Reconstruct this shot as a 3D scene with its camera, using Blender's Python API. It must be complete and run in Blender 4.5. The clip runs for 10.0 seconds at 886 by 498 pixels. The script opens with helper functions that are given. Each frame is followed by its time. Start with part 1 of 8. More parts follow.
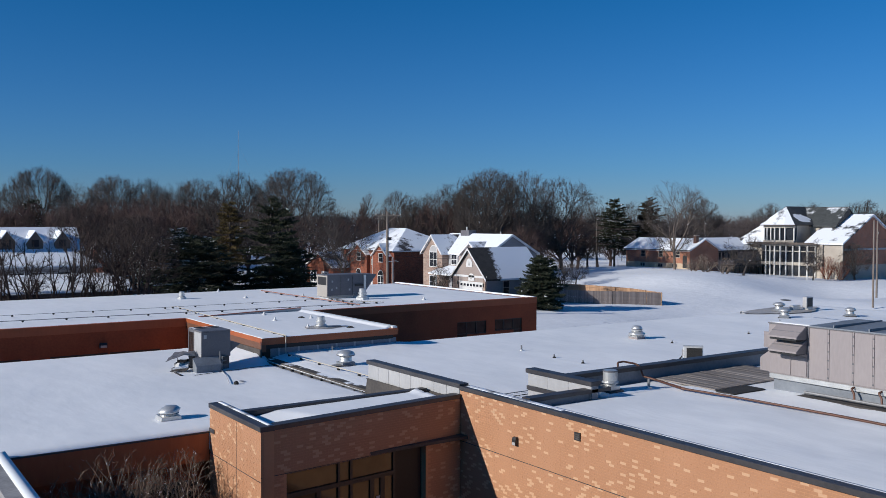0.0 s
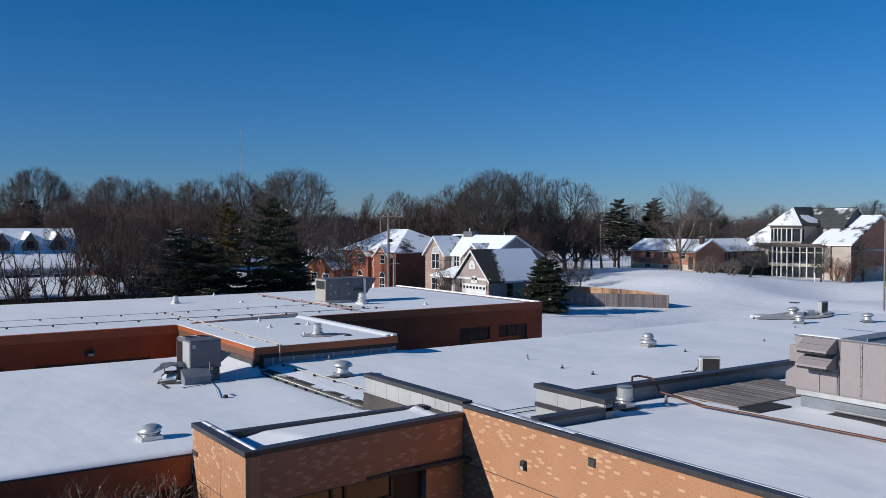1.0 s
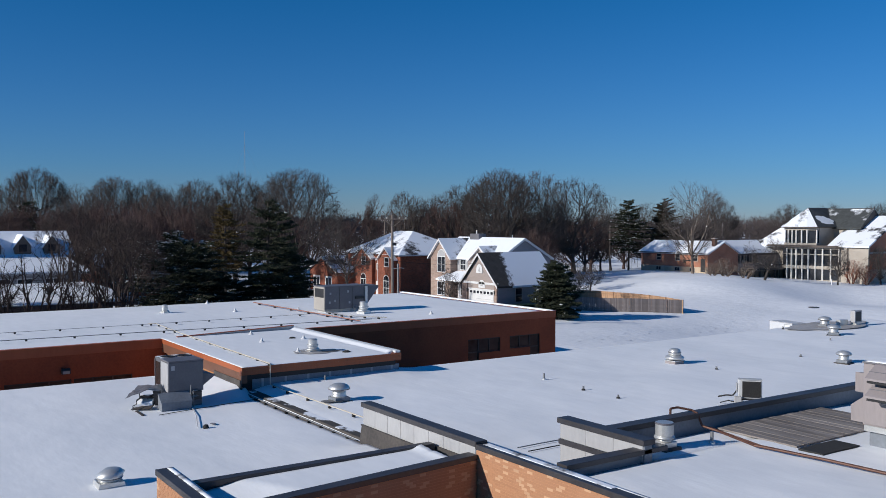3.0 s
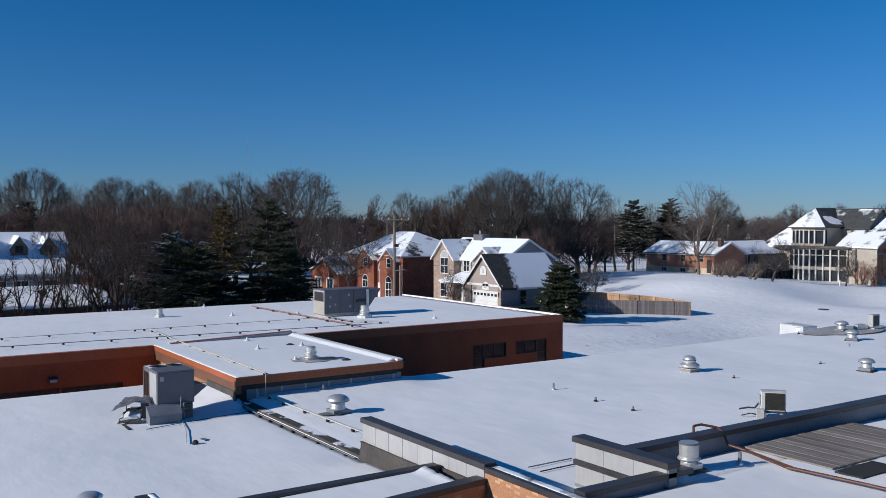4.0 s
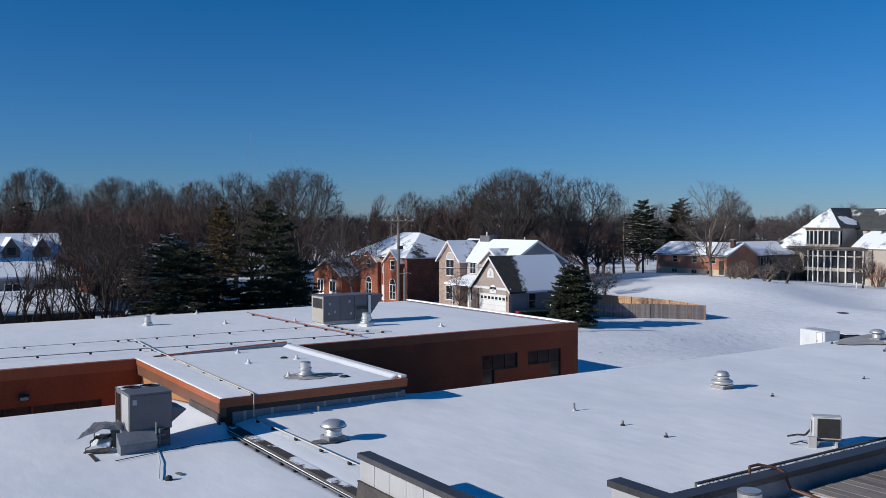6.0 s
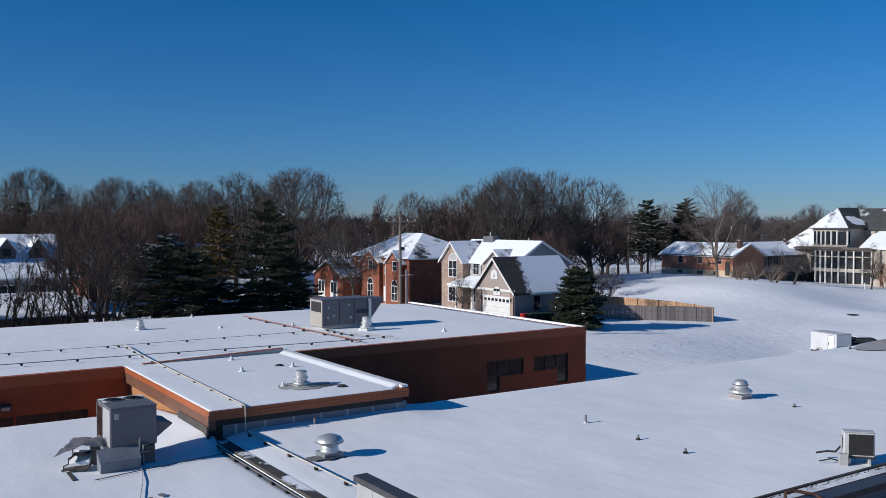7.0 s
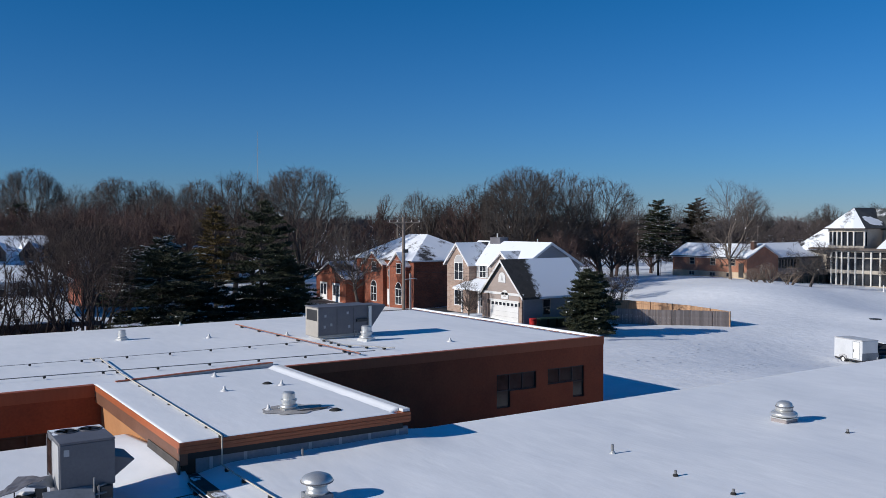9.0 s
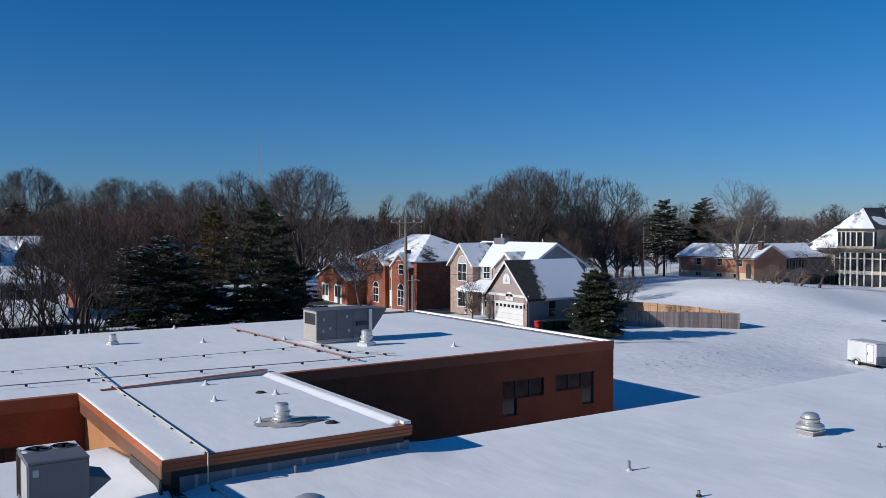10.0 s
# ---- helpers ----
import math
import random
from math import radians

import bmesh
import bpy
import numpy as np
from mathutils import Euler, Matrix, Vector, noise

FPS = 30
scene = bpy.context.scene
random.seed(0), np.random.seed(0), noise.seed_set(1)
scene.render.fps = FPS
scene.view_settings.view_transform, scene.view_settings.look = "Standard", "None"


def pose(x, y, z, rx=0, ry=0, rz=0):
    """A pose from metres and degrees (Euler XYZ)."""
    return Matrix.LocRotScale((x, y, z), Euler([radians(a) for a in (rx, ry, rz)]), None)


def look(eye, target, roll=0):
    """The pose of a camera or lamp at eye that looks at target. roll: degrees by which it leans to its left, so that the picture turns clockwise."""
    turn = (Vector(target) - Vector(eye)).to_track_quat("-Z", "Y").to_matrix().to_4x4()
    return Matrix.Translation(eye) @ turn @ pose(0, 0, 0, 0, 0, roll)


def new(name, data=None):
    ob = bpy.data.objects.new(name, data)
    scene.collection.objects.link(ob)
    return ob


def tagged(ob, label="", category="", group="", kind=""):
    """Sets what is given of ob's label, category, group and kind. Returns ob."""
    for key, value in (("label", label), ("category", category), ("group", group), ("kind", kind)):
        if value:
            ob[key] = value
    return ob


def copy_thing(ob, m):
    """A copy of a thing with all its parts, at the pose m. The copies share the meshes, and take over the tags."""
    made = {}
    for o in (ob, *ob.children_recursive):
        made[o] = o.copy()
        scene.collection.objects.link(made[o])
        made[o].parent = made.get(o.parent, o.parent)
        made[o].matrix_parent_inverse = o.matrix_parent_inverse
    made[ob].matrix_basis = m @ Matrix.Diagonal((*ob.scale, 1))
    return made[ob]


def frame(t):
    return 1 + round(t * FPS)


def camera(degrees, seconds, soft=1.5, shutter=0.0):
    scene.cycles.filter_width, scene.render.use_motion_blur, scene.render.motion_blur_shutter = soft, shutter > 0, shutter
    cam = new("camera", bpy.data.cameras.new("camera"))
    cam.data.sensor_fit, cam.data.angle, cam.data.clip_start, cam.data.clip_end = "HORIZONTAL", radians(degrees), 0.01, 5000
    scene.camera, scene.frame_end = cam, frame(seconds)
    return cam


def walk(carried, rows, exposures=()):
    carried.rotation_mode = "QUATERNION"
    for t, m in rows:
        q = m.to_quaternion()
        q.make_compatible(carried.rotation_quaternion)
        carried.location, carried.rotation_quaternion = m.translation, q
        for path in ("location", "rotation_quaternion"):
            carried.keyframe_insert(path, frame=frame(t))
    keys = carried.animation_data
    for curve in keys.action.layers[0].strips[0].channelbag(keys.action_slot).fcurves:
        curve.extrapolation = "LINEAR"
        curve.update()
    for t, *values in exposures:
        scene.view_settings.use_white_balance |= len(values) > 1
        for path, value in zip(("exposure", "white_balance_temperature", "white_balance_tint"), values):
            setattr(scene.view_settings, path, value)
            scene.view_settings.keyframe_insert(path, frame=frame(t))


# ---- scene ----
cam = camera(52.97, 10.0, soft=0.8)
# t, x, y, z, yaw, pitch, roll
ROWS = [
    (0.0, -17.040, -40.124, 10.594, -34.568, -1.727, -0.073),
    (0.5, -16.414, -39.248, 10.671, -34.487, -1.730, -0.080),
    (1.0, -15.809, -38.369, 10.745, -34.404, -1.728, -0.076),
    (1.5, -15.226, -37.496, 10.815, -34.320, -1.724, -0.066),
    (2.0, -14.666, -36.635, 10.879, -34.236, -1.719, -0.052),
    (2.5, -14.128, -35.789, 10.934, -34.153, -1.714, -0.037),
    (4.0, -12.611, -33.341, 11.058, -33.914, -1.706, 0.003),
    (4.5, -12.123, -32.546, 11.087, -33.838, -1.705, 0.014),
    (5.0, -11.637, -31.756, 11.111, -33.764, -1.704, 0.024),
    (5.5, -11.148, -30.966, 11.133, -33.690, -1.704, 0.034),
    (7.0, -9.625, -28.558, 11.186, -33.466, -1.697, 0.071),
    (7.5, -9.095, -27.735, 11.202, -33.388, -1.691, 0.086),
    (8.0, -8.555, -26.903, 11.216, -33.307, -1.683, 0.101),
    (8.5, -8.010, -26.065, 11.227, -33.221, -1.673, 0.116),
    (9.0, -7.465, -25.228, 11.232, -33.131, -1.663, 0.128),
    (9.5, -6.932, -24.402, 11.228, -33.034, -1.652, 0.134),
    (10.0, -6.422, -23.600, 11.210, -32.929, -1.643, 0.129),
]
walk(cam, [(t, pose(x, y, z, 90 + pitch, roll, yaw)) for t, x, y, z, yaw, pitch, roll in ROWS], exposures=[(0.0, 0.0, 6350, 10), (10.0, 0.0, 6350, 10)])

# ---------------------------------------------------------------- light
SUN_EL, SUN_AZ = 22.6, 80.5          # degrees above the horizon; turned from +Y towards -X
world = bpy.data.worlds.new("world")
scene.world = world
world.use_nodes = True
wn = world.node_tree.nodes
sky = wn.new("ShaderNodeTexSky")
sky.sky_type = 'NISHITA'
sky.sun_disc = False
sky.sun_elevation = radians(SUN_EL)
sky.sun_rotation = radians(-SUN_AZ)
sky.altitude, sky.air_density, sky.dust_density, sky.ozone_density = 200, 1.0, 0.0, 1.0
clear = wn.new("ShaderNodeMix")                   # a very clear winter sky: pale blue low down, deep blue above
clear.data_type, clear.blend_type = 'RGBA', 'MULTIPLY'
clear.inputs[0].default_value = 1.0
up_ = wn.new("ShaderNodeSeparateXYZ")
world.node_tree.links.new(wn.new("ShaderNodeTexCoord").outputs["Generated"], up_.inputs[0])
tint = wn.new("ShaderNodeValToRGB")
tint.color_ramp.elements[0].position, tint.color_ramp.elements[0].color = 0.0, (0.300, 0.468, 0.94, 1)
tint.color_ramp.elements[1].position, tint.color_ramp.elements[1].color = 0.30, (0.03, 0.482, 0.945, 1)
low_sky = tint.color_ramp.elements.new(0.06)
low_sky.color = (0.215, 0.484, 0.975, 1)
world.node_tree.links.new(up_.outputs[2], tint.inputs[0])
world.node_tree.links.new(tint.outputs[0], clear.inputs[7])
world.node_tree.links.new(sky.outputs[0], clear.inputs[6])
wn["Background"].inputs[1].default_value = 0.081
world.node_tree.links.new(clear.outputs[2], wn["Background"].inputs[0])
sun = new("sun", bpy.data.lights.new("sun", "SUN"))
sun.data.energy, sun.data.angle, sun.data.color = 4.25, radians(0.5), (1.0, 0.95, 0.88)
sdir = Vector((-math.sin(radians(SUN_AZ)) * math.cos(radians(SUN_EL)), math.cos(radians(SUN_AZ)) * math.cos(radians(SUN_EL)), math.sin(radians(SUN_EL))))
sun.matrix_world = look(sdir * 100, (0, 0, 0))
scene.view_settings.exposure = 0.0


# ---------------------------------------------------------------- materials
def ramp(nt, a, b, ca, cb):
    r = nt.nodes.new("ShaderNodeValToRGB")
    r.color_ramp.elements[0].position, r.color_ramp.elements[1].position = a, b
    r.color_ramp.elements[0].color, r.color_ramp.elements[1].color = (*ca, 1), (*cb, 1)
    return r


def noise_node(nt, coord, scale, detail=4.0, rough=0.55):
    n = nt.nodes.new("ShaderNodeTexNoise")
    n.inputs["Scale"].default_value, n.inputs["Detail"].default_value, n.inputs["Roughness"].default_value = scale, detail, rough
    nt.links.new(coord, n.inputs["Vector"])
    return n


def mixrgb(nt, fac, a, b, mode='MIX'):
    m = nt.nodes.new("ShaderNodeMix")
    m.data_type, m.blend_type = 'RGBA', mode
    for sock, v in ((m.inputs[0], fac), (m.inputs[6], a), (m.inputs[7], b)):
        if isinstance(v, (int, float)):
            sock.default_value = v
        elif isinstance(v, tuple):
            sock.default_value = (*v, 1)
        else:
            nt.links.new(v, sock)
    return m.outputs[2]


def surface(name, c1, c2, rough=0.7, metal=0.0, coarse=0.6, fine=14.0, bump=0.15, depth=0.02, rand=0.0, stretch=None):
    """A surface whose colour wanders between c1 and c2 at two scales, with a fine relief."""
    m = bpy.data.materials.new(name)
    m.use_nodes = True
    nt = m.node_tree
    b = nt.nodes["Principled BSDF"]
    b.inputs["Roughness"].default_value, b.inputs["Metallic"].default_value = rough, metal
    co = nt.nodes.new("ShaderNodeTexCoord").outputs["Object"]
    if stretch:
        mp = nt.nodes.new("ShaderNodeMapping")
        mp.inputs["Scale"].default_value = stretch
        nt.links.new(co, mp.inputs["Vector"])
        co = mp.outputs[0]
    n1, n2 = noise_node(nt, co, coarse), noise_node(nt, co, fine)
    ad = nt.nodes.new("ShaderNodeMath")
    ad.operation = 'MULTIPLY_ADD'
    nt.links.new(n2.outputs[0], ad.inputs[0])
    ad.inputs[1].default_value = 0.6
    nt.links.new(n1.outputs[0], ad.inputs[2])
    r = ramp(nt, 0.55, 1.05, c1, c2)
    nt.links.new(ad.outputs[0], r.inputs[0])
    col = r.outputs[0]
    if rand:
        oi = nt.nodes.new("ShaderNodeObjectInfo")
        rr = ramp(nt, 0, 1, (1 - rand,) * 3, (1 + rand,) * 3)
        nt.links.new(oi.outputs["Random"], rr.inputs[0])
        col = mixrgb(nt, 1.0, col, rr.outputs[0], 'MULTIPLY')
    nt.links.new(col, b.inputs["Base Color"])
    if bump:
        bp = nt.nodes.new("ShaderNodeBump")
        bp.inputs["Strength"].default_value, bp.inputs["Distance"].default_value = bump, depth
        nt.links.new(ad.outputs[0], bp.inputs["Height"])
        nt.links.new(bp.outputs[0], b.inputs["Normal"])
    return m


def brickwork(name, cols, mortar, flecks=None, size=(0.2, 0.067), joint=0.008):
    """Running bond for walls that stand along x or y."""
    m = bpy.data.materials.new(name)
    m.use_nodes = True
    nt = m.node_tree
    b = nt.nodes["Principled BSDF"]
    b.inputs["Roughness"].default_value = 0.85
    co = nt.nodes.new("ShaderNodeTexCoord").outputs["Object"]
    sep = nt.nodes.new("ShaderNodeSeparateXYZ")
    nt.links.new(co, sep.inputs[0])
    ad = nt.nodes.new("ShaderNodeMath")
    nt.links.new(sep.outputs[0], ad.inputs[0])
    nt.links.new(sep.outputs[1], ad.inputs[1])
    cb = nt.nodes.new("ShaderNodeCombineXYZ")
    nt.links.new(ad.outputs[0], cb.inputs[0])
    nt.links.new(sep.outputs[2], cb.inputs[1])
    t = nt.nodes.new("ShaderNodeTexBrick")
    nt.links.new(cb.outputs[0], t.inputs["Vector"])
    t.inputs["Scale"].default_value = 1.0
    t.inputs["Brick Width"].default_value, t.inputs["Row Height"].default_value, t.inputs["Mortar Size"].default_value = size[0], size[1], joint
    t.inputs["Color1"].default_value, t.inputs["Color2"].default_value, t.inputs["Mortar"].default_value = (*cols[0], 1), (*cols[1], 1), (*mortar, 1)
    n = noise_node(nt, co, 0.7, 5)
    r = ramp(nt, 0.3, 0.7, (0.8, 0.8, 0.8), (1.12, 1.12, 1.12))
    nt.links.new(n.outputs[0], r.inputs[0])
    nt.links.new(mixrgb(nt, 1.0, t.outputs[0], r.outputs[0], 'MULTIPLY'), b.inputs["Base Color"])
    bp = nt.nodes.new("ShaderNodeBump")
    bp.inputs["Strength"].default_value, bp.inputs["Distance"].default_value = 0.5, 0.01
    bp.invert = True
    nt.links.new(t.outputs["Fac"], bp.inputs["Height"])
    nt.links.new(bp.outputs[0], b.inputs["Normal"])
    return m


def snowy_roof(name, shingle, lo, hi, scale=0.5, drift=(0.0, 0.0, 0.0), lift=0.0):
    """Shingles under snow that has slid and melted off in patches."""
    m = surface(name, tuple(c * 0.7 for c in shingle), tuple(c * 1.3 for c in shingle), 0.9, coarse=2.0, fine=9.0, bump=0.4, depth=0.03)
    nt = m.node_tree
    b = nt.nodes["Principled BSDF"]
    base = b.inputs["Base Color"].links[0].from_socket
    co = nt.nodes.new("ShaderNodeTexCoord").outputs["Object"]
    sep = nt.nodes.new("ShaderNodeVectorMath")
    sep.operation = 'DOT_PRODUCT'
    nt.links.new(co, sep.inputs[0])
    sep.inputs[1].default_value = drift
    n = noise_node(nt, co, scale, 7, 0.62)
    ad = nt.nodes.new("ShaderNodeMath")
    nt.links.new(n.outputs[0], ad.inputs[0])
    of = nt.nodes.new("ShaderNodeMath")
    nt.links.new(sep.outputs["Value"], of.inputs[0])
    of.inputs[1].default_value = lift
    nt.links.new(of.outputs[0], ad.inputs[1])
    r = ramp(nt, lo, hi, (0, 0, 0), (1, 1, 1))
    nt.links.new(ad.outputs[0], r.inputs[0])
    nt.links.new(mixrgb(nt, r.outputs[0], base, (0.84, 0.87, 0.91)), b.inputs["Base Color"])
    return m


SNOW = surface("snow", (0.80, 0.82, 0.835), (0.91, 0.92, 0.925), 0.75, coarse=0.25, fine=2.2, bump=0.38, depth=0.05, stretch=(1.0, 0.35, 1.0))
SNOW_GROUND = surface("trodden_snow", (0.76, 0.785, 0.815), (0.88, 0.895, 0.915), 0.8, coarse=0.09, fine=0.9, bump=0.4, depth=0.30)
SNOW_THIN = surface("thin_snow", (0.42, 0.43, 0.45), (0.86, 0.88, 0.91), 0.8, coarse=0.8, fine=6.0, bump=0.3)
RED_WALL = surface("red_brown_wall", (0.20, 0.043, 0.0135), (0.315, 0.073, 0.024), 0.8, coarse=0.5, fine=9.0, bump=0.15)
RED_CAP = surface("red_metal_cap", (0.32, 0.078, 0.026), (0.39, 0.102, 0.035), 0.6, coarse=0.4, fine=9.0, bump=0.05, stretch=(1, 1, 0.2))
SCHOOL_GLASS = surface("grey_green_glass", (0.022, 0.024, 0.020), (0.06, 0.062, 0.055), 0.12, coarse=0.8, fine=3, bump=0)
RED_FASCIA = surface("red_fascia", (0.30, 0.076, 0.025), (0.38, 0.105, 0.036), 0.5, coarse=0.4, fine=9.0, bump=0.05, stretch=(1, 1, 0.2))
BUFF_MORTAR = surface("buff_mortar", (0.47, 0.235, 0.118), (0.55, 0.285, 0.148), 0.95, bump=0.4)
BUFF_BRICK = surface("buff_brick", (0.41, 0.20, 0.102), (0.485, 0.247, 0.134), 0.85, coarse=0.5, fine=22, bump=0.25, rand=0.06)
PALE_BRICK = surface("pale_brick", (0.54, 0.32, 0.185), (0.60, 0.365, 0.215), 0.85, coarse=0.5, fine=22, bump=0.25, rand=0.06)
TAN_WALL = surface("tan_wall", (0.36, 0.16, 0.062), (0.43, 0.205, 0.086), 0.85, coarse=0.6, fine=12)
PANEL = surface("grey_panel", (0.35, 0.345, 0.345), (0.44, 0.435, 0.43), 0.55, coarse=0.7, fine=10, bump=0.06, rand=0.05, stretch=(1, 1, 0.35))
COPING = surface("dark_coping", (0.035, 0.033, 0.036), (0.065, 0.06, 0.062), 0.45, coarse=0.8, fine=12, bump=0.08)
FLASHING = surface("roof_flashing", (0.035, 0.031, 0.029), (0.085, 0.073, 0.064), 0.8, coarse=0.9, fine=10)
# dark brown for the shaded hollow at the link block's corner
CORNER_SHADE = surface("dark_brown_corner_shade", (0.026, 0.015, 0.010), (0.046, 0.027, 0.018), 0.8, coarse=0.9, fine=10)
GREY_FLASH = surface("grey_flashing", (0.15, 0.165, 0.185), (0.23, 0.25, 0.275), 0.55, coarse=0.8, fine=10, bump=0.08)
ZINC = surface("galvanised_steel", (0.55, 0.55, 0.53), (0.72, 0.72, 0.70), 0.38, metal=0.6, coarse=2.0, fine=25, bump=0.08)
UNIT_GREY = surface("unit_grey_paint", (0.115, 0.112, 0.122), (0.16, 0.155, 0.166), 0.5, coarse=0.8, fine=14, bump=0.05)
UNIT_TAN = surface("unit_beige_paint", (0.34, 0.31, 0.27), (0.42, 0.385, 0.34), 0.5, coarse=0.8, fine=14, bump=0.05)
UNIT_PINK = surface("unit_mauve_paint", (0.255, 0.222, 0.218), (0.31, 0.272, 0.265), 0.55, coarse=0.6, fine=12, bump=0.06, stretch=(1, 1, 0.3))
# near-black in place of the shade inside openings and closed interiors
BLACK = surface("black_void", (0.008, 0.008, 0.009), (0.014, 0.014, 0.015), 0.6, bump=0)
DARK_METAL = surface("dark_metal", (0.03, 0.03, 0.032), (0.06, 0.058, 0.058), 0.5, metal=0.4, bump=0.05)
COPPER = surface("weathered_copper", (0.085, 0.038, 0.026), (0.15, 0.07, 0.046), 0.55, metal=0.3, coarse=3, fine=20)
PIPE_TAN = surface("gas_pipe_paint", (0.46, 0.41, 0.33), (0.58, 0.52, 0.43), 0.6, coarse=3, fine=20, bump=0.05)
PIPE_GREY = surface("conduit", (0.17, 0.17, 0.17), (0.28, 0.28, 0.28), 0.5, metal=0.4, coarse=3, fine=20, bump=0.05)
PIPE_RED = surface("rust_red_pipe", (0.26, 0.11, 0.075), (0.36, 0.17, 0.12), 0.7, coarse=3, fine=20)
RUBBER = surface("rubber_block", (0.015, 0.015, 0.015), (0.035, 0.033, 0.03), 0.9, bump=0.1)
OLD_BOARD = surface("weathered_board", (0.14, 0.12, 0.108), (0.28, 0.248, 0.225), 0.9, coarse=1.0, fine=14, bump=0.4, rand=0.2, stretch=(1, 0.2, 1))
FENCE_WOOD = surface("grey_cedar", (0.15, 0.125, 0.115), (0.29, 0.25, 0.235), 0.9, coarse=1.2, fine=10, bump=0.3, rand=0.24, stretch=(1, 1, 0.25))
FENCE_TAN = surface("tan_cedar", (0.34, 0.20, 0.115), (0.48, 0.30, 0.18), 0.9, coarse=1.2, fine=10, bump=0.3, rand=0.2, stretch=(1, 1, 0.25))
DARK_SIDING = surface("dark_siding", (0.07, 0.06, 0.055), (0.11, 0.095, 0.085), 0.8, coarse=0.6, fine=6)
def dusted(m, amount, scale):
    """Snow that clings to a surface in small patches."""
    nt = m.node_tree
    b = nt.nodes["Principled BSDF"]
    base = b.inputs["Base Color"].links[0].from_socket
    n = noise_node(nt, nt.nodes.new("ShaderNodeTexCoord").outputs["Object"], scale, 3)
    r = ramp(nt, amount, amount + 0.04, (0, 0, 0), (1, 1, 1))
    nt.links.new(n.outputs[0], r.inputs[0])
    nt.links.new(mixrgb(nt, r.outputs[0], base, (0.80, 0.82, 0.84)), b.inputs["Base Color"])
    return m


BARK = surface("bark", (0.048, 0.039, 0.033), (0.11, 0.09, 0.075), 0.95, coarse=1.5, fine=12, bump=0.6, rand=0.2)
TWIG = surface("twig", (0.050, 0.041, 0.036), (0.10, 0.082, 0.072), 0.95, coarse=0.5, fine=5, bump=0, rand=0.25)
TWIG_RED = surface("reddish_twig", (0.062, 0.038, 0.033), (0.115, 0.072, 0.061), 0.95, coarse=0.5, fine=5, bump=0, rand=0.2)
THICKET = surface("thicket_twig", (0.026, 0.019, 0.016), (0.060, 0.041, 0.034), 0.95, coarse=0.5, fine=5, bump=0, rand=0.2)
TWIG_RUST = surface("rust_twig", (0.16, 0.06, 0.035), (0.28, 0.11, 0.07), 0.95, coarse=0.5, fine=5, bump=0)
DRY_BUSH = surface("dry_bush_twig", (0.24, 0.17, 0.115), (0.46, 0.36, 0.27), 0.95, coarse=1.5, fine=8, bump=0, rand=0.15)
NEEDLES = surface("dark_needles", (0.018, 0.023, 0.012), (0.042, 0.050, 0.024), 0.9, coarse=0.6, fine=5, bump=0, rand=0.2)
NEEDLES_OLIVE = surface("olive_needles", (0.065, 0.045, 0.014), (0.125, 0.085, 0.027), 0.9, coarse=0.6, fine=5, bump=0, rand=0.1)
NEEDLES_BROWN = surface("brown_needles", (0.026, 0.022, 0.012), (0.055, 0.044, 0.024), 0.9, coarse=0.6, fine=5, bump=0, rand=0.1)
HOUSE_BRICK = brickwork("orange_house_brick", ((0.31, 0.082, 0.038), (0.15, 0.040, 0.021)), (0.22, 0.115, 0.08), size=(0.24, 0.085))
STONE = brickwork("pale_stone_veneer", ((0.40, 0.285, 0.225), (0.26, 0.17, 0.13)), (0.33, 0.27, 0.23), size=(0.42, 0.2), joint=0.02)
RANCH_BRICK = brickwork("ranch_brick", ((0.46, 0.185, 0.105), (0.35, 0.132, 0.074)), (0.30, 0.20, 0.15))
SIDING = surface("taupe_siding", (0.305, 0.25, 0.222), (0.365, 0.303, 0.27), 0.8, coarse=0.6, fine=6, bump=0.1, stretch=(0.3, 0.3, 2))
SIDING_GREY = surface("grey_siding", (0.20, 0.20, 0.215), (0.26, 0.26, 0.275), 0.8, coarse=0.6, fine=6, bump=0.1, stretch=(0.3, 0.3, 2))
WHITE = surface("white_paint", (0.64, 0.635, 0.62), (0.74, 0.735, 0.72), 0.5, coarse=0.8, fine=8, bump=0.03)
CREAM = surface("cream_stucco", (0.36, 0.315, 0.265), (0.46, 0.41, 0.345), 0.85, coarse=0.5, fine=8)
CONCRETE = surface("pale_concrete", (0.40, 0.37, 0.33), (0.52, 0.49, 0.44), 0.9, coarse=0.6, fine=8)
GLASS = surface("dark_glass", (0.012, 0.014, 0.018), (0.03, 0.034, 0.042), 0.06, coarse=0.5, fine=3, bump=0)
SHINGLE_SNOW = snowy_roof("snowed_shingles", (0.055, 0.05, 0.05), 0.25, 0.34, 0.35)
SHINGLE_PATCH = snowy_roof("half_melted_shingles", (0.05, 0.045, 0.045), 0.38, 0.48, 0.35)
PALE_COPING = surface("pale_coping_metal", (0.58, 0.58, 0.57), (0.80, 0.80, 0.79), 0.7, coarse=2.5, fine=22, bump=0.15, stretch=(1, 0.25, 1))
SNOWED_COPING = snowy_roof("snowed_coping", (0.06, 0.06, 0.065), 0.36, 0.50, 1.3)
JOINT_CAP = snowy_roof("snow_patched_cap", (0.055, 0.05, 0.046), 0.535, 0.575, 0.55)
FAINT_HOLLOW = surface("packed_grey_snow", (0.58, 0.60, 0.64), (0.76, 0.78, 0.82), 0.8, coarse=2, fine=9)
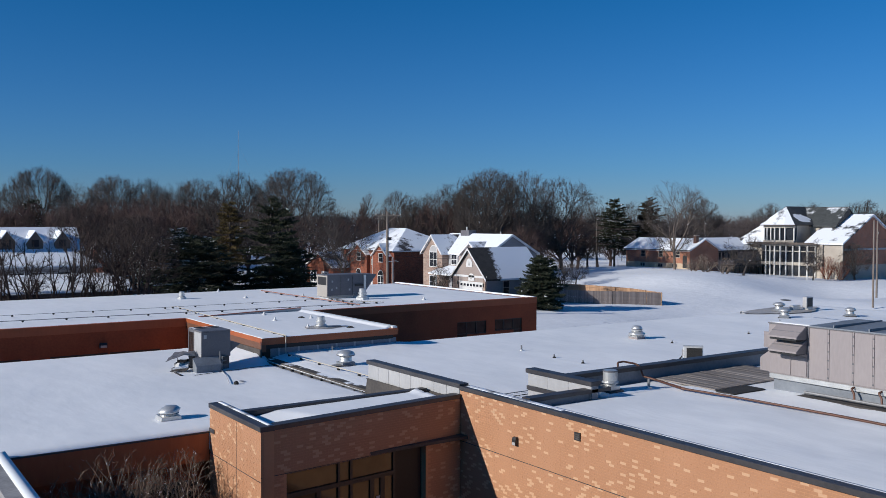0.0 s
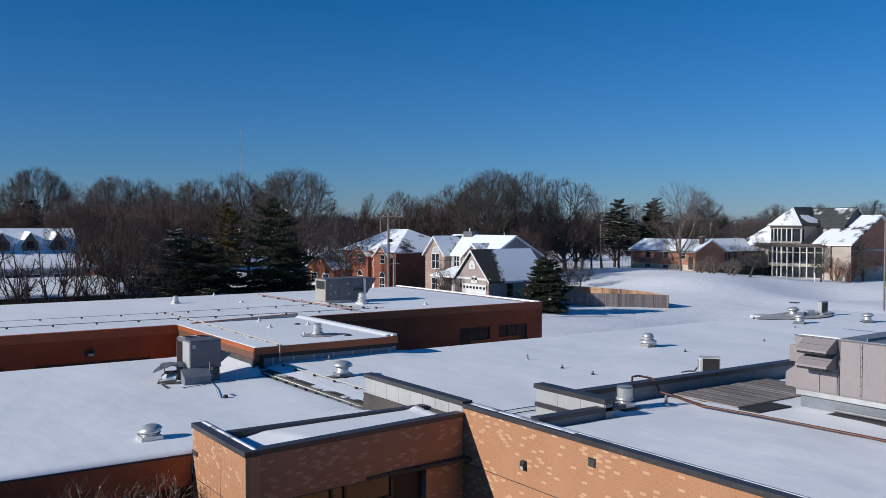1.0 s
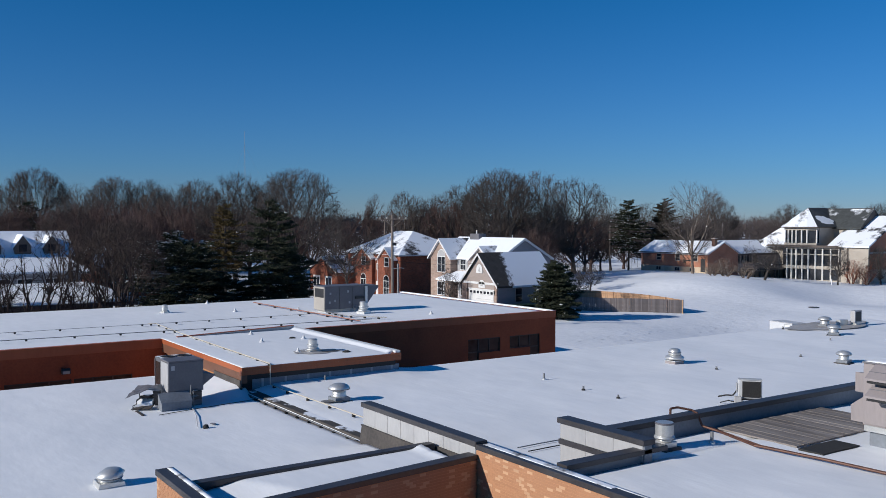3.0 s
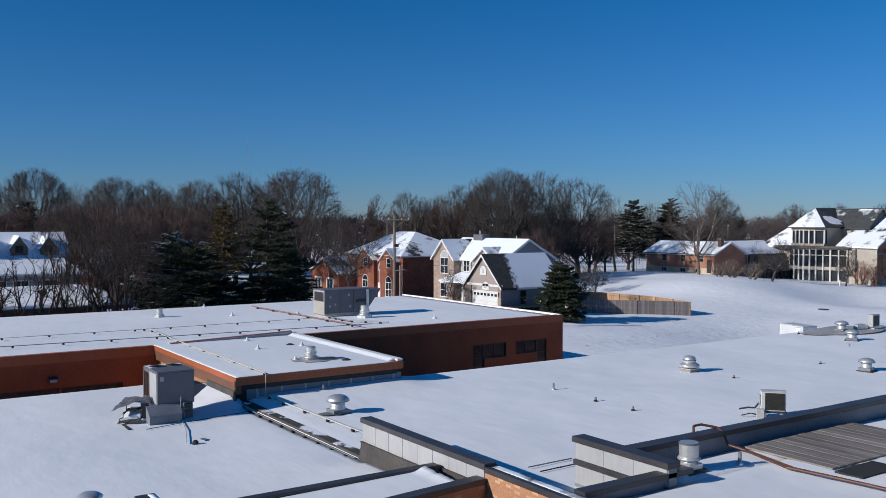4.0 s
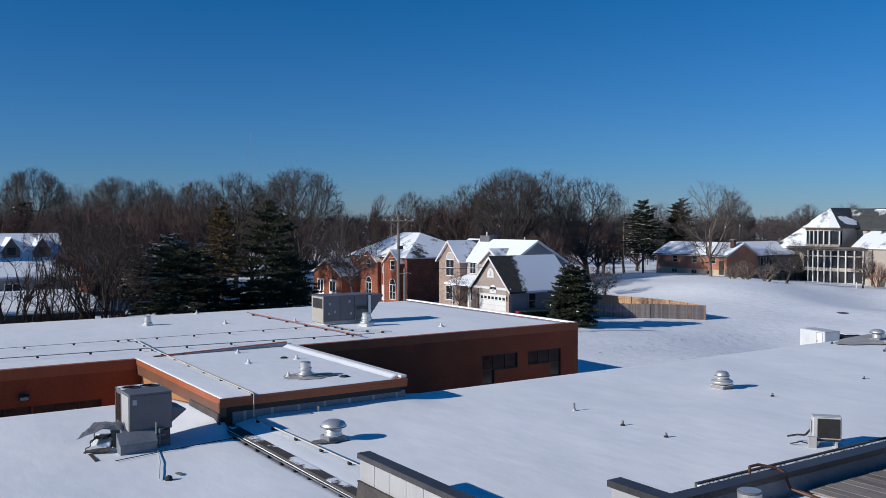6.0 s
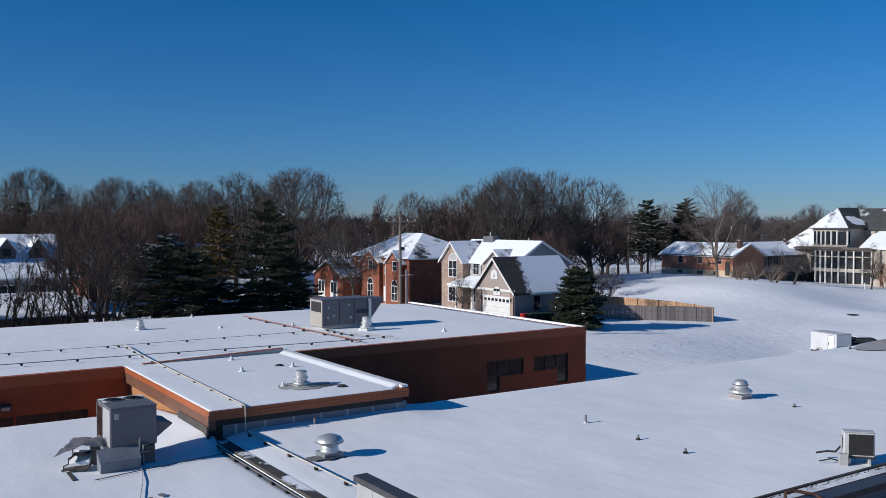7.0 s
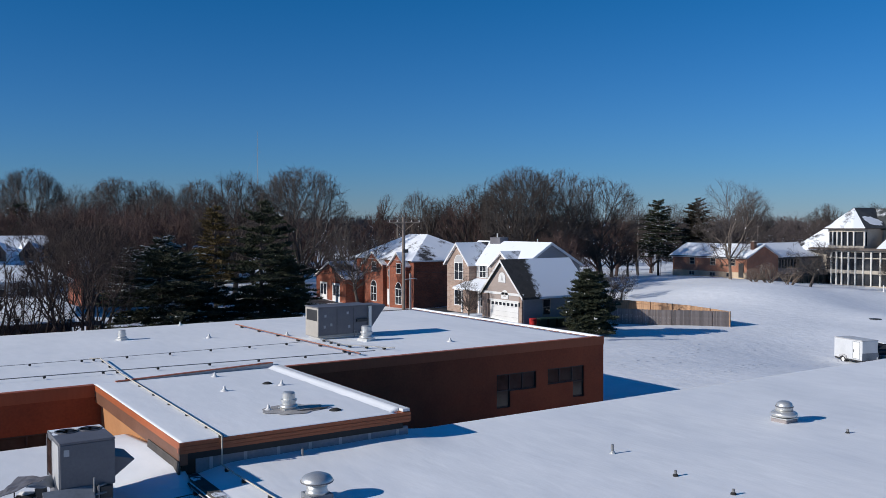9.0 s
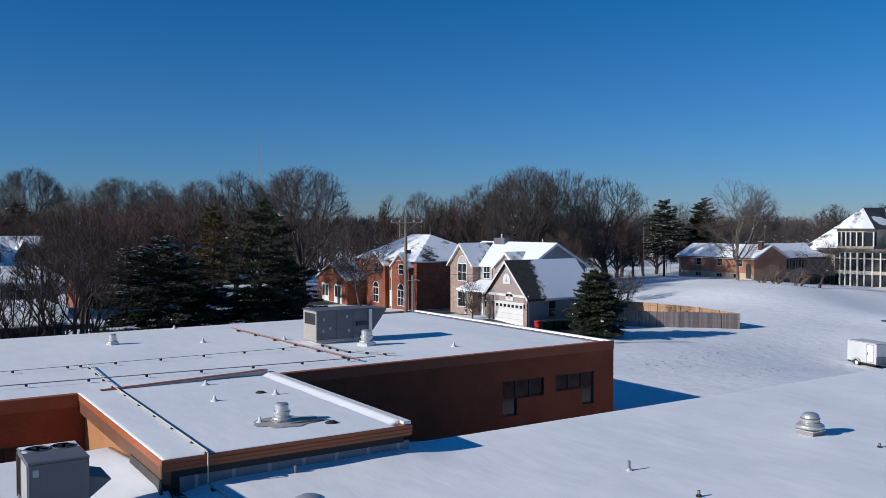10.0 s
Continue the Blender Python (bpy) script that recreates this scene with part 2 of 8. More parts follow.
BROWN_BAND = surface("brown_metal_band", (0.12, 0.052, 0.029), (0.175, 0.077, 0.043), 0.55, coarse=0.5, fine=9, bump=0.05)
BRONZE_GLASS = surface("bronze_glass", (0.05, 0.032, 0.014), (0.10, 0.065, 0.03), 0.08, coarse=0.4, fine=2, bump=0)
TWIG_FAR = surface("far_twig", (0.045, 0.034, 0.031), (0.08, 0.061, 0.056), 0.95, coarse=0.05, fine=0.6, bump=0)
RED_PLASTIC = surface("red_plastic", (0.42, 0.02, 0.02), (0.5, 0.03, 0.03), 0.5, bump=0)
DARK_PAINT = surface("dark_car_paint", (0.012, 0.012, 0.015), (0.02, 0.02, 0.024), 0.25, bump=0)
POLE_WOOD = surface("utility_pole_wood", (0.14, 0.11, 0.09), (0.24, 0.20, 0.17), 0.9, coarse=2, fine=14, stretch=(1, 1, 0.2))


for m_, a_, s_ in ((BARK, 0.68, 1.6), (TWIG, 0.72, 2.2), (TWIG_RED, 0.73, 2.2)):
    dusted(m_, a_, s_)


# ---------------------------------------------------------------- builders
def thing(name, at, label, category, group="", kind=""):
    ob = new(name)
    ob.location = at
    ob.empty_display_size = 0.2
    return tagged(ob, label, category, group, kind)


def world_at(ob):
    p = Vector((0, 0, 0))
    while ob is not None:
        p = p + ob.location
        ob = ob.parent
    return p


def part(name, bm, material, parent=None, label="", smooth=False):
    """Links a bmesh, made in world metres, as one mesh under parent."""
    if parent is not None:
        bmesh.ops.translate(bm, verts=bm.verts, vec=-world_at(parent))
    bmesh.ops.recalc_face_normals(bm, faces=bm.faces)
    me = bpy.data.meshes.new(name)
    bm.to_mesh(me)
    bm.free()
    me.materials.append(material)
    if smooth:
        me.polygons.foreach_set("use_smooth", [True] * len(me.polygons))
    ob = new(name, me)
    if parent is not None:
        ob.parent = parent
    if label:
        ob["label"] = label
    return ob


def raw_part(name, verts, faces, material, parent=None, label="", smooth=False):
    me = bpy.data.meshes.new(name)
    if parent is not None:
        off = world_at(parent)
        verts = (np.asarray(verts, float) - np.array(off)).tolist()
    me.from_pydata(verts, [], faces)
    me.materials.append(material)
    if smooth:
        me.polygons.foreach_set("use_smooth", [True] * len(me.polygons))
    ob = new(name, me)
    if parent is not None:
        ob.parent = parent
    if label:
        ob["label"] = label
    return ob


def box(x0, x1, y0, y1, z0, z1, bevel=0.0, bm=None):
    out = bm or bmesh.new()
    v = [out.verts.new(p) for p in ((x0, y0, z0), (x1, y0, z0), (x1, y1, z0), (x0, y1, z0), (x0, y0, z1), (x1, y0, z1), (x1, y1, z1), (x0, y1, z1))]
    fs = [out.faces.new([v[i] for i in q]) for q in ((3, 2, 1, 0), (4, 5, 6, 7), (0, 1, 5, 4), (1, 2, 6, 5), (2, 3, 7, 6), (3, 0, 4, 7))]
    if bevel:
        es = list({e for f in fs for e in f.edges})
        bmesh.ops.bevel(out, geom=es, offset=bevel, segments=1, affect='EDGES')
    return out


def tube(p0, p1, r0, r1=None, n=10, caps=True, bm=None):
    out = bm or bmesh.new()
    r1 = r0 if r1 is None else r1
    p0, p1 = Vector(p0), Vector(p1)
    q = (p1 - p0).to_track_quat('Z', 'Y')
    rings = []
    for p, r in ((p0, r0), (p1, r1)):
        rings.append([out.verts.new(p + q @ Vector((r * math.cos(a), r * math.sin(a), 0))) for a in (2 * math.pi * i / n for i in range(n))])
    for i in range(n):
        out.faces.new((rings[0][i], rings[0][(i + 1) % n], rings[1][(i + 1) % n], rings[1][i]))
    if caps:
        out.faces.new(rings[0][::-1])
        out.faces.new(rings[1])
    return out


def lathe(at, profile, n=20, bm=None):
    """A turned shape round a vertical line: profile of (radius, height)."""
    out = bm or bmesh.new()
    rings = [[out.verts.new((at[0] + r * math.cos(2 * math.pi * i / n), at[1] + r * math.sin(2 * math.pi * i / n), at[2] + h)) for i in range(n)] for r, h in profile]
    for a, b in zip(rings, rings[1:]):
        for i in range(n):
            out.faces.new((a[i], a[(i + 1) % n], b[(i + 1) % n], b[i]))
    out.faces.new(rings[0][::-1])
    out.faces.new(rings[-1])
    return out


def pipe(points, r, n=8, bm=None):
    out = bm or bmesh.new()
    for a, b in zip(points, points[1:]):
        tube(a, b, r, n=n, bm=out)
    return out


def prism(poly, axis, a, b, bm=None):
    """A polygon drawn in the two other axes, drawn out along axis from a to b."""
    out = bm or bmesh.new()
    mk = {'x': lambda p, s: (s, p[0], p[1]), 'y': lambda p, s: (p[0], s, p[1]), 'z': lambda p, s: (p[0], p[1], s)}[axis]
    va, vb = [out.verts.new(mk(p, a)) for p in poly], [out.verts.new(mk(p, b)) for p in poly]
    n = len(poly)
    out.faces.new(va[::-1])
    out.faces.new(vb)
    for i in range(n):
        out.faces.new((va[i], va[(i + 1) % n], vb[(i + 1) % n], vb[i]))
    return out


def slab(a, b, c, d, t, bm=None):
    """A plate through four corners, t thick downwards."""
    out = bm or bmesh.new()
    top = [out.verts.new(p) for p in (a, b, c, d)]
    low = [out.verts.new(Vector(p) - Vector((0, 0, t))) for p in (a, b, c, d)]
    out.faces.new(top)
    out.faces.new(low[::-1])
    for i in range(4):
        out.faces.new((top[i], low[i], low[(i + 1) % 4], top[(i + 1) % 4]))
    return out


def snow_sheet(x0, x1, y0, y1, z, lift=0.05, step=0.5, seed=0.0, thick=0.12, base=None):
    """A snow blanket with rounded rims and shallow drifts; returns vertices and faces."""
    nx, ny = max(2, int((x1 - x0) / step)), max(2, int((y1 - y0) / step))
    xs = [x0 + (x1 - x0) * i / nx for i in range(nx + 1)]
    ys = [y0 + (y1 - y0) * j / ny for j in range(ny + 1)]
    vs, fs = [], []
    for y in ys:
        for x in xs:
            e = min(x - x0, x1 - x, y - y0, y1 - y)
            rim = 1 - math.exp(-e / 0.25)
            h = z - thick * 0.6 * (1 - rim) + lift * rim * (noise.noise((x * 0.22 + seed, y * 0.35, seed)) + 0.35 * noise.noise((x * 0.9, y * 1.3 + seed, 3)))
            vs.append((x, y, h))
    for j in range(ny):
        for i in range(nx):
            k = j * (nx + 1) + i
            fs.append((k, k + 1, k + nx + 2, k + nx + 1))
    rim = [i for i in range(nx + 1)] + [j * (nx + 1) + nx for j in range(1, ny + 1)] + [ny * (nx + 1) + i for i in range(nx - 1, -1, -1)] + [j * (nx + 1) for j in range(ny - 1, 0, -1)]
    k0 = len(vs)
    for k in rim:
        vs.append((vs[k][0], vs[k][1], z - thick if base is None else base))
    for i in range(len(rim)):
        j = (i + 1) % len(rim)
        fs.append((rim[j], rim[i], k0 + i, k0 + j))
    return vs, fs


# ---------------------------------------------------------------- ground
def ground_z(x, y):
    h = 2.25 * math.exp(-(((x - 110) / 24) ** 2 + ((y - 78) / 24) ** 2))
    h += 1.3 * math.exp(-(((x - 50) / 9) ** 2 + ((y - 53) / 11) ** 2))
    h += 0.7 * math.exp(-(((x - 104) / 15) ** 2 + ((y - 48) / 9) ** 2))
    h += 2.0 * math.exp(-(((x - 0) / 22) ** 2 + ((y - 88) / 17) ** 2))
    h -= 1.93 * math.exp(-(((x - 71) / 16) ** 2 + ((y - 22) / 11.5) ** 2))
    h -= 1.5 * math.exp(-(((x - 112) / 12) ** 2 + ((y - 42) / 10) ** 2))
    h += 0.9 * math.exp(-(((x - 98) / 8) ** 2 + ((y - 56) / 9) ** 2))
    h += 0.7 * math.exp(-(((x - 107) / 7) ** 2 + ((y - 59) / 9) ** 2)) + 0.6 * math.exp(-(((x - 94) / 6) ** 2 + ((y - 62) / 8) ** 2)) + 0.5 * math.exp(-(((x - 119) / 6) ** 2 + ((y - 55) / 5) ** 2))
    h -= 0.8 * math.exp(-(((x - 58) / 16) ** 2 + ((y - 92) / 14) ** 2))
    far = max(0.0, min(1.0, (math.hypot(x - 20, y - 10) - 30) / 40))
    h += far * (0.22 * noise.noise((x * 0.035, y * 0.035, 1.0)) + 0.14 * noise.noise((x * 0.13, y * 0.13, 2.0))) - 0.22 * far
    return h


def axis_steps(lo, hi, fine_lo, fine_hi, fine):
    a = list(np.arange(fine_lo, fine_hi + 0.01, fine))
    s, v = fine, fine_hi
    while v < hi:
        s *= 1.35
        v += s
        a.append(v)
    s, v = fine, fine_lo
    while v > lo:
        s *= 1.35
        v -= s
        a.insert(0, v)
    return a


gx, gy = axis_steps(-2500, 3000, -60, 190, 2.5), axis_steps(-2500, 3000, -60, 150, 2.5)
gv = [(x, y, ground_z(x, y)) for y in gy for x in gx]
gf = [(j * len(gx) + i, j * len(gx) + i + 1, (j + 1) * len(gx) + i + 1, (j + 1) * len(gx) + i) for j in range(len(gy) - 1) for i in range(len(gx) - 1)]
tagged(raw_part("ground", gv, gf, SNOW_GROUND, smooth=True), "snow-covered ground with faint tracks and drifts", "ground", kind="structure")


ASPHALT = surface("wet_asphalt", (0.035, 0.035, 0.037), (0.07, 0.07, 0.072), 0.6, coarse=0.3, fine=4, bump=0.2)


def ground_patch(name, x0, x1, y0, y1, material, label, step=1.5, lift=0.03):
    """A sheet that follows the ground, with an uneven rim."""
    nx, ny = int((x1 - x0) / step), int((y1 - y0) / step)
    vs = []
    for j in range(ny + 1):
        for i in range(nx + 1):
            x, y = x0 + (x1 - x0) * i / nx, y0 + (y1 - y0) * j / ny
            x += 0.5 * noise.noise((y * 0.4, x * 0.1, 7)) * (i in (0, nx))
            y += 0.5 * noise.noise((x * 0.4, y * 0.1, 3)) * (j in (0, ny))
            vs.append((x, y, ground_z(x, y) + lift))
    fs = [(j * (nx + 1) + i, j * (nx + 1) + i + 1, (j + 1) * (nx + 1) + i + 1, (j + 1) * (nx + 1) + i) for j in range(ny) for i in range(nx)]
    return tagged(raw_part(name, vs, fs, material, smooth=True), label, "driveway", kind="structure")


def track(name, pts, wide, label):
    """A line of trodden hollows across the snow."""
    rnd = random.Random(len(pts))
    vs, fs = [], []
    for (xa, ya), (xb, yb) in zip(pts, pts[1:]):
        n = int(math.hypot(xb - xa, yb - ya) / 0.9)
        for i in range(n):
            s = (i + rnd.random() * 0.5) / n
            for side_ in (-1, 1):
                x = xa + (xb - xa) * s + rnd.uniform(-wide, wide)
                y = ya + (yb - ya) * s + rnd.gauss(0, wide)
                r, k = rnd.uniform(0.05, 0.13), len(vs)
                for j in range(6):
                    a = j * math.pi / 3
                    px, py = x + r * 1.6 * math.cos(a), y + r * math.sin(a)
                    vs.append((px, py, ground_z(px, py) + 0.035))
                fs.append(tuple(range(k, k + 6)))
    tagged(raw_part(name, vs, fs, FAINT_HOLLOW), label, "snow tracks", kind="structure")


track("snow_tracks", [(46.0, 20.2), (56.5, 22.4), (70.5, 24.9)], 0.5, "grey trodden wheel tracks in the snow leading to the trailer")
track("snow_tracks", [(43.0, 25.6), (52.0, 28.6), (64.0, 31.4), (72.5, 31.0)], 1.1, "faint line of trodden footprints across the snowfield")
# Assumed dark ground, mostly out of view, added to cut bounce onto the front.
ground_patch("dark_ground_sheet", -13.0, 0.1, -60.0, -17.2, ASPHALT, "assumed dark ground before the entrance, added to cut bounced light")
ground_patch("driveway", 42.0, 69.0, 71.5, 79.6, ASPHALT, "dark bare strip of ground between the two houses")
ground_patch("driveway", 40.0, 48.4, 46.4, 52.0, ASPHALT, "dark cleared driveway before the garage")
ground_patch("driveway", 46.0, 57.0, 42.5, 45.8, ASPHALT, "dark bare ground beside the garage")
ground_patch("driveway", 38.0, 52.6, 95.0, 103.5, ASPHALT, "dark cleared driveway before the brick house")

# ---------------------------------------------------------------- the school
def snow_part(name, parent, *a, **k):
    v, f = snow_sheet(*a, **k)
    return raw_part(name, v, f, SNOW, parent, smooth=True)


def window(parent, y, x0, x1, z0, z1, cols, rows=1, axis='y', inset=0.12):
    """A dark framed window in a wall that looks towards -y (or -x): frame, mullions, panes."""
    w = new("window")
    w.parent = parent
    fr = bmesh.new()
    t = 0.06

    def bx(a0, a1, b0, b1, c0, c1, bm):
        if axis == 'y':
            box(a0, a1, b0, b1, c0, c1, bm=bm)
        else:
            box(b0, b1, a0, a1, c0, c1, bm=bm)
    bx(x0, x1, y, y + inset, z0, z0 + t, fr)
    bx(x0, x1, y, y + inset, z1 - t, z1, fr)
    for i in range(cols + 1):
        c = x0 + (x1 - x0) * i / cols
        bx(max(x0, c - t / 2), min(x1, c + t / 2), y + 0.004, y + inset, z0 + t, z1 - t, fr)
    for j in range(1, rows):
        c = z0 + (z1 - z0) * j / rows
        bx(x0, x1, y + 0.008, y + inset - 0.02, c - t / 2, c + t / 2, fr)
    part("frame", fr, DARK_METAL, w)
    for i in range(cols):
        pn = bmesh.new()
        a, b = x0 + (x1 - x0) * i / cols + t / 2, x0 + (x1 - x0) * (i + 1) / cols - t / 2
        bx(a, b, y + inset * 0.5, y + inset * 0.5 + 0.02, z0 + t, z1 - t, pn)
        part("pane", pn, SCHOOL_GLASS, w)
    return w


def wall_with_openings(a0, a1, z0, z1, f0, f1, holes, axis='y'):
    """A wall from a0 to a1 with rectangular holes (a, b, low, high), between the faces f0 and f1."""
    bm = bmesh.new()
    cuts = sorted({a0, a1, *(h[0] for h in holes), *(h[1] for h in holes)})
    for p, q in zip(cuts, cuts[1:]):
        hs = sorted([h for h in holes if h[0] < q - 1e-6 and h[1] > p + 1e-6], key=lambda h: h[2])
        z = z0
        for h in hs + [(0, 0, z1, z1)]:
            if h[2] > z + 1e-6:
                if axis == 'y':
                    box(p, q, f0, f1, z, h[2], bm=bm)
                else:
                    box(f0, f1, p, q, z, h[2], bm=bm)
            z = max(z, h[3])
    bmesh.ops.remove_doubles(bm, verts=bm.verts, dist=1e-4)
    return bm


EX0, EX1, EY0, EY1, ET = -7.26, 0.18, -17.0, -12.95, 4.88
EB = -14.05
# classroom block
FAR_Y, FAR_X, FAR_B = 11.07, 26.85, 31.0
block = thing("classroom_block", (0, FAR_Y, 0), "long low red-brown classroom block with a flat snow-covered roof", "school building", kind="structure")
holes = [(19.49, 20.36, 1.74, 3.48), (20.36, 22.08, 2.56, 3.48), (22.86, 24.62, 2.64, 3.48), (24.62, 25.44, 1.78, 3.48)]
holes += [(-4.4 - 4.4 * i - 3.0, -4.4 - 4.4 * i, 1.2, 3.31) for i in range(3)] + [(-4.3, -1.5, 1.2, 3.31)]
part("front_wall", wall_with_openings(-32, FAR_X, -0.3, 4.5, FAR_Y + 0.02, FAR_Y + 0.32, holes), RED_WALL, block)
part("side_wall", box(FAR_X - 0.32, FAR_X - 0.02, FAR_Y + 0.32, FAR_B, -0.3, 4.5), RED_WALL, block)
part("back_wall", box(-32, FAR_X - 0.32, FAR_B - 0.3, FAR_B, -0.3, 4.5), RED_WALL, block)
# added solid black fill in place of the unlit rooms
part("dark_infill", box(-31.9, FAR_X - 0.5, FAR_Y + 0.6, FAR_B - 0.5, -0.2, 4.4), BLACK, block)
part("fascia", box(-32, 0.0, FAR_Y - 0.02, FAR_Y + 0.3, 4.5, 4.96), RED_CAP, block)
part("fascia", box(7.68, FAR_X, FAR_Y - 0.02, FAR_Y + 0.3, 4.5, 4.96), RED_CAP, block)
part("fascia", box(FAR_X - 0.3, FAR_X, FAR_Y + 0.3, FAR_B, 4.5, 4.96), RED_CAP, block)
snow_part("roof_snow", block, -32, FAR_X - 0.25, FAR_Y + 0.03, FAR_B, 4.9, lift=0.025, step=0.7, seed=4.0, base=4.45, thick=0.08)
snow_part("edge_snow", block, FAR_X - 0.38, FAR_X - 0.01, FAR_Y + 0.01, FAR_B, 5.03, lift=0.02, step=0.2, seed=9.0, base=4.9, thick=0.1)
window(block, FAR_Y + 0.08, 19.49, 20.36, 1.74, 3.48, 1, 2)
window(block, FAR_Y + 0.08, 20.36, 22.08, 2.56, 3.48, 2)
window(block, FAR_Y + 0.08, 22.86, 24.62, 2.64, 3.48, 2)
window(block, FAR_Y + 0.08, 24.62, 25.44, 1.78, 3.48, 1, 2)
for h in holes[4:]:
    window(block, FAR_Y + 0.08, h[0], h[1], h[2], h[3], 3)

# link block that stands out from it
link = thing("link_block", (0, 0, 0), "small flat-roofed block with an orange-brown metal fascia and snow on top", "school building", kind="structure")
LX = 7.68
part("wall", wall_with_openings(0.22, 11.0, 0.0, 4.30, 0.22, 0.5, [], 'x'), TAN_WALL, link)
part("front_wall", box(0.5, LX - 0.2, 0.22, 0.5, 0.0, 4.42), FLASHING, link)
part("right_wall", box(LX - 0.5, LX - 0.2, 0.5, 11.0, 0.0, 4.42), RED_WALL, link)
fas = bmesh.new()
box(0.0, LX, 0.0, 0.25, 4.64, 4.968, bm=fas)
for i in range(3):
    box(-0.012, LX + 0.012, -0.012 - 0.010 * i, 0.0, 4.66 + 0.11 * i, 4.735 + 0.11 * i, bm=fas)
box(0.0, 0.25, 0.25, 11.04, 4.74, 4.968, bm=fas)
box(LX - 0.25, LX, 0.25, 11.04, 4.72, 4.98, bm=fas)
part("fascia", fas, RED_FASCIA, link)
part("lower_band", box(0.015, 0.24, 0.02, 11.04, 4.30, 4.735), BROWN_BAND, link)
dv, df = snow_sheet(-1.9, 0.2, -0.9, 6.78, 3.88, 0.03, 0.2, 71.0, 0.1)
dv = [(x, y, z + (0.40 * max(0.0, (x + 1.8) / 2.0) ** 1.4 * max(0.0, min(1.0, (y + 0.8) / 1.3)) * max(0.0, min(1.0, (7.4 - y) / 4.0)) if z > 3.79 else 0.0)) for x, y, z in dv]
raw_part("snow_drift", dv, df, SNOW, link, smooth=True)
part("side_flashing", prism([(-0.08, 3.85), (0.012, 3.85), (0.012, 4.42), (-0.02, 4.42)], 'y', -0.02, 3.3), FLASHING, link)
part("soffit", box(0.25, LX - 0.25, 0.06, 11.0, 4.44, 4.7), BLACK, link)
fl = bmesh.new()
box(0.5, LX - 0.03, 0.10, 0.215, 4.0, 4.47, bm=fl)
part("base_flashing", fl, GREY_FLASH, link)
# dark block painted in for the shaded void before the flashing begins
part("corner_shade_block", box(0.1, 0.497, 0.13, 0.215, 4.0, 4.47), CORNER_SHADE, link)
for i in range(7):
    part("flashing_strip", box(0.9 + i * 1.05, 1.0 + i * 1.05, 0.086, 0.099, 4.0, 4.47), PANEL, link)
snow_part("roof_snow", link, 0.008, LX - 0.5, 0.012, 11.2, 4.988, lift=0.010, step=0.12, seed=12.0, base=4.9, thick=0.03)
v, f = [], []
for j in range(56):                                   # drift against the parapet, sloping up to its coping
    y = 0.28 + j * 0.2
    wob = 0.05 * noise.noise((y * 0.8, 3.0, 1.0))
    for px_, pz_ in ((-0.62 + wob, 4.97), (-0.55 + wob * 0.7, 4.988), (-0.42, 5.036), (-0.30, 5.092), (-0.274, 5.088), (-0.274, 4.95)):
        v.append((LX + px_, y, pz_ + 0.008 * noise.noise((y * 2.2, px_ * 5.0, 2.0))))
for j in range(55):
    for i in range(5):
        k = j * 6 + i
        f.append((k, k + 1, k + 7, k + 6))
f.append((5, 4, 3, 2, 1, 0))
raw_part("edge_snow", v, f, SNOW, link, smooth=True)
part("parapet_coping", box(LX - 0.27, LX + 0.004, 0.03, 11.35, 4.982, 5.085, 0.012), PALE_COPING, link)
part("roof_lip", prism([(0.9, 4.85), (LX - 0.3, 4.85), (LX - 0.3, 5.17), (0.9, 4.99)], 'y', 11.08, 11.22), PANEL, link)
part("lip_cap", prism([(0.8, 4.992), (LX - 0.3, 5.172), (LX - 0.3, 5.20), (0.8, 5.02)], 'y', 11.05, 11.26), RED_FASCIA, link)

# low left roof
left = thing("left_block", (-10, -12, 0), "low red-brown school block with a flat roof under smooth snow", "school building", kind="structure")
part("front_fascia", box(-40, EX0 - 0.02, -12.95, -12.65, 3.05, 3.98), RED_FASCIA, left)
part("front_wall", wall_with_openings(-40, -7.0, -0.2, 3.05, -12.5, -12.25, [(-12.6, -10.2, 0.9, 2.4), (-9.9, -7.5, 0.9, 2.4)]), RED_WALL, left)
window(left, -12.45, -12.6, -10.2, 0.9, 2.4, 3)
window(left, -12.45, -9.9, -7.5, 0.9, 2.4, 3)
part("soffit", box(-40, EX0 - 0.02, -12.65, -12.25, 3.06, 3.15), DARK_METAL, left)
part("back_wall", box(-40, -0.1, 6.5, 6.8, -0.2, 3.7), RED_WALL, left)
part("side_wall", box(-0.1, 0.1, -11.7, 6.8, -0.2, 3.7), RED_WALL, left)
# black fill again, for the dark inside of this block
part("dark_infill", box(-39.9, -0.3, -12.1, 6.3, -0.2, 3.6), BLACK, left)
v, f = snow_sheet(-40, 0.30, -12.93, 6.8, 3.88, lift=0.05, step=0.45, seed=21.0, base=3.4, thick=0.10)
v = [(x, y, z + 0.17 * max(0.0, min(1.0, (-5.5 - y) / 7.0)) * (z > 3.5)) for x, y, z in v]
v = [(x, y, z - max(0.0, z - 3.90) * max(0.0, min(1.0, (x + 1.5) / 1.5)) if y > -10.2 else z) for x, y, z in v]
raw_part("roof_snow", v, f, SNOW, left, smooth=True)
v, f = snow_sheet(EX0 + 0.36, 0.10, EB - 0.01, -12.9, 4.045, lift=0.02, step=0.3, seed=23.0, base=3.5, thick=0.1)
raw_part("roof_snow", v, f, SNOW, left, smooth=True)
part("drip_edge", box(-40, EX0 - 0.02, -12.97, -12.951, 3.93, 3.985), COPING, left)

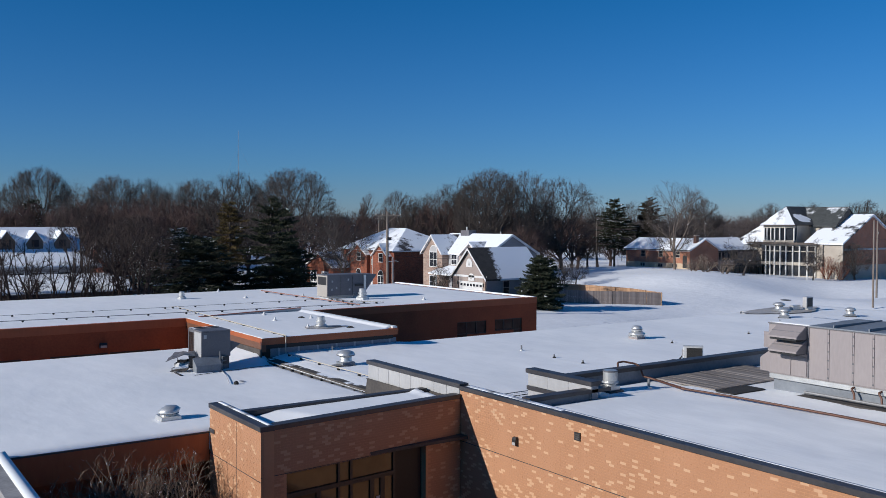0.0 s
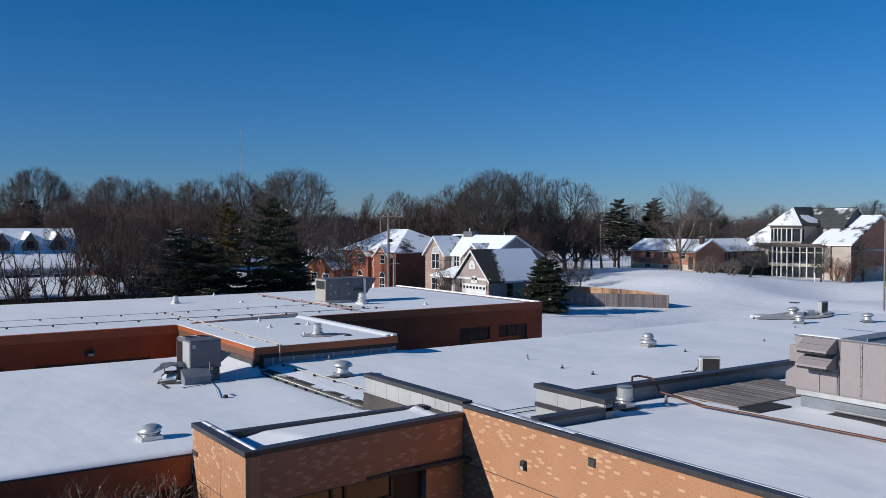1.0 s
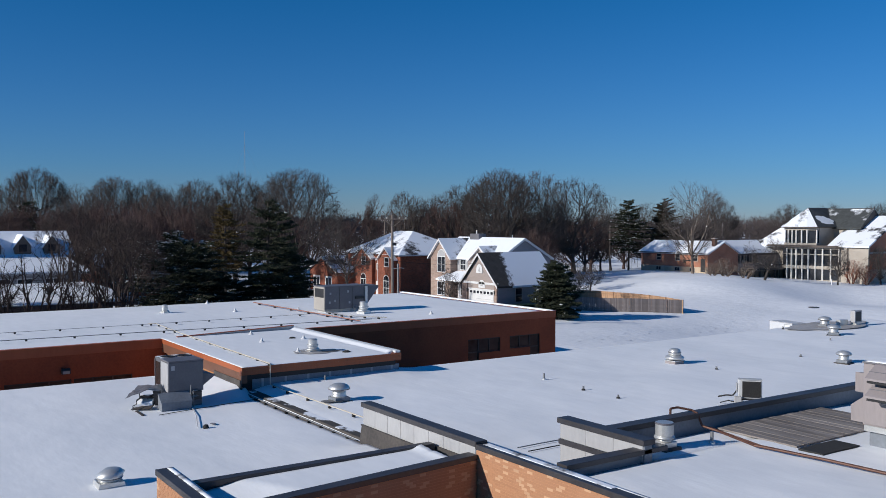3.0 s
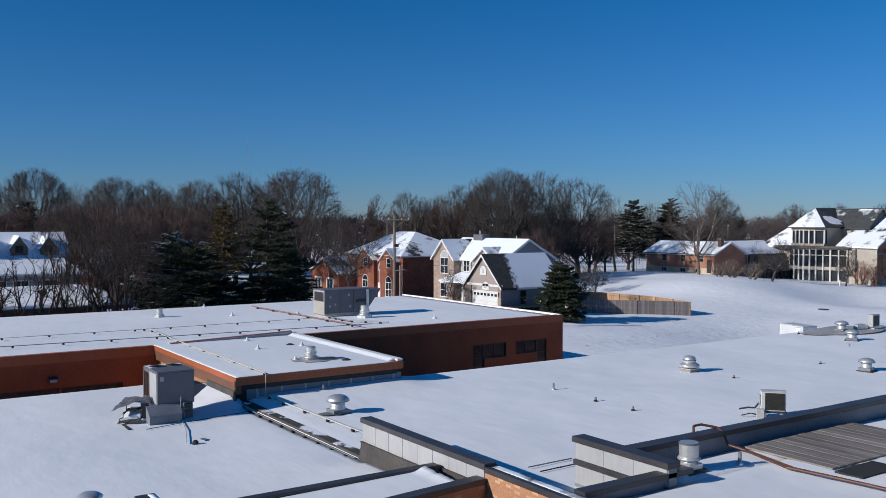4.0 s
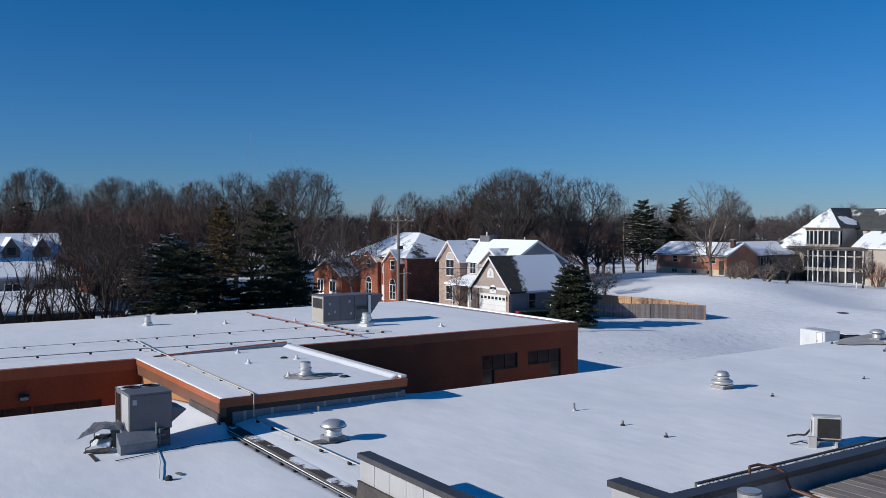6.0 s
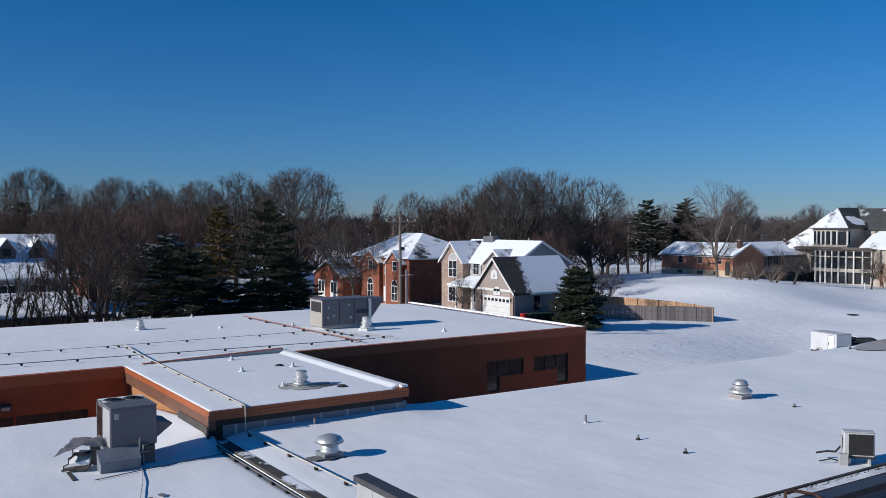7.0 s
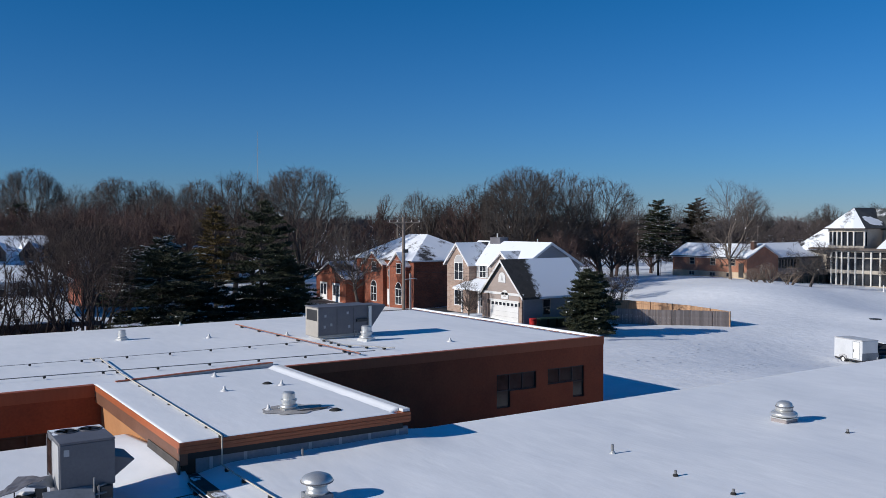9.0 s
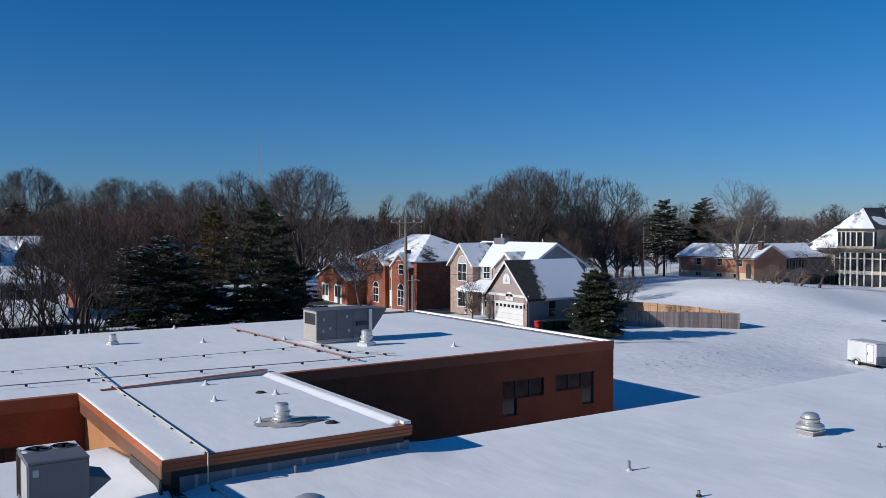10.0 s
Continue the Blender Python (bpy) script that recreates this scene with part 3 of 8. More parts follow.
# raised joint between the left and the right roof
joint = thing("roof_joint", (0.3, -5, 3.8), "dark raised expansion joint between two roofs with patches of snow", "roof joint", kind="structure")
part("curb", prism([(0.10, 3.75), (0.60, 3.75), (0.52, 4.0), (0.20, 4.0)], 'y', -10.0, 0.05), FLASHING, joint)
part("cap", box(0.19, 0.53, -10.0, 0.05, 4.004, 4.018, 0.006), JOINT_CAP, joint)
part("edge_trim", box(0.06, 0.115, -10.0, 0.05, 3.80, 3.935), FLASHING, joint)

# right main roof
main = thing("main_block", (20, -8, 0), "wide low school block with a flat roof under smooth snow", "school building", kind="structure")
part("back_wall", box(0.3, 47.7, 1.1, 1.4, -0.2, 3.9), RED_WALL, main)
part("east_wall", box(47.7, 48.0, -40, 1.4, -0.2, 3.9), RED_WALL, main)
# unlit interior as an added black box
part("dark_infill", box(0.5, 47.5, -39, 0.9, -0.2, 3.6), BLACK, main)
v, f = snow_sheet(0.14, 48, -18.75, 1.45, 4.03, lift=0.06, step=0.45, seed=31.0, base=3.6, thick=0.12)
v = [(x if y > -10.3 else max(x, 0.5), y, z - 0.025 * math.exp(-(x - 0.3) / 1.1) * (z > 3.7) + 0.17 * math.exp(min(0.0, y + 0.1) / 0.8) * max(0.0, min(1.0, x - 0.6)) * max(0.0, min(1.0, (9.0 - x) / 1.5)) * (z > 3.7)) for x, y, z in v]
raw_part("roof_snow", v, f, SNOW, main, smooth=True)

# entrance block
ent = thing("entrance_block", (-3.5, -15, 0), "buff brick entrance block with dark metal coping and a snowy roof tray", "school building", kind="structure")
part("side_core", box(EX0 + 0.003, EX0 + 0.4, EY0 + 0.005, EY1, -0.2, 4.73), BUFF_MORTAR, ent)
front = new("front_wall")
front.parent = ent
front.location = Vector((EX0, EY0, 0)) - world_at(ent)
front.rotation_euler = (0, 0, radians(6.1))          # the front stands askew to the wing
part("front_core", wall_with_openings(EX0 + 0.4, EX1, -0.2, 4.73, EY0 + 0.005, EY0 + 0.4, [(-6.44, -1.29, -0.2, 3.42)]), BUFF_MORTAR, front)
part("front_coping", box(EX0 + 0.42, EX1 + 0.02, EY0 - 0.03, EY0 + 0.34, 4.73, ET - 0.005, 0.01), COPING, front)
part("back_core", box(EX0 + 0.4, EX1 - 0.1, EB - 0.28, EB - 0.02, 3.6, 4.66), FLASHING, ent)
cop = bmesh.new()
box(EX0 - 0.03, EX0 + 0.42, EY0 - 0.03, EY1 + 0.03, 4.73, ET, 0.01, bm=cop)
box(EX0 + 0.42, EX1 - 0.12, EB - 0.30, EB, 4.64, 4.79, 0.01, bm=cop)
part("coping", cop, COPING, ent)
v, f = snow_sheet(EX0 + 0.24, EX0 + 0.40, EY0 + 0.1, EY1 - 0.02, 4.90, 0.008, 0.12, 41.0, 0.015)
raw_part("coping_snow", v, f, SNOWED_COPING, ent, smooth=True)
v, f = snow_sheet(EX0 + 0.43, EX1 - 0.02, EY0 + 0.36, EB - 0.29, 4.72, lift=0.02, step=0.14, seed=44.0, base=4.2, thick=0.04)
tray = []
for x, y, z in v:
    u, w = (x - EX0 - 0.4) / (EX1 - EX0 - 0.4), (y - EY0 - 0.36) / (EB - EY0 - 0.65)
    if z > 4.4:
        z += 0.04 * u * w - 0.42 * max(0.0, 1 - (x - EX0 - 0.4) / (2.2 - 1.0 * w)) ** 0.8 * (1 - 0.6 * w)
        z += (0.07 + 0.05 * noise.noise((y * 2.6, 1.0, 4.0)) + 0.07 * max(0.0, w - 0.6)) * max(0.0, 1 - abs(x + 0.42) / 0.32) - 0.22 * max(0.0, min(1.0, (x + 0.36) / 0.2))
    tray.append((x, y + (x - EX0) * 0.107 * (1 - w), z))
raw_part("roof_snow", tray, f, SNOW, ent, smooth=True)
# dark strip under the panels: flashing and the shadow there in one colour
part("parapet_foot", prism([(0.06, 4.3), (0.176, 4.3), (0.176, 4.70), (0.12, 4.70)], 'y', -16.1, EB - 0.05), FLASHING, ent)
part("tray_drain", lathe((EX0 + 0.86, EY0 + 1.0, 4.42), [(0.26, -0.02), (0.24, 0.03), (0.1, 0.05), (0.02, 0.055)], 16), RUBBER, ent)
part("ceiling", box(EX0 + 0.4, EX1, EY0 + 0.4, EY1 + 0.9, 3.45, 3.55), FLASHING, ent)
part("inner_wall", box(EX0 + 0.4, EX1, EY1 + 0.6, EY1 + 0.9, -0.2, 3.45), TAN_WALL, ent)
part("floor", box(EX0 + 0.4, EX1, EY0 + 0.0, EY1 + 0.6, -0.2, 0.02), CONCRETE, ent)
sf = bmesh.new()
for x, zt in ((-6.44, 3.42), (-5.3, 2.62), (-4.55, 3.42), (-4.1, 3.42), (-3.35, 2.62), (-2.95, 2.62), (-2.46, 3.42)):
    box(x, x + (0.09 if zt > 3 else 0.16), EY0 + 0.22, EY0 + 0.34, 0.0, zt, bm=sf)
box(-6.44, -2.38, EY0 + 0.20, EY0 + 0.36, 2.62, 2.76, bm=sf)
box(-6.44, -1.29, EY0 + 0.20, EY0 + 0.36, 3.34, 3.42, bm=sf)
box(-6.44, -2.38, EY0 + 0.20, EY0 + 0.36, 0.0, 0.12, bm=sf)
part("storefront_frame", sf, DARK_METAL, front)
for x0, x1 in ((-6.35, -5.3), (-5.3, -4.55), (-4.46, -4.1), (-4.01, -3.35), (-3.35, -2.46)):
    part("pane", box(x0, x1, EY0 + 0.27, EY0 + 0.285, 0.12, 3.36), BRONZE_GLASS, front)
for x in (-5.5, -4.3, -3.1, -2.1):
    part("paper_notice", box(x, x + 0.18, EY0 + 0.245, EY0 + 0.25, 1.75, 2.05), PANEL, front)
part("dark_door", box(-2.36, -1.29, EY0 + 0.24, EY0 + 0.30, 0.0, 3.34), BLACK, front)

# panelled parapet beside the entrance
pp = thing("panel_parapet", (0.18, -13, 4), "parapet wall of pale grey panels with a dark metal coping", "parapet", kind="structure")
part("core", box(0.20, 0.42, -16.15, -10.0, 3.9, 5.05), GREY_FLASH, pp)
for i in range(8):
    y0 = -16.12 + i * 0.765
    part("panel", box(0.178, 0.199, y0 + 0.008, y0 + 0.757, 4.47, 5.06), PANEL, pp)
part("foot_strip", box(0.10, 0.175, -14.0, -9.98, 4.47, 4.50), FLASHING, pp)
part("base_flashing", prism([(0.02, 3.8), (0.195, 3.8), (0.195, 4.47), (0.12, 4.47)], 'y', -14.03, -10.0), FLASHING, pp)
part("coping", box(0.12, 0.50, -16.2, -9.94, 5.06, 5.21, 0.012), COPING, pp)

# brick wing
WX, WY, WT = 0.18, -16.15, 5.14
wing = thing("brick_wing", (WX, -25, 0), "buff brick school wing with pale flecked bricks and a snowed dark coping", "school building", kind="structure")
part("wall_core", box(WX + 0.003, WX + 0.45, -46, WY - 0.002, -0.2, 5.0), BUFF_MORTAR, wing)
part("coping", box(WX - 0.05, WX + 0.36, -46, WY + 0.0, 5.0, WT, 0.012), COPING, wing)
v, f = snow_sheet(WX + 0.25, WX + 0.355, -46, -21.0, WT + 0.008, 0.010, 0.07, 52.0, 0.012)
raw_part("coping_snow", v, f, SNOW_THIN, wing, smooth=True)
v, f = snow_sheet(WX + 0.10, WX + 0.356, -21.0, WY - 0.15, WT + 0.010, 0.012, 0.06, 53.0, 0.014)
raw_part("coping_snow", v, f, SNOWED_COPING, wing, smooth=True)
snow_part("roof_snow", wing, WX + 0.34, 40, -46, -18.9, 4.80, lift=0.08, step=0.3, seed=55.0, base=4.2, thick=0.1)
snow_part("roof_snow", wing, 3.9, 40, -18.95, -17.4, 4.75, lift=0.07, step=0.3, seed=57.0, base=4.2, thick=0.1)

# parapets of the plant well
well = thing("plant_well_parapet", (4, -17.5, 4), "low parapets of grey panels and dark coping round a roof plant area", "parapet", kind="structure")
part("core", box(3.47, 3.75, -19.0, -15.75, 3.9, 5.22), GREY_FLASH, well)
for i in range(3):
    y0 = -18.95 + i * 1.06
    part("panel", box(3.448, 3.469, y0, y0 + 1.05, 4.78, 5.22), PANEL, well)
    part("panel", box(3.448, 3.469, y0, y0 + 1.05, 4.12, 4.60), PANEL, well)
part("mid_trim", box(3.40, 3.468, -19.0, -15.75, 4.62, 4.76), COPING, well)
part("coping", box(3.38, 3.82, -19.05, -15.70, 5.22, 5.37, 0.01), COPING, well)
part("long_core", box(3.82, 40, -17.38, -17.12, 3.9, 5.16), GREY_FLASH, well)
part("long_coping", box(3.82, 40, -17.46, -17.04, 5.16, 5.31, 0.01), COPING, well)
part("front_core", box(0.8, 3.46, -18.9, -18.68, 4.0, 4.98), GREY_FLASH, well)
part("front_coping", box(0.8, 4.35, -19.0, -18.62, 4.98, 5.11, 0.01), COPING, well)

# neighbouring left wing, close under the path
WORN_COPING = surface("worn_grey_coping", (0.22, 0.215, 0.21), (0.36, 0.35, 0.34), 0.8, coarse=1.5, fine=12, bump=0.3)
lw = thing("left_wing", (-13.2, -25, 0), "school wing with a pale metal coping and a wet snowy roof", "school building", kind="structure")
part("wall", box(-13.5, -13.2, -48, -12.9, -0.2, 4.0), RED_WALL, lw)
part("end_wall", box(-40, -13.5, -13.2, -12.9, -0.2, 4.0), RED_WALL, lw)
part("coping", box(-13.80, -13.1, -48, -12.8, 4.0, 4.16, 0.012), WORN_COPING, lw)
snow_part("coping_snow", lw, -13.42, -13.12, -48, -12.85, 4.185, lift=0.015, step=0.15, seed=61.0, base=4.15, thick=0.02)
v, f = snow_sheet(-40, -13.7, -48, -12.9, 3.95, 0.05, 0.5, 63.0)
raw_part("roof_snow", v, f, SNOW_THIN, lw, smooth=True)


# ---------------------------------------------------------------- roof plant
def mushroom_vent(s=1.0, label="galvanised mushroom roof vent standing in the snow"):
    v = thing("roof_vent", (0, 0, 0), label, "roof vent", "roof vents")
    part("curb", box(-0.34 * s, 0.34 * s, -0.34 * s, 0.34 * s, -0.08, 0.20 * s, 0.012), GREY_FLASH, v)
    part("base_flange", box(-0.44 * s, 0.44 * s, -0.44 * s, 0.44 * s, -0.08, 0.035, 0.008), FLASHING, v)
    part("neck", lathe((0, 0, 0), [(0.33 * s, 0.20 * s), (0.30 * s, 0.26 * s), (0.28 * s, 0.32 * s), (0.30 * s, 0.46 * s)], 20), ZINC, v, smooth=True)
    part("hood", lathe((0, 0, 0), [(0.27 * s, 0.46 * s), (0.44 * s, 0.50 * s), (0.45 * s, 0.56 * s), (0.38 * s, 0.66 * s), (0.22 * s, 0.73 * s), (0.06 * s, 0.755 * s)], 24), ZINC, v, smooth=True)
    part("vent_rim", lathe((0, 0, 0), [(0.455 * s, 0.515 * s), (0.462 * s, 0.53 * s), (0.455 * s, 0.545 * s)], 24), UNIT_GREY, v)
    return v


def barrel_vent(s=1.0, label="galvanised barrel roof vent standing in the snow"):
    v = thing("roof_vent", (0, 0, 0), label, "roof vent", "roof vents")
    part("curb", box(-0.30 * s, 0.30 * s, -0.30 * s, 0.30 * s, -0.08, 0.14 * s, 0.01), ZINC, v)
    part("skirt", lathe((0, 0, 0), [(0.33 * s, 0.14 * s), (0.34 * s, 0.22 * s), (0.26 * s, 0.27 * s)], 22), ZINC, v, smooth=True)
    part("barrel", lathe((0, 0, 0), [(0.25 * s, 0.27 * s), (0.25 * s, 0.36 * s), (0.29 * s, 0.37 * s), (0.29 * s, 0.44 * s), (0.23 * s, 0.45 * s), (0.235 * s, 0.66 * s), (0.19 * s, 0.71 * s), (0.05 * s, 0.72 * s)], 22), ZINC, v, smooth=False)
    return v


m1 = mushroom_vent(1.0)
m1.matrix_basis = pose(2.38, -4.08, 4.0)
m1.scale = (0.95, 0.95, 0.95)
for x, y, z, s, r in ((40.6, -0.25, 4.02, 0.95, 0), (37.1, -3.1, 4.02, 0.9, 30), (41.8, -5.1, 4.02, 0.85, 50), (27.5, -9.7, 4.02, 0.82, 10)):
    c = copy_thing(m1, pose(x, y, z, 0, 0, r))
    c.scale = (s, s, s)
# dented vent near the eave
dv_ = thing("dented_vent", (-7.83, -10.6, 3.95), "squat dented galvanised roof vent on a pale curb in the snow", "roof vent")
vx, vy, vz = -7.83, -10.6, 3.98
part("curb", prism([(vx - 0.36, vz - 0.1), (vx + 0.36, vz - 0.1), (vx + 0.32, vz + 0.16), (vx - 0.32, vz + 0.16)], 'y', vy - 0.33, vy + 0.33), ZINC, dv_)
part("neck", lathe((vx, vy, vz), [(0.28, 0.16), (0.25, 0.20), (0.25, 0.25)], 18), ZINC, dv_, smooth=True)
hd_ = lathe((vx, vy, vz), [(0.24, 0.22), (0.33, 0.225), (0.34, 0.29), (0.30, 0.39), (0.20, 0.46), (0.05, 0.475)], 22)
for q in hd_.verts:
    q.co.z -= 0.06 * (q.co.x - vx) * (q.co.z > vz + 0.21)
    q.co.x += 0.10 * (q.co.z > vz + 0.37)
part("hood", hd_, ZINC, dv_, smooth=True)
part("hood_seam", lathe((vx + 0.01, vy, vz), [(0.335, 0.235), (0.344, 0.245), (0.335, 0.255)], 22), UNIT_GREY, dv_)
b1 = barrel_vent(1.0)
b1.matrix_basis = pose(4.45, 2.55, 4.92)
b1.scale = (0.92, 0.92, 0.92)
for x, y, z, s in ((4.3, 24.9, 4.88, 0.8), (15.2, 17.1, 4.9, 1.15)):
    c = copy_thing(b1, pose(x, y, z, 0, 0, 20))
    c.scale = (s, s, s)


def bell_vent(x, y, z, s, label):
    """A bell-shaped exhaust: square curb, wide round skirt, domed drum."""
    v = thing("roof_vent", (x, y, z), label, "roof vent", "roof vents")
    at = (x, y, z)
    part("curb", box(x - 0.31 * s, x + 0.31 * s, y - 0.31 * s, y + 0.31 * s, z - 0.08, z + 0.16 * s, 0.012), UNIT_PINK, v)
    part("curb_cap", box(x - 0.34 * s, x + 0.34 * s, y - 0.34 * s, y + 0.34 * s, z + 0.16 * s, z + 0.20 * s, 0.008), ZINC, v)
    part("skirt", lathe(at, [(0.22 * s, 0.20 * s), (0.40 * s, 0.24 * s), (0.45 * s, 0.30 * s), (0.42 * s, 0.36 * s), (0.30 * s, 0.42 * s)], 26), ZINC, v, smooth=True)
    part("drum", lathe(at, [(0.29 * s, 0.42 * s), (0.28 * s, 0.58 * s), (0.25 * s, 0.68 * s), (0.17 * s, 0.73 * s), (0.04 * s, 0.745 * s)], 26), ZINC, v, smooth=True)
    part("band", lathe(at, [(0.288 * s, 0.54 * s), (0.302 * s, 0.55 * s), (0.302 * s, 0.57 * s), (0.284 * s, 0.58 * s)], 26), UNIT_GREY, v)
    return v


bell_vent(20.25, -5.25, 4.02, 1.05, "round galvanised bell-shaped exhaust vent on a square curb in the snow")


def stub(x, y, z, h, r=0.05, bent=False):
    t = thing("vent_stub", (x, y, z), "small grey plumbing vent pipe sticking out of the roof snow", "vent pipe", "vent pipes")
    bm = tube((x, y, z - 0.1), (x, y, z + h), r, n=10)
    part("pipe", bm, PIPE_GREY, t)
    part("collar", lathe((x, y, z), [(r * 2.0, -0.06), (r * 1.9, 0.03), (r * 1.1, 0.07)], 10), RUBBER if bent else ZINC, t)
    return t


for x, y, h in ((12.1, -4.95, 0.36), (11.8, -7.8, 0.22), (11.75, -9.85, 0.2), (20.6, -7.5, 0.2), (27.5, -7.3, 0.2), (34.4, -4.6, 0.25), (37.3, 0.6, 0.22), (3.65, -0.32, 0.46)):
    stub(x, y, 4.02, h * 0.75, 0.042, h < 0.23)


def cone_vent(x, y, z):
    t = thing("roof_cone", (x, y, z), "small white flashing cone on the snowy roof", "flashing cone", "flashing cones")
    part("cone", lathe((x, y, z), [(0.15, -0.04), (0.145, 0.075), (0.10, 0.095), (0.055, 0.15), (0.038, 0.24), (0.02, 0.25)], 12), WHITE, t, smooth=True)


for x, y, z in ((3.74, 6.9, 4.93), (4.46, 10.1, 4.93), (6.0, 6.84, 4.93), (3.80, 2.75, 4.93), (8.5, 23.0, 4.88), (18.7, 14.2, 4.88), (12.5, 21.5, 4.88), (9.0, 30.0, 4.88)):
    cone_vent(x, y, z)
dr = thing("roof_drain", (5.65, 7.45, 4.95), "dark cast roof drain dome in the snow", "roof drain")
part("dome", lathe((5.65, 7.45, 4.95), [(0.2, -0.02), (0.19, 0.05), (0.1, 0.1), (0.02, 0.11)], 14), RUBBER, dr, smooth=True)
dr2 = thing("roof_drain", (5.66, 1.5, 4.95), "dark cast roof drain dome in the snow", "roof drain")
part("dome", lathe((5.66, 1.5, 4.95), [(0.22, -0.02), (0.2, 0.06), (0.1, 0.11), (0.02, 0.12)], 14), RUBBER, dr2, smooth=True)
melt = surface("wet_roof_membrane", (0.17, 0.17, 0.17), (0.34, 0.34, 0.345), 0.4, coarse=0.6, fine=7, bump=0.08)


ROOF_GRAVEL = surface("wet_roof_gravel", (0.30, 0.28, 0.26), (0.52, 0.49, 0.46), 0.6, coarse=0.6, fine=7, bump=0.1)


WET_STAIN = surface("dark_wet_stain", (0.05, 0.046, 0.042), (0.30, 0.29, 0.28), 0.6, coarse=1.6, fine=9, bump=0.1)


def blot(name, x, y, z, rx, ry, seed, material, label):
    """A thin uneven patch lying on the roof."""
    lie = (lambda u, w: z) if not callable(z) else z
    vs = [(x, y, lie(x, y) + 0.012)]
    for i in range(40):
        a = 2 * math.pi * i / 40
        k = 1 + 0.4 * noise.noise((math.cos(a) * 1.7 + seed, math.sin(a) * 1.3, seed))
        vs.append((x + rx * k * math.cos(a), y + ry * k * math.sin(a), lie(x + rx * k * math.cos(a), y + ry * k * math.sin(a)) + 0.004))
    fs = [(0, 1 + i, 1 + (i + 1) % 40) for i in range(40)]
    o = raw_part(name, vs, fs, material, smooth=True)
    return tagged(o, label, "wet patch", kind="structure")


blot("wet_patch", 4.45, 2.45, 5.004, 1.05, 0.80, 2.0, ROOF_GRAVEL, "wet bare patch of roof round a vent")
# this streak paints the vent's shadow and a wet stain as one
blot("wet_patch", 5.2, 2.0, 5.018, 0.60, 0.11, 6.0, FLASHING, "dark streak from a vent to a drain, wet stain and painted vent shadow together")
blot("wet_patch", 2.10, -4.22, lambda u, w: 4.075 + 0.02 * math.hypot(u - 2.2, w + 4.15), 0.50, 0.32, 11.0, WET_STAIN, "dark melted patch of roof round a vent")
blot("wet_patch", 41.0, -0.3, 4.10, 4.2, 1.5, 5.0, ROOF_GRAVEL, "brownish bare wet patch of roof round two vents")


# condensing unit on the left roof
ac = thing("condensing_unit", (-2.75, -0.4, 3.85), "grey two-fan rooftop condensing unit with an opened side on a curb", "air conditioner")
part("casing", box(-3.40, -2.05, -1.25, 0.50, 4.47, 5.62, 0.015), UNIT_GREY, ac)
part("lid", box(-3.41, -2.04, -1.26, 0.51, 5.623, 5.68, 0.012), UNIT_GREY, ac)
# sun-facing panel painted lighter than the casing
part("side_panel", box(-3.425, -3.403, -1.22, -0.35, 4.5, 5.6), PANEL, ac, "side panel with its sunlit look put into a paler colour")
part("coil_opening", box(-3.41, -3.403, -0.30, 0.42, 4.62, 5.52), BLACK, ac)
for i in range(7):
    part("guard_bar", box(-3.425, -3.411, -0.26 + i * 0.1, -0.24 + i * 0.1, 4.62, 5.52), COPPER, ac)
for y in (-0.34, 0.41):
    part("corner_post", box(-3.43, -3.411, y, y + 0.065, 4.5, 5.6), UNIT_GREY, ac)
part("data_plate", box(-3.30, -3.17, -1.262, -1.252, 5.33, 5.5), PANEL, ac)
for cx in (-2.99, -2.39):
    cy = 0.08
    fan = part("fan_shroud", lathe((cx, cy, 5.68), [(0.292, 0.0), (0.292, 0.02), (0.276, 0.022), (0.268, 0.004)], 28), UNIT_GREY, ac)
    part("fan_well", tube((cx, cy, 5.676), (cx, cy, 5.684), 0.266, n=28), BLACK, fan)
    bl = bmesh.new()
    for k in range(4):
        a = k * math.pi / 2 + 0.4
        slab((cx + 0.05 * math.cos(a), cy + 0.05 * math.sin(a), 5.688), (cx + 0.26 * math.cos(a - 0.3), cy + 0.26 * math.sin(a - 0.3), 5.687), (cx + 0.26 * math.cos(a + 0.3), cy + 0.26 * math.sin(a + 0.3), 5.692), (cx + 0.05 * math.cos(a + 0.5), cy + 0.05 * math.sin(a + 0.5), 5.69), 0.006, bm=bl)
    part("fan_blades", bl, DARK_METAL, fan)
part("curb", box(-3.36, -2.1, -1.2, 0.45, 3.8, 4.47), UNIT_GREY, ac)
part("plenum", prism([(-1.72, 3.78), (-1.72, 4.20), (-1.27, 4.50), (-1.21, 4.50), (-1.21, 3.78)], 'x', -3.80, -2.66), GREY_FLASH, ac)
part("plenum_flange", prism([(-1.735, 4.19), (-1.72, 4.215), (-1.28, 4.515), (-1.27, 4.49)], 'x', -3.82, -2.64), GREY_FLASH, ac)
v2, f2 = snow_sheet(-3.38, -2.06, -0.22, 0.50, 5.69, 0.010, 0.03, 5.0, 0.014)
keep = [i for i, q in enumerate(v2) if min(math.hypot(q[0] - c_, q[1] - 0.08) for c_ in (-2.99, -2.39)) > 0.30 and noise.noise((q[0] * 2.6, q[1] * 2.6, 1.0)) + q[1] * 0.9 + (q[0] + 2.7) * 0.3 > -0.12]
kept_at = {i: j for j, i in enumerate(keep)}
raw_part("lid_snow", [v2[i] for i in keep], [tuple(kept_at[i] for i in q) for q in f2 if all(i in kept_at for i in q)], SNOW, ac)
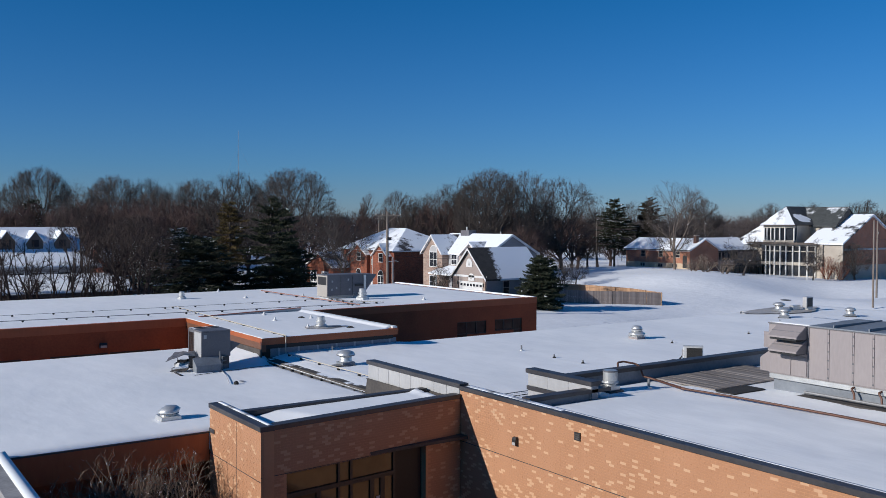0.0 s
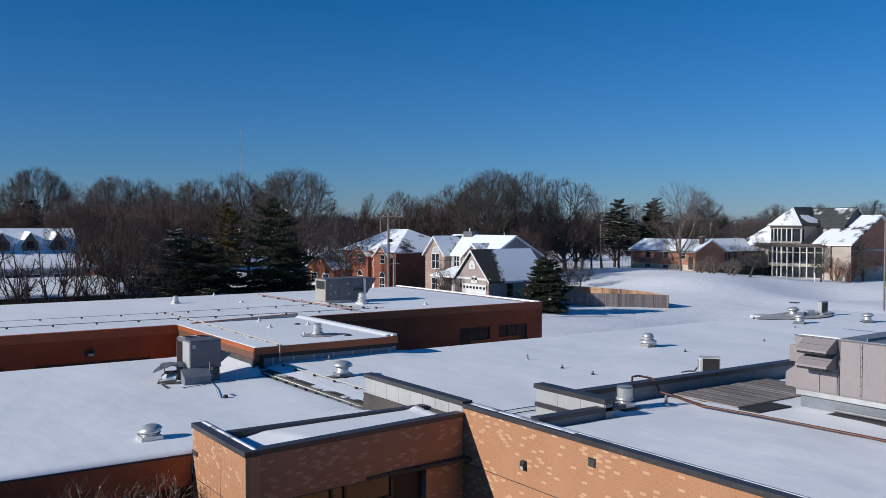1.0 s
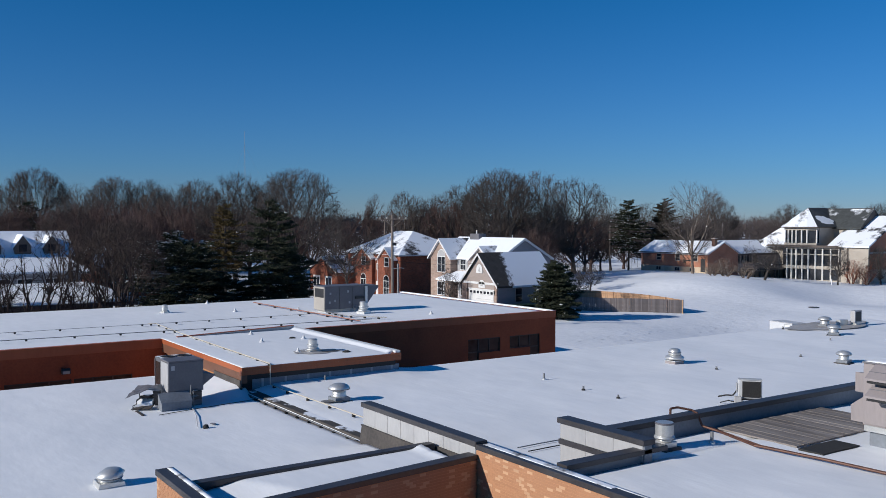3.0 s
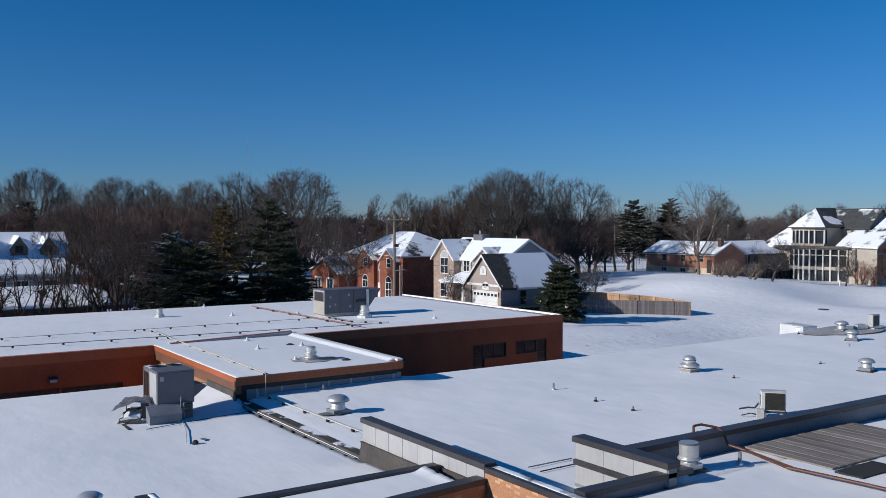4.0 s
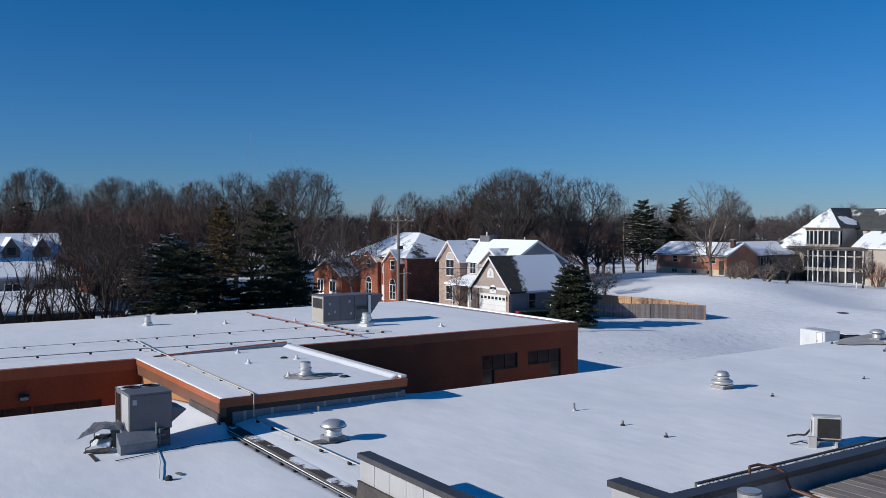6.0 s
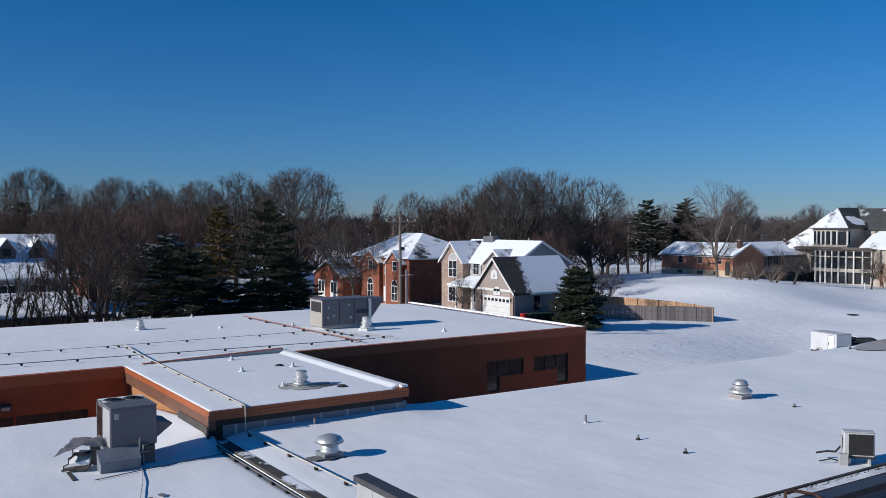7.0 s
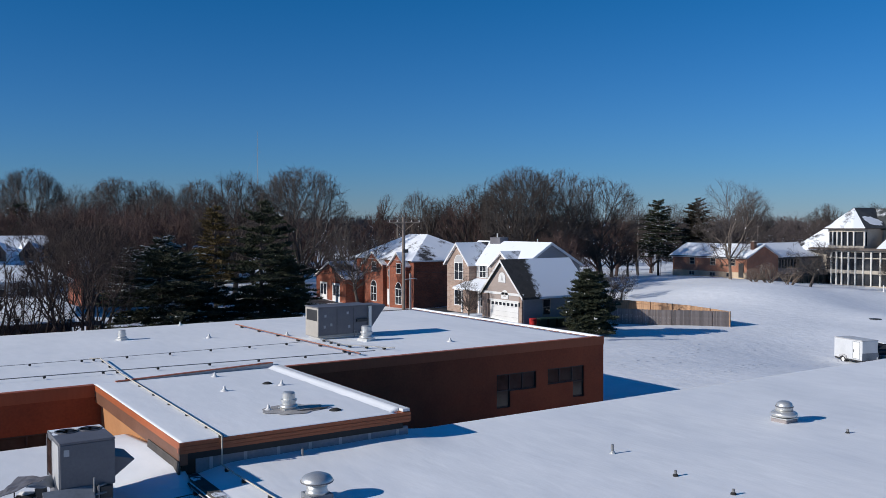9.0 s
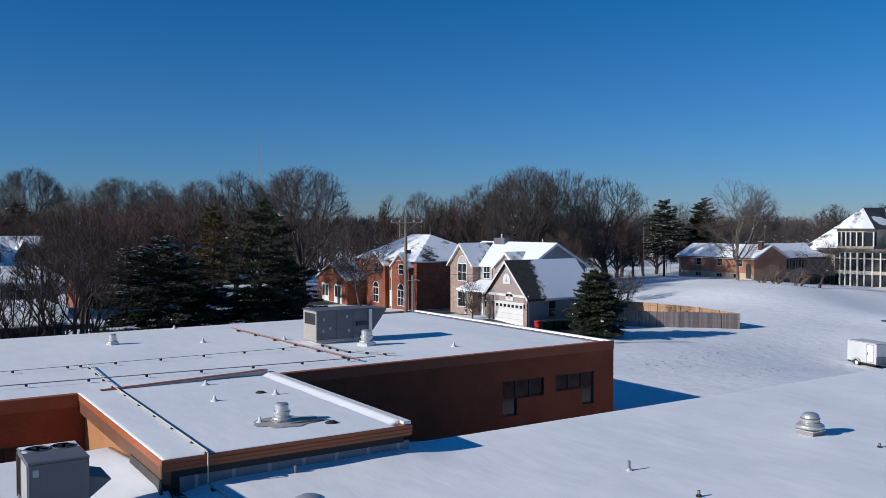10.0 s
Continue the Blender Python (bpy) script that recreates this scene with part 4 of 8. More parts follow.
part("curb_back", box(-3.35, -2.1, -0.9, 0.4, 3.8, 4.46), DARK_METAL, ac)
pp_ = bmesh.new()
pipe([(-2.62, -1.45, 3.85), (-2.62, -1.45, 4.75)], 0.025, bm=pp_)
pipe([(-2.5, -1.4, 3.85), (-2.5, -1.4, 4.5), (-2.3, -1.3, 4.5)], 0.03, bm=pp_)
pipe([(-2.62, -1.45, 4.3), (-2.2, -1.3, 4.3)], 0.03, bm=pp_)
part("refrigerant_pipes", pp_, PIPE_GREY, ac)
part("disconnect_box", box(-2.45, -2.15, -1.36, -1.255, 4.15, 4.46, 0.01), DARK_METAL, ac)
sh = bmesh.new()
slab((-2.05, -1.0, 5.12), (-1.5, -1.0, 4.98), (-1.5, 0.2, 4.98), (-2.05, 0.2, 5.12), 0.02, bm=sh)
prism([(-2.048, 4.55), (-1.5, 4.96), (-2.048, 5.10)], 'y', -1.0, -0.98, bm=sh)
prism([(-2.048, 4.55), (-1.5, 4.96), (-2.048, 5.10)], 'y', 0.18, 0.2, bm=sh)
part("side_hood", sh, UNIT_GREY, ac)
hood = thing("torn_hood", (-4.4, -0.8, 3.9), "torn grey sheet-metal duct hood hanging open beside the unit", "duct hood")
def crumpled(corners, n, m, amp, seed, thick=0.012):
    """A dented sheet spanned between four corners."""
    bm = bmesh.new()
    a_, b_, c_, d_ = (Vector(q) for q in corners)
    top, low = [], []
    for j in range(m + 1):
        for i in range(n + 1):
            p = a_.lerp(b_, i / n).lerp(d_.lerp(c_, i / n), j / m)
            k = amp * noise.noise((p.x * 4.3 + seed, p.y * 4.3, seed))
            e_ = amp * 0.6 * noise.noise((p.x * 7.0, p.y * 7.0 + seed, 2.0))
            p = p + Vector((e_, -e_, k))
            top.append(bm.verts.new(p))
            low.append(bm.verts.new(p - Vector((0, 0, thick))))
    for j in range(m):
        for i in range(n):
            k = j * (n + 1) + i
            bm.faces.new((top[k], top[k + 1], top[k + n + 2], top[k + n + 1]))
            bm.faces.new((low[k + n + 1], low[k + n + 2], low[k + 1], low[k]))
    return bm


part("bent_sheet", crumpled(((-4.95, -0.95, 4.40), (-4.2, -1.15, 4.70), (-3.5, -0.6, 4.74), (-4.2, 0.1, 4.64)), 9, 8, 0.065, 1.0), UNIT_GREY, hood)
part("bent_flap", crumpled(((-4.2, -1.16, 4.69), (-3.75, -1.22, 4.62), (-3.42, -0.75, 4.46), (-3.5, -0.6, 4.74)), 6, 6, 0.06, 4.0), GREY_FLASH, hood)
part("hanging_strip", crumpled(((-3.98, -1.17, 4.62), (-3.72, -1.22, 4.60), (-3.66, -1.15, 4.05), (-3.88, -1.1, 4.08)), 3, 6, 0.08, 7.0), DARK_METAL, hood)
part("torn_liner", crumpled(((-4.55, -1.0, 4.30), (-4.1, -1.1, 4.46), (-3.75, -0.9, 4.40), (-4.1, -0.5, 4.30)), 6, 5, 0.16, 9.0), FLASHING, hood)
hf = bmesh.new()
pipe([(-4.7, -1.1, 3.95), (-4.7, -1.1, 4.12), (-4.55, -1.05, 4.16), (-4.55, -1.05, 4.32), (-4.42, -1.0, 4.36), (-4.42, -1.0, 4.55)], 0.016, n=6, bm=hf)
part("bent_rod", hf, DARK_METAL, hood)
lw_ = bmesh.new()
slab((-4.75, -1.0, 3.98), (-4.1, -1.3, 4.0), (-3.75, -1.0, 4.18), (-4.3, -0.5, 4.1), 0.03, bm=lw_)
part("lower_flap", lw_, FLASHING, hood)
du = bmesh.new()
slab((-4.6, -0.9, 4.10), (-4.0, -1.15, 4.24), (-3.7, -0.75, 4.40), (-4.2, -0.3, 4.36), 0.16, bm=du)
part("snow_lump", du, SNOW, hood, "lump of snow caught under the sheet")
part("skid", box(-4.62, -4.52, -2.0, -1.1, 3.86, 3.93), FLASHING, hood)
cdt = thing("roof_cable", (-2.9, -3.5, 3.88), "dark cable lying across the roof snow", "cable")
part("cable", pipe([(-4.1, -2.35, 3.93), (-3.0, -2.1, 3.93), (-1.6, -1.8, 3.92), (0.05, -1.55, 3.93)], 0.013, n=6), RUBBER, cdt)
cd2 = thing("roof_cable", (-2.9, -4, 3.88), "grey conduit leading to a drain in the snow", "cable")
part("conduit", pipe([(-2.6, -1.5, 3.92), (-3.0, -3.2, 3.93), (-3.55, -5.0, 3.93)], 0.014, n=6), PANEL, cd2)
dr3 = thing("roof_drain", (-3.3, -5.1, 3.9), "dark cast roof drain dome in the snow", "roof drain")
part("dome", lathe((-3.3, -5.1, 3.9), [(0.11, -0.03), (0.10, 0.05), (0.06, 0.1), (0.02, 0.11)], 12), RUBBER, dr3, smooth=True)
blot("wet_patch", -2.9, -4.7, 3.905, 0.10, 0.16, 8.0, melt, "wet bare patch of roof beside a drain")


# packaged unit on the classroom block
rt = thing("rooftop_unit", (15, 19.5, 4.9), "beige packaged rooftop air handler with a slanted intake hood", "air handler")
part("curb", box(13.35, 16.3, 18.95, 20.35, 4.84, 5.0), ZINC, rt)
part("casing", box(13.2, 16.45, 18.83, 20.5, 5.0, 6.62, 0.015), UNIT_GREY, rt)
# lit end in a lighter beige; the casing's other faces stay dark grey
part("end_panel", box(13.175, 13.197, 18.86, 20.47, 5.03, 6.6), UNIT_TAN, rt, "beige end panel with its sunlit look put into a lighter colour")
part("end_opening", box(13.165, 13.174, 18.95, 20.3, 5.9, 6.5), DARK_METAL, rt)
part("base_rail", box(13.17, 16.48, 18.8, 18.829, 5.0, 5.12), UNIT_TAN, rt)
part("intake_hood", prism([(16.452, 5.35), (16.452, 6.62), (17.35, 6.62), (17.35, 6.5)], 'y', 18.86, 20.4), UNIT_GREY, rt)
part("post", box(16.22, 16.40, 18.70, 18.80, 5.1, 6.6), ZINC, rt)
for x in (14.3, 15.3):
    part("panel_seam", box(x, x + 0.02, 18.818, 18.828, 5.12, 6.6), DARK_METAL, rt)
part("control_box", box(15.5, 16.15, 18.72, 18.828, 5.75, 5.92), DARK_METAL, rt)
for x, z in ((13.5, 5.5), (13.55, 6.1), (15.0, 5.45), (14.9, 6.2), (13.9, 5.6)):
    part("label_plate", box(x, x + 0.12, 18.815, 18.828, z, z + 0.15), PANEL, rt)
part("gas_valve", pipe([(15.25, 18.6, 4.95), (15.25, 18.6, 5.3), (15.45, 18.6, 5.3), (15.45, 18.6, 5.05), (15.6, 18.7, 5.05)], 0.03), PIPE_GREY, rt)
part("top_lid", box(13.15, 16.5, 18.78, 20.55, 6.62, 6.67, 0.01), UNIT_GREY, rt)

# big air handler in the plant well
bg = thing("air_handler", (10, -24, 4.8), "large mauve-grey roof air handler with rain hoods and bolted panels", "air handler")
BX, BL, BB, BTOP = 9.85, -21.12, 5.37, 7.12
part("curb", box(BX + 0.12, BX + 2.6, -34, BL - 0.15, 4.6, 5.25), GREY_FLASH, bg)
part("base_rail", box(BX + 0.0, BX + 2.7, -34, BL - 0.05, 5.20, 5.37, 0.01), ZINC, bg)
part("casing", box(BX + 0.02, BX + 2.75, -34, BL, BB, BTOP, 0.01), UNIT_PINK, bg)
seams = [-22.66, -23.39, -24.25, -24.92, -25.9, -26.9, -27.9, -28.9, -29.9, -30.9]
for i, (y1, y0) in enumerate(zip(seams, seams[1:])):
    part("access_panel", box(BX - 0.008, BX + 0.018, y0 + 0.035, y1 - 0.035, BB + 0.04, BTOP - 0.04, 0.006), UNIT_PINK, bg)
    part("seam_strip", box(BX - 0.012, BX + 0.018, y1 - 0.022, y1 + 0.022, BB + 0.02, BTOP - 0.02), UNIT_GREY if i == 0 else UNIT_PINK, bg)
    for k in range(6):
        part("hinge", box(BX - 0.024, BX - 0.013, y1 - 0.03, y1 + 0.03, BB + 0.1 + k * 0.29, BB + 0.15 + k * 0.29), UNIT_GREY, bg)
part("top_trim", box(BX - 0.02, BX + 0.018, -34, BL + 0.02, BTOP - 0.03, BTOP + 0.015), UNIT_GREY, bg)
for z in (6.72, 6.24):
    hd = part("rain_hood", prism([(BX + 0.015, z + 0.02), (BX + 0.015, z + 0.40), (BX - 0.10, z + 0.38), (BX - 0.60, z + 0.06), (BX - 0.60, z)], 'y', -22.60, -21.52), UNIT_PINK, bg)
    part("hood_mouth", box(BX - 0.56, BX - 0.03, -22.56, -21.56, z - 0.075, z - 0.004), BLACK, hd)
    part("hood_fold", box(BX - 0.37, BX - 0.34, -22.61, -21.51, z + 0.20, z + 0.225), UNIT_GREY, hd)
    part("hood_end", prism([(BX + 0.012, z - 0.06), (BX + 0.012, z + 0.40), (BX - 0.60, z + 0.05), (BX - 0.58, z - 0.02)], 'y', -22.612, -22.603), UNIT_GREY, hd)
for y0, y1 in ((-22.0, -21.2), (-22.6, -22.05)):
    part("lower_door", box(BX - 0.010, BX + 0.018, y0, y1, BB + 0.04, 6.05, 0.006), UNIT_PINK, bg)
part("roof_sheet", slab((BX - 0.04, -34, BTOP + 0.04), (BX + 2.85, -34, BTOP + 0.09), (BX + 2.85, -22.7, BTOP + 0.09), (BX - 0.04, -22.7, BTOP + 0.04), 0.04), GREY_FLASH, bg)
for i in range(9):
    part("roof_seam", box(BX - 0.04, BX + 2.85, -23.6 - i * 1.2, -23.56 - i * 1.2, BTOP + 0.05, BTOP + 0.13), GREY_FLASH, bg)
rv, rf_ = snow_sheet(BX + 0.05, BX + 2.7, -22.68, BL - 0.04, BTOP + 0.035, 0.02, 0.2, 77.0, 0.03)
raw_part("roof_snow", rv, rf_, SNOW, bg, smooth=True)
part("end_intake", prism([(BX + 0.3, 6.2), (BX + 2.4, 6.2), (BX + 2.4, 6.5), (BX + 0.3, 6.75)], 'y', BL + 0.001, BL + 0.4), UNIT_PINK, bg)
part("end_duct", prism([(BL + 0.001, 5.4), (BL + 0.001, 6.15), (BL + 0.4, 5.85), (BL + 0.4, 5.4)], 'x', BX + 0.1, BX + 2.3), UNIT_PINK, bg)
part("drain_pipe", tube((BX - 0.25, -34, 4.95), (BX - 0.25, -22.7, 4.95), 0.05, n=8), PIPE_GREY, bg)
for y in (-24.3, -25.2, -27.6):
    part("drain_trap", pipe([(BX - 0.02, y, 5.33), (BX - 0.16, y, 5.30), (BX - 0.18, y - 0.1, 5.14), (BX - 0.25, y - 0.15, 4.97)], 0.035), COPPER, bg)
part("skid_beam", box(BX - 0.40, BX + 0.1, -34, -22.5, 4.72, 4.82), FLASHING, bg)

# wooden deck beside it
dk = thing("roof_deck", (10, -19, 4.75), "weathered grey board walkway on the roof", "deck")
for i in range(17):
    x = 8.05 + i * 0.31
    part("board", box(x, x + 0.295, -20.3 - (i % 3) * 0.012, -17.6, 4.79 + 0.006 * ((i * 7) % 3), 4.835 + 0.006 * ((i * 7) % 3)), OLD_BOARD, dk)
part("dark_mat", box(7.9, 9.6, -21.2, -20.45, 4.78, 4.83), RUBBER, dk)

cx_, cy_ = 5.05, -18.25
cv = thing("exhaust_cylinder", (cx_, cy_, 4.75), "shiny galvanised cylindrical exhaust cap on a dark curb", "roof vent")
part("curb", box(cx_ - 0.24, cx_ + 0.24, cy_ - 0.24, cy_ + 0.24, 4.6, 4.98, 0.01), ZINC, cv)
part("base_pan", box(cx_ - 0.34, cx_ + 0.34, cy_ - 0.34, cy_ + 0.34, 4.6, 4.84, 0.02), DARK_METAL, cv)
part("neck", lathe((cx_, cy_, 4.98), [(0.22, 0.0), (0.19, 0.04), (0.19, 0.08)], 22), ZINC, cv, smooth=True)
part("skirt", lathe((cx_, cy_, 4.98), [(0.20, 0.06), (0.28, 0.08), (0.29, 0.11), (0.28, 0.14), (0.25, 0.15)], 26), ZINC, cv, smooth=True)
part("drum", lathe((cx_, cy_, 4.98), [(0.245, 0.15), (0.25, 0.17), (0.25, 0.50), (0.235, 0.52), (0.03, 0.53)], 26), ZINC, cv)
part("rim", lathe((cx_, cy_, 4.98), [(0.25, 0.47), (0.262, 0.48), (0.262, 0.51), (0.245, 0.52)], 26), UNIT_GREY, cv)
cpp = thing("copper_pipe", (7.5, -20, 4.9), "rusty copper-red pipe run on the snowy plant roof", "pipe")
part("riser", pipe([(6.75, -16.95, 5.28), (6.75, -16.95, 5.44), (7.0, -17.0, 5.46), (7.35, -17.25, 5.38), (7.42, -17.4, 5.30), (7.45, -17.55, 4.96)], 0.035), COPPER, cpp)
part("run", pipe([(7.45, -17.55, 4.95), (7.48, -18.1, 4.90), (7.0, -19.7, 4.88), (7.2, -21.7, 4.9), (7.5, -25.0, 4.86), (7.45, -36, 4.88)], 0.035), COPPER, cpp)
part("return_run", pipe([(7.62, -17.7, 4.90), (7.62, -18.2, 4.86), (7.18, -19.8, 4.86), (7.36, -21.7, 4.87), (7.62, -25.0, 4.85), (7.6, -36, 4.86)], 0.028), COPPER, cpp)
stub(6.6, -18.6, 4.78, 0.32)

# split unit on the main roof
OFF_WHITE = surface("off_white_enamel", (0.44, 0.445, 0.44), (0.55, 0.555, 0.55), 0.5, coarse=0.8, fine=9, bump=0.04)
sp = thing("split_condenser", (0, 0, 0), "white split air-conditioning condenser with a dark grille on a low stand", "air conditioner")
for x in (-0.32, 0.24):
    part("stand_leg", box(x, x + 0.08, -0.20, 0.20, -0.1, 0.20, 0.008), ZINC, sp)
part("base_tray", box(-0.46, 0.46, -0.21, 0.21, 0.18, 0.22), DARK_METAL, sp)
part("casing", box(-0.43, 0.43, -0.17, 0.19, 0.22, 0.94, 0.03), OFF_WHITE, sp)
part("grille_recess", box(-0.29, 0.38, -0.182, -0.171, 0.28, 0.89), RUBBER, sp)
for k in range(15):
    part("grille_bar", box(-0.29, 0.38, -0.190, -0.183, 0.31 + k * 0.04, 0.318 + k * 0.04), DARK_METAL, sp)
part("lid", box(-0.44, 0.44, -0.18, 0.20, 0.94, 0.965, 0.01), OFF_WHITE, sp)
part("valve_cover", box(-0.49, -0.452, -0.10, 0.10, 0.45, 0.80, 0.01), PANEL, sp)
part("isolator_box", box(-0.60, -0.34, -0.42, -0.24, -0.05, 0.34, 0.01), PANEL, sp)
part("line_set", pipe([(-0.47, 0.0, 0.5), (-0.62, 0.02, 0.30), (-0.85, 0.05, 0.30), (-1.15, 0.1, 0.22)], 0.03), RUBBER, sp)
part("conduit", pipe([(-0.5, -0.33, 0.1), (-0.8, -0.3, 0.16), (-1.1, -0.2, 0.05)], 0.02), RUBBER, sp)
sp.matrix_basis = pose(15.08, -13.5, 4.04, 0, 0, -47)
cr = thing("conduit_rail", (12, -14.1, 4.0), "dark timber rail with a line of pebbles along the snowy roof", "roof rail")
part("rail", box(8.2, 17.5, -14.18, -14.08, 3.98, 4.13, 0.01), FLASHING, cr)
part("inner_rail", box(8.2, 17.5, -14.64, -14.60, 3.98, 4.10, 0.01), FLASHING, cr)
part("ballast", box(8.2, 17.5, -14.60, -14.18, 3.98, 4.085), SNOW_THIN, cr)
prnd = random.Random(3)
for i in range(90):
    x, r_ = 8.3 + i * 0.102 + prnd.uniform(-0.05, 0.05), prnd.uniform(0.014, 0.034)
    part("pebble", lathe((x, -14.28 + prnd.uniform(-0.06, 0.06), 4.08), [(r_, 0.0), (r_ * 0.8, r_ * 0.7), (r_ * 0.2, r_)], 7), FLASHING, cr)
sq = thing("split_condenser", (43.2, -0.9, 4.0), "small pale split air-conditioning condenser on a roof stand", "air conditioner")
part("stand", box(42.9, 43.4, -1.1, -0.7, 4.0, 4.25), ZINC, sq)
part("casing", box(42.75, 43.55, -1.1, -0.75, 4.25, 5.05, 0.015), PANEL, sq)
part("grille", box(42.85, 43.45, -1.12, -1.102, 4.33, 4.97), DARK_METAL, sq)
part("cabinet", box(39.2 + 2.4, 39.2 + 3.3, -0.75, -0.45, 4.0, 4.45), ZINC, sq)


# pipe and wire runs
def run(name, pts, r, material, label, blocks=(), block_gap=2.0):
    t = thing(name, pts[0], label, "pipe")
    part("pipe", pipe(pts, r), material, t)
    k = 0
    for a, b in zip(pts, pts[1:]):
        a, b = Vector(a), Vector(b)
        if abs(b.z - a.z) > 0.4:
            continue
        n = int((b - a).length / block_gap)
        for i in range(n + 1):
            p = a + (b - a) * ((i + 0.4) / (n + 1))
            d = max(0.05, r * 2.2)
            part("support_block", box(p.x - d, p.x + d, p.y - d * 1.1, p.y + d * 1.1, p.z - r - 0.08, p.z - r + 0.008, 0.008), RUBBER, t)
            k += 1
    return t


run("gas_pipe", [(1.2, 17.9, 5.02), (1.6, 17.6, 5.04), (1.38, 12.5, 5.04), (1.22, 0.1, 5.05), (1.20, -0.13, 5.04), (1.20, -0.13, 4.2), (1.25, -1.0, 4.15), (1.5, -9.9, 4.15)], 0.024, PIPE_TAN, "tan gas pipe on dark rubber blocks along the roof", block_gap=2.2)
# narrow dark grey strip along the right of the gas pipe
GREY_STRIP = surface("dark_grey_strip", (0.06, 0.06, 0.06), (0.13, 0.13, 0.125), 0.5, coarse=0.8, fine=8, bump=0.1)
tagged(part("pipe_side_strip", slab((1.25, 0.03, 5.012), (1.32, 0.03, 5.012), (1.475, 11.0, 5.012), (1.405, 11.0, 5.012), 0.03), GREY_STRIP), "narrow dark grey strip on the roof beside the gas pipe", "wet patch", kind="structure")
run("joint_pipe", [(-0.02, -1.1, 3.965), (0.02, -9.8, 3.965)], 0.02, PIPE_GREY, "thin grey pipe on dark brackets along the roof joint", block_gap=1.0)
run("conduit_run", [(-16, 14.7, 5.05), (0, 13.75, 5.05), (13.3, 12.65, 5.05)], 0.02, PIPE_GREY, "grey conduit on dark rubber blocks across the roof", block_gap=2.4)
run("conduit_run", [(-16, 17.9, 5.04), (0, 17.6, 5.04), (12.0, 17.6, 5.04)], 0.012, PIPE_GREY, "grey conduit on dark rubber blocks across the roof", block_gap=2.4)
run("red_pipe", [(11.7, 27.6, 5.03), (12.3, 12.3, 5.03)], 0.035, PIPE_RED, "rust-red pipe along the snowy roof", block_gap=3.0)
run("unit_conduit", [(13.1, 18.3, 5.03), (13.0, 15.5, 5.03), (14.6, 13.0, 5.03)], 0.03, PIPE_GREY, "grey conduit from the air handler on blocks", block_gap=1.0)


def wall_light(at, axis, label):
    w = thing("wall_light", at, label, "wall light", "wall lights")
    x, y, z = at
    if axis == 'x':
        part("housing", prism([(x - 0.13, z - 0.12), (x, z - 0.13), (x, z + 0.13), (x - 0.10, z + 0.13), (x - 0.13, z + 0.06)], 'y', y - 0.085, y + 0.085), DARK_METAL, w)
        part("lens", box(x - 0.136, x - 0.125, y - 0.065, y + 0.065, z - 0.11, z - 0.02), PANEL, w)
    else:
        part("housing", prism([(y - 0.2, z - 0.12), (y, z - 0.14), (y, z + 0.14), (y - 0.14, z + 0.14), (y - 0.2, z + 0.06)], 'x', x - 0.2, x + 0.2), DARK_METAL, w)
        part("lens", box(x - 0.16, x + 0.16, y - 0.205, y - 0.19, z - 0.1, z + 0.03), UNIT_TAN, w)


wall_light((-4.68, 11.088, 3.72), 'y', "bronze wall-pack light on the red wall")
wall_light((0.195, -19.12, 3.89), 'x', "grey wall-pack light on the brick wall")
lv = thing("wall_louvre", (0.18, -21.82, 4.57), "small dark louvre in the brick wall", "louvre")
part("frame", box(0.15, 0.20, -21.95, -21.71, 4.46, 4.69), DARK_METAL, lv)
for i in range(3):
    part("slat", slab((0.14, -21.93, 4.50 + i * 0.06), (0.14, -21.73, 4.50 + i * 0.06), (0.148, -21.73, 4.53 + i * 0.06), (0.148, -21.93, 4.53 + i * 0.06), 0.01), FLASHING, lv)

for y, m_ in ((-13.76, PIPE_GREY), (-14.28, RUBBER)):
    wc = thing("well_conduit", (3.5, y, 4.05), "short dark conduit lying on the snow beside the plant well", "pipe")
    part("pipe", pipe([(3.5, y, 4.06), (4.3, y - 0.02, 4.075), (5.15, y, 4.07)], 0.018, 6), m_, wc)


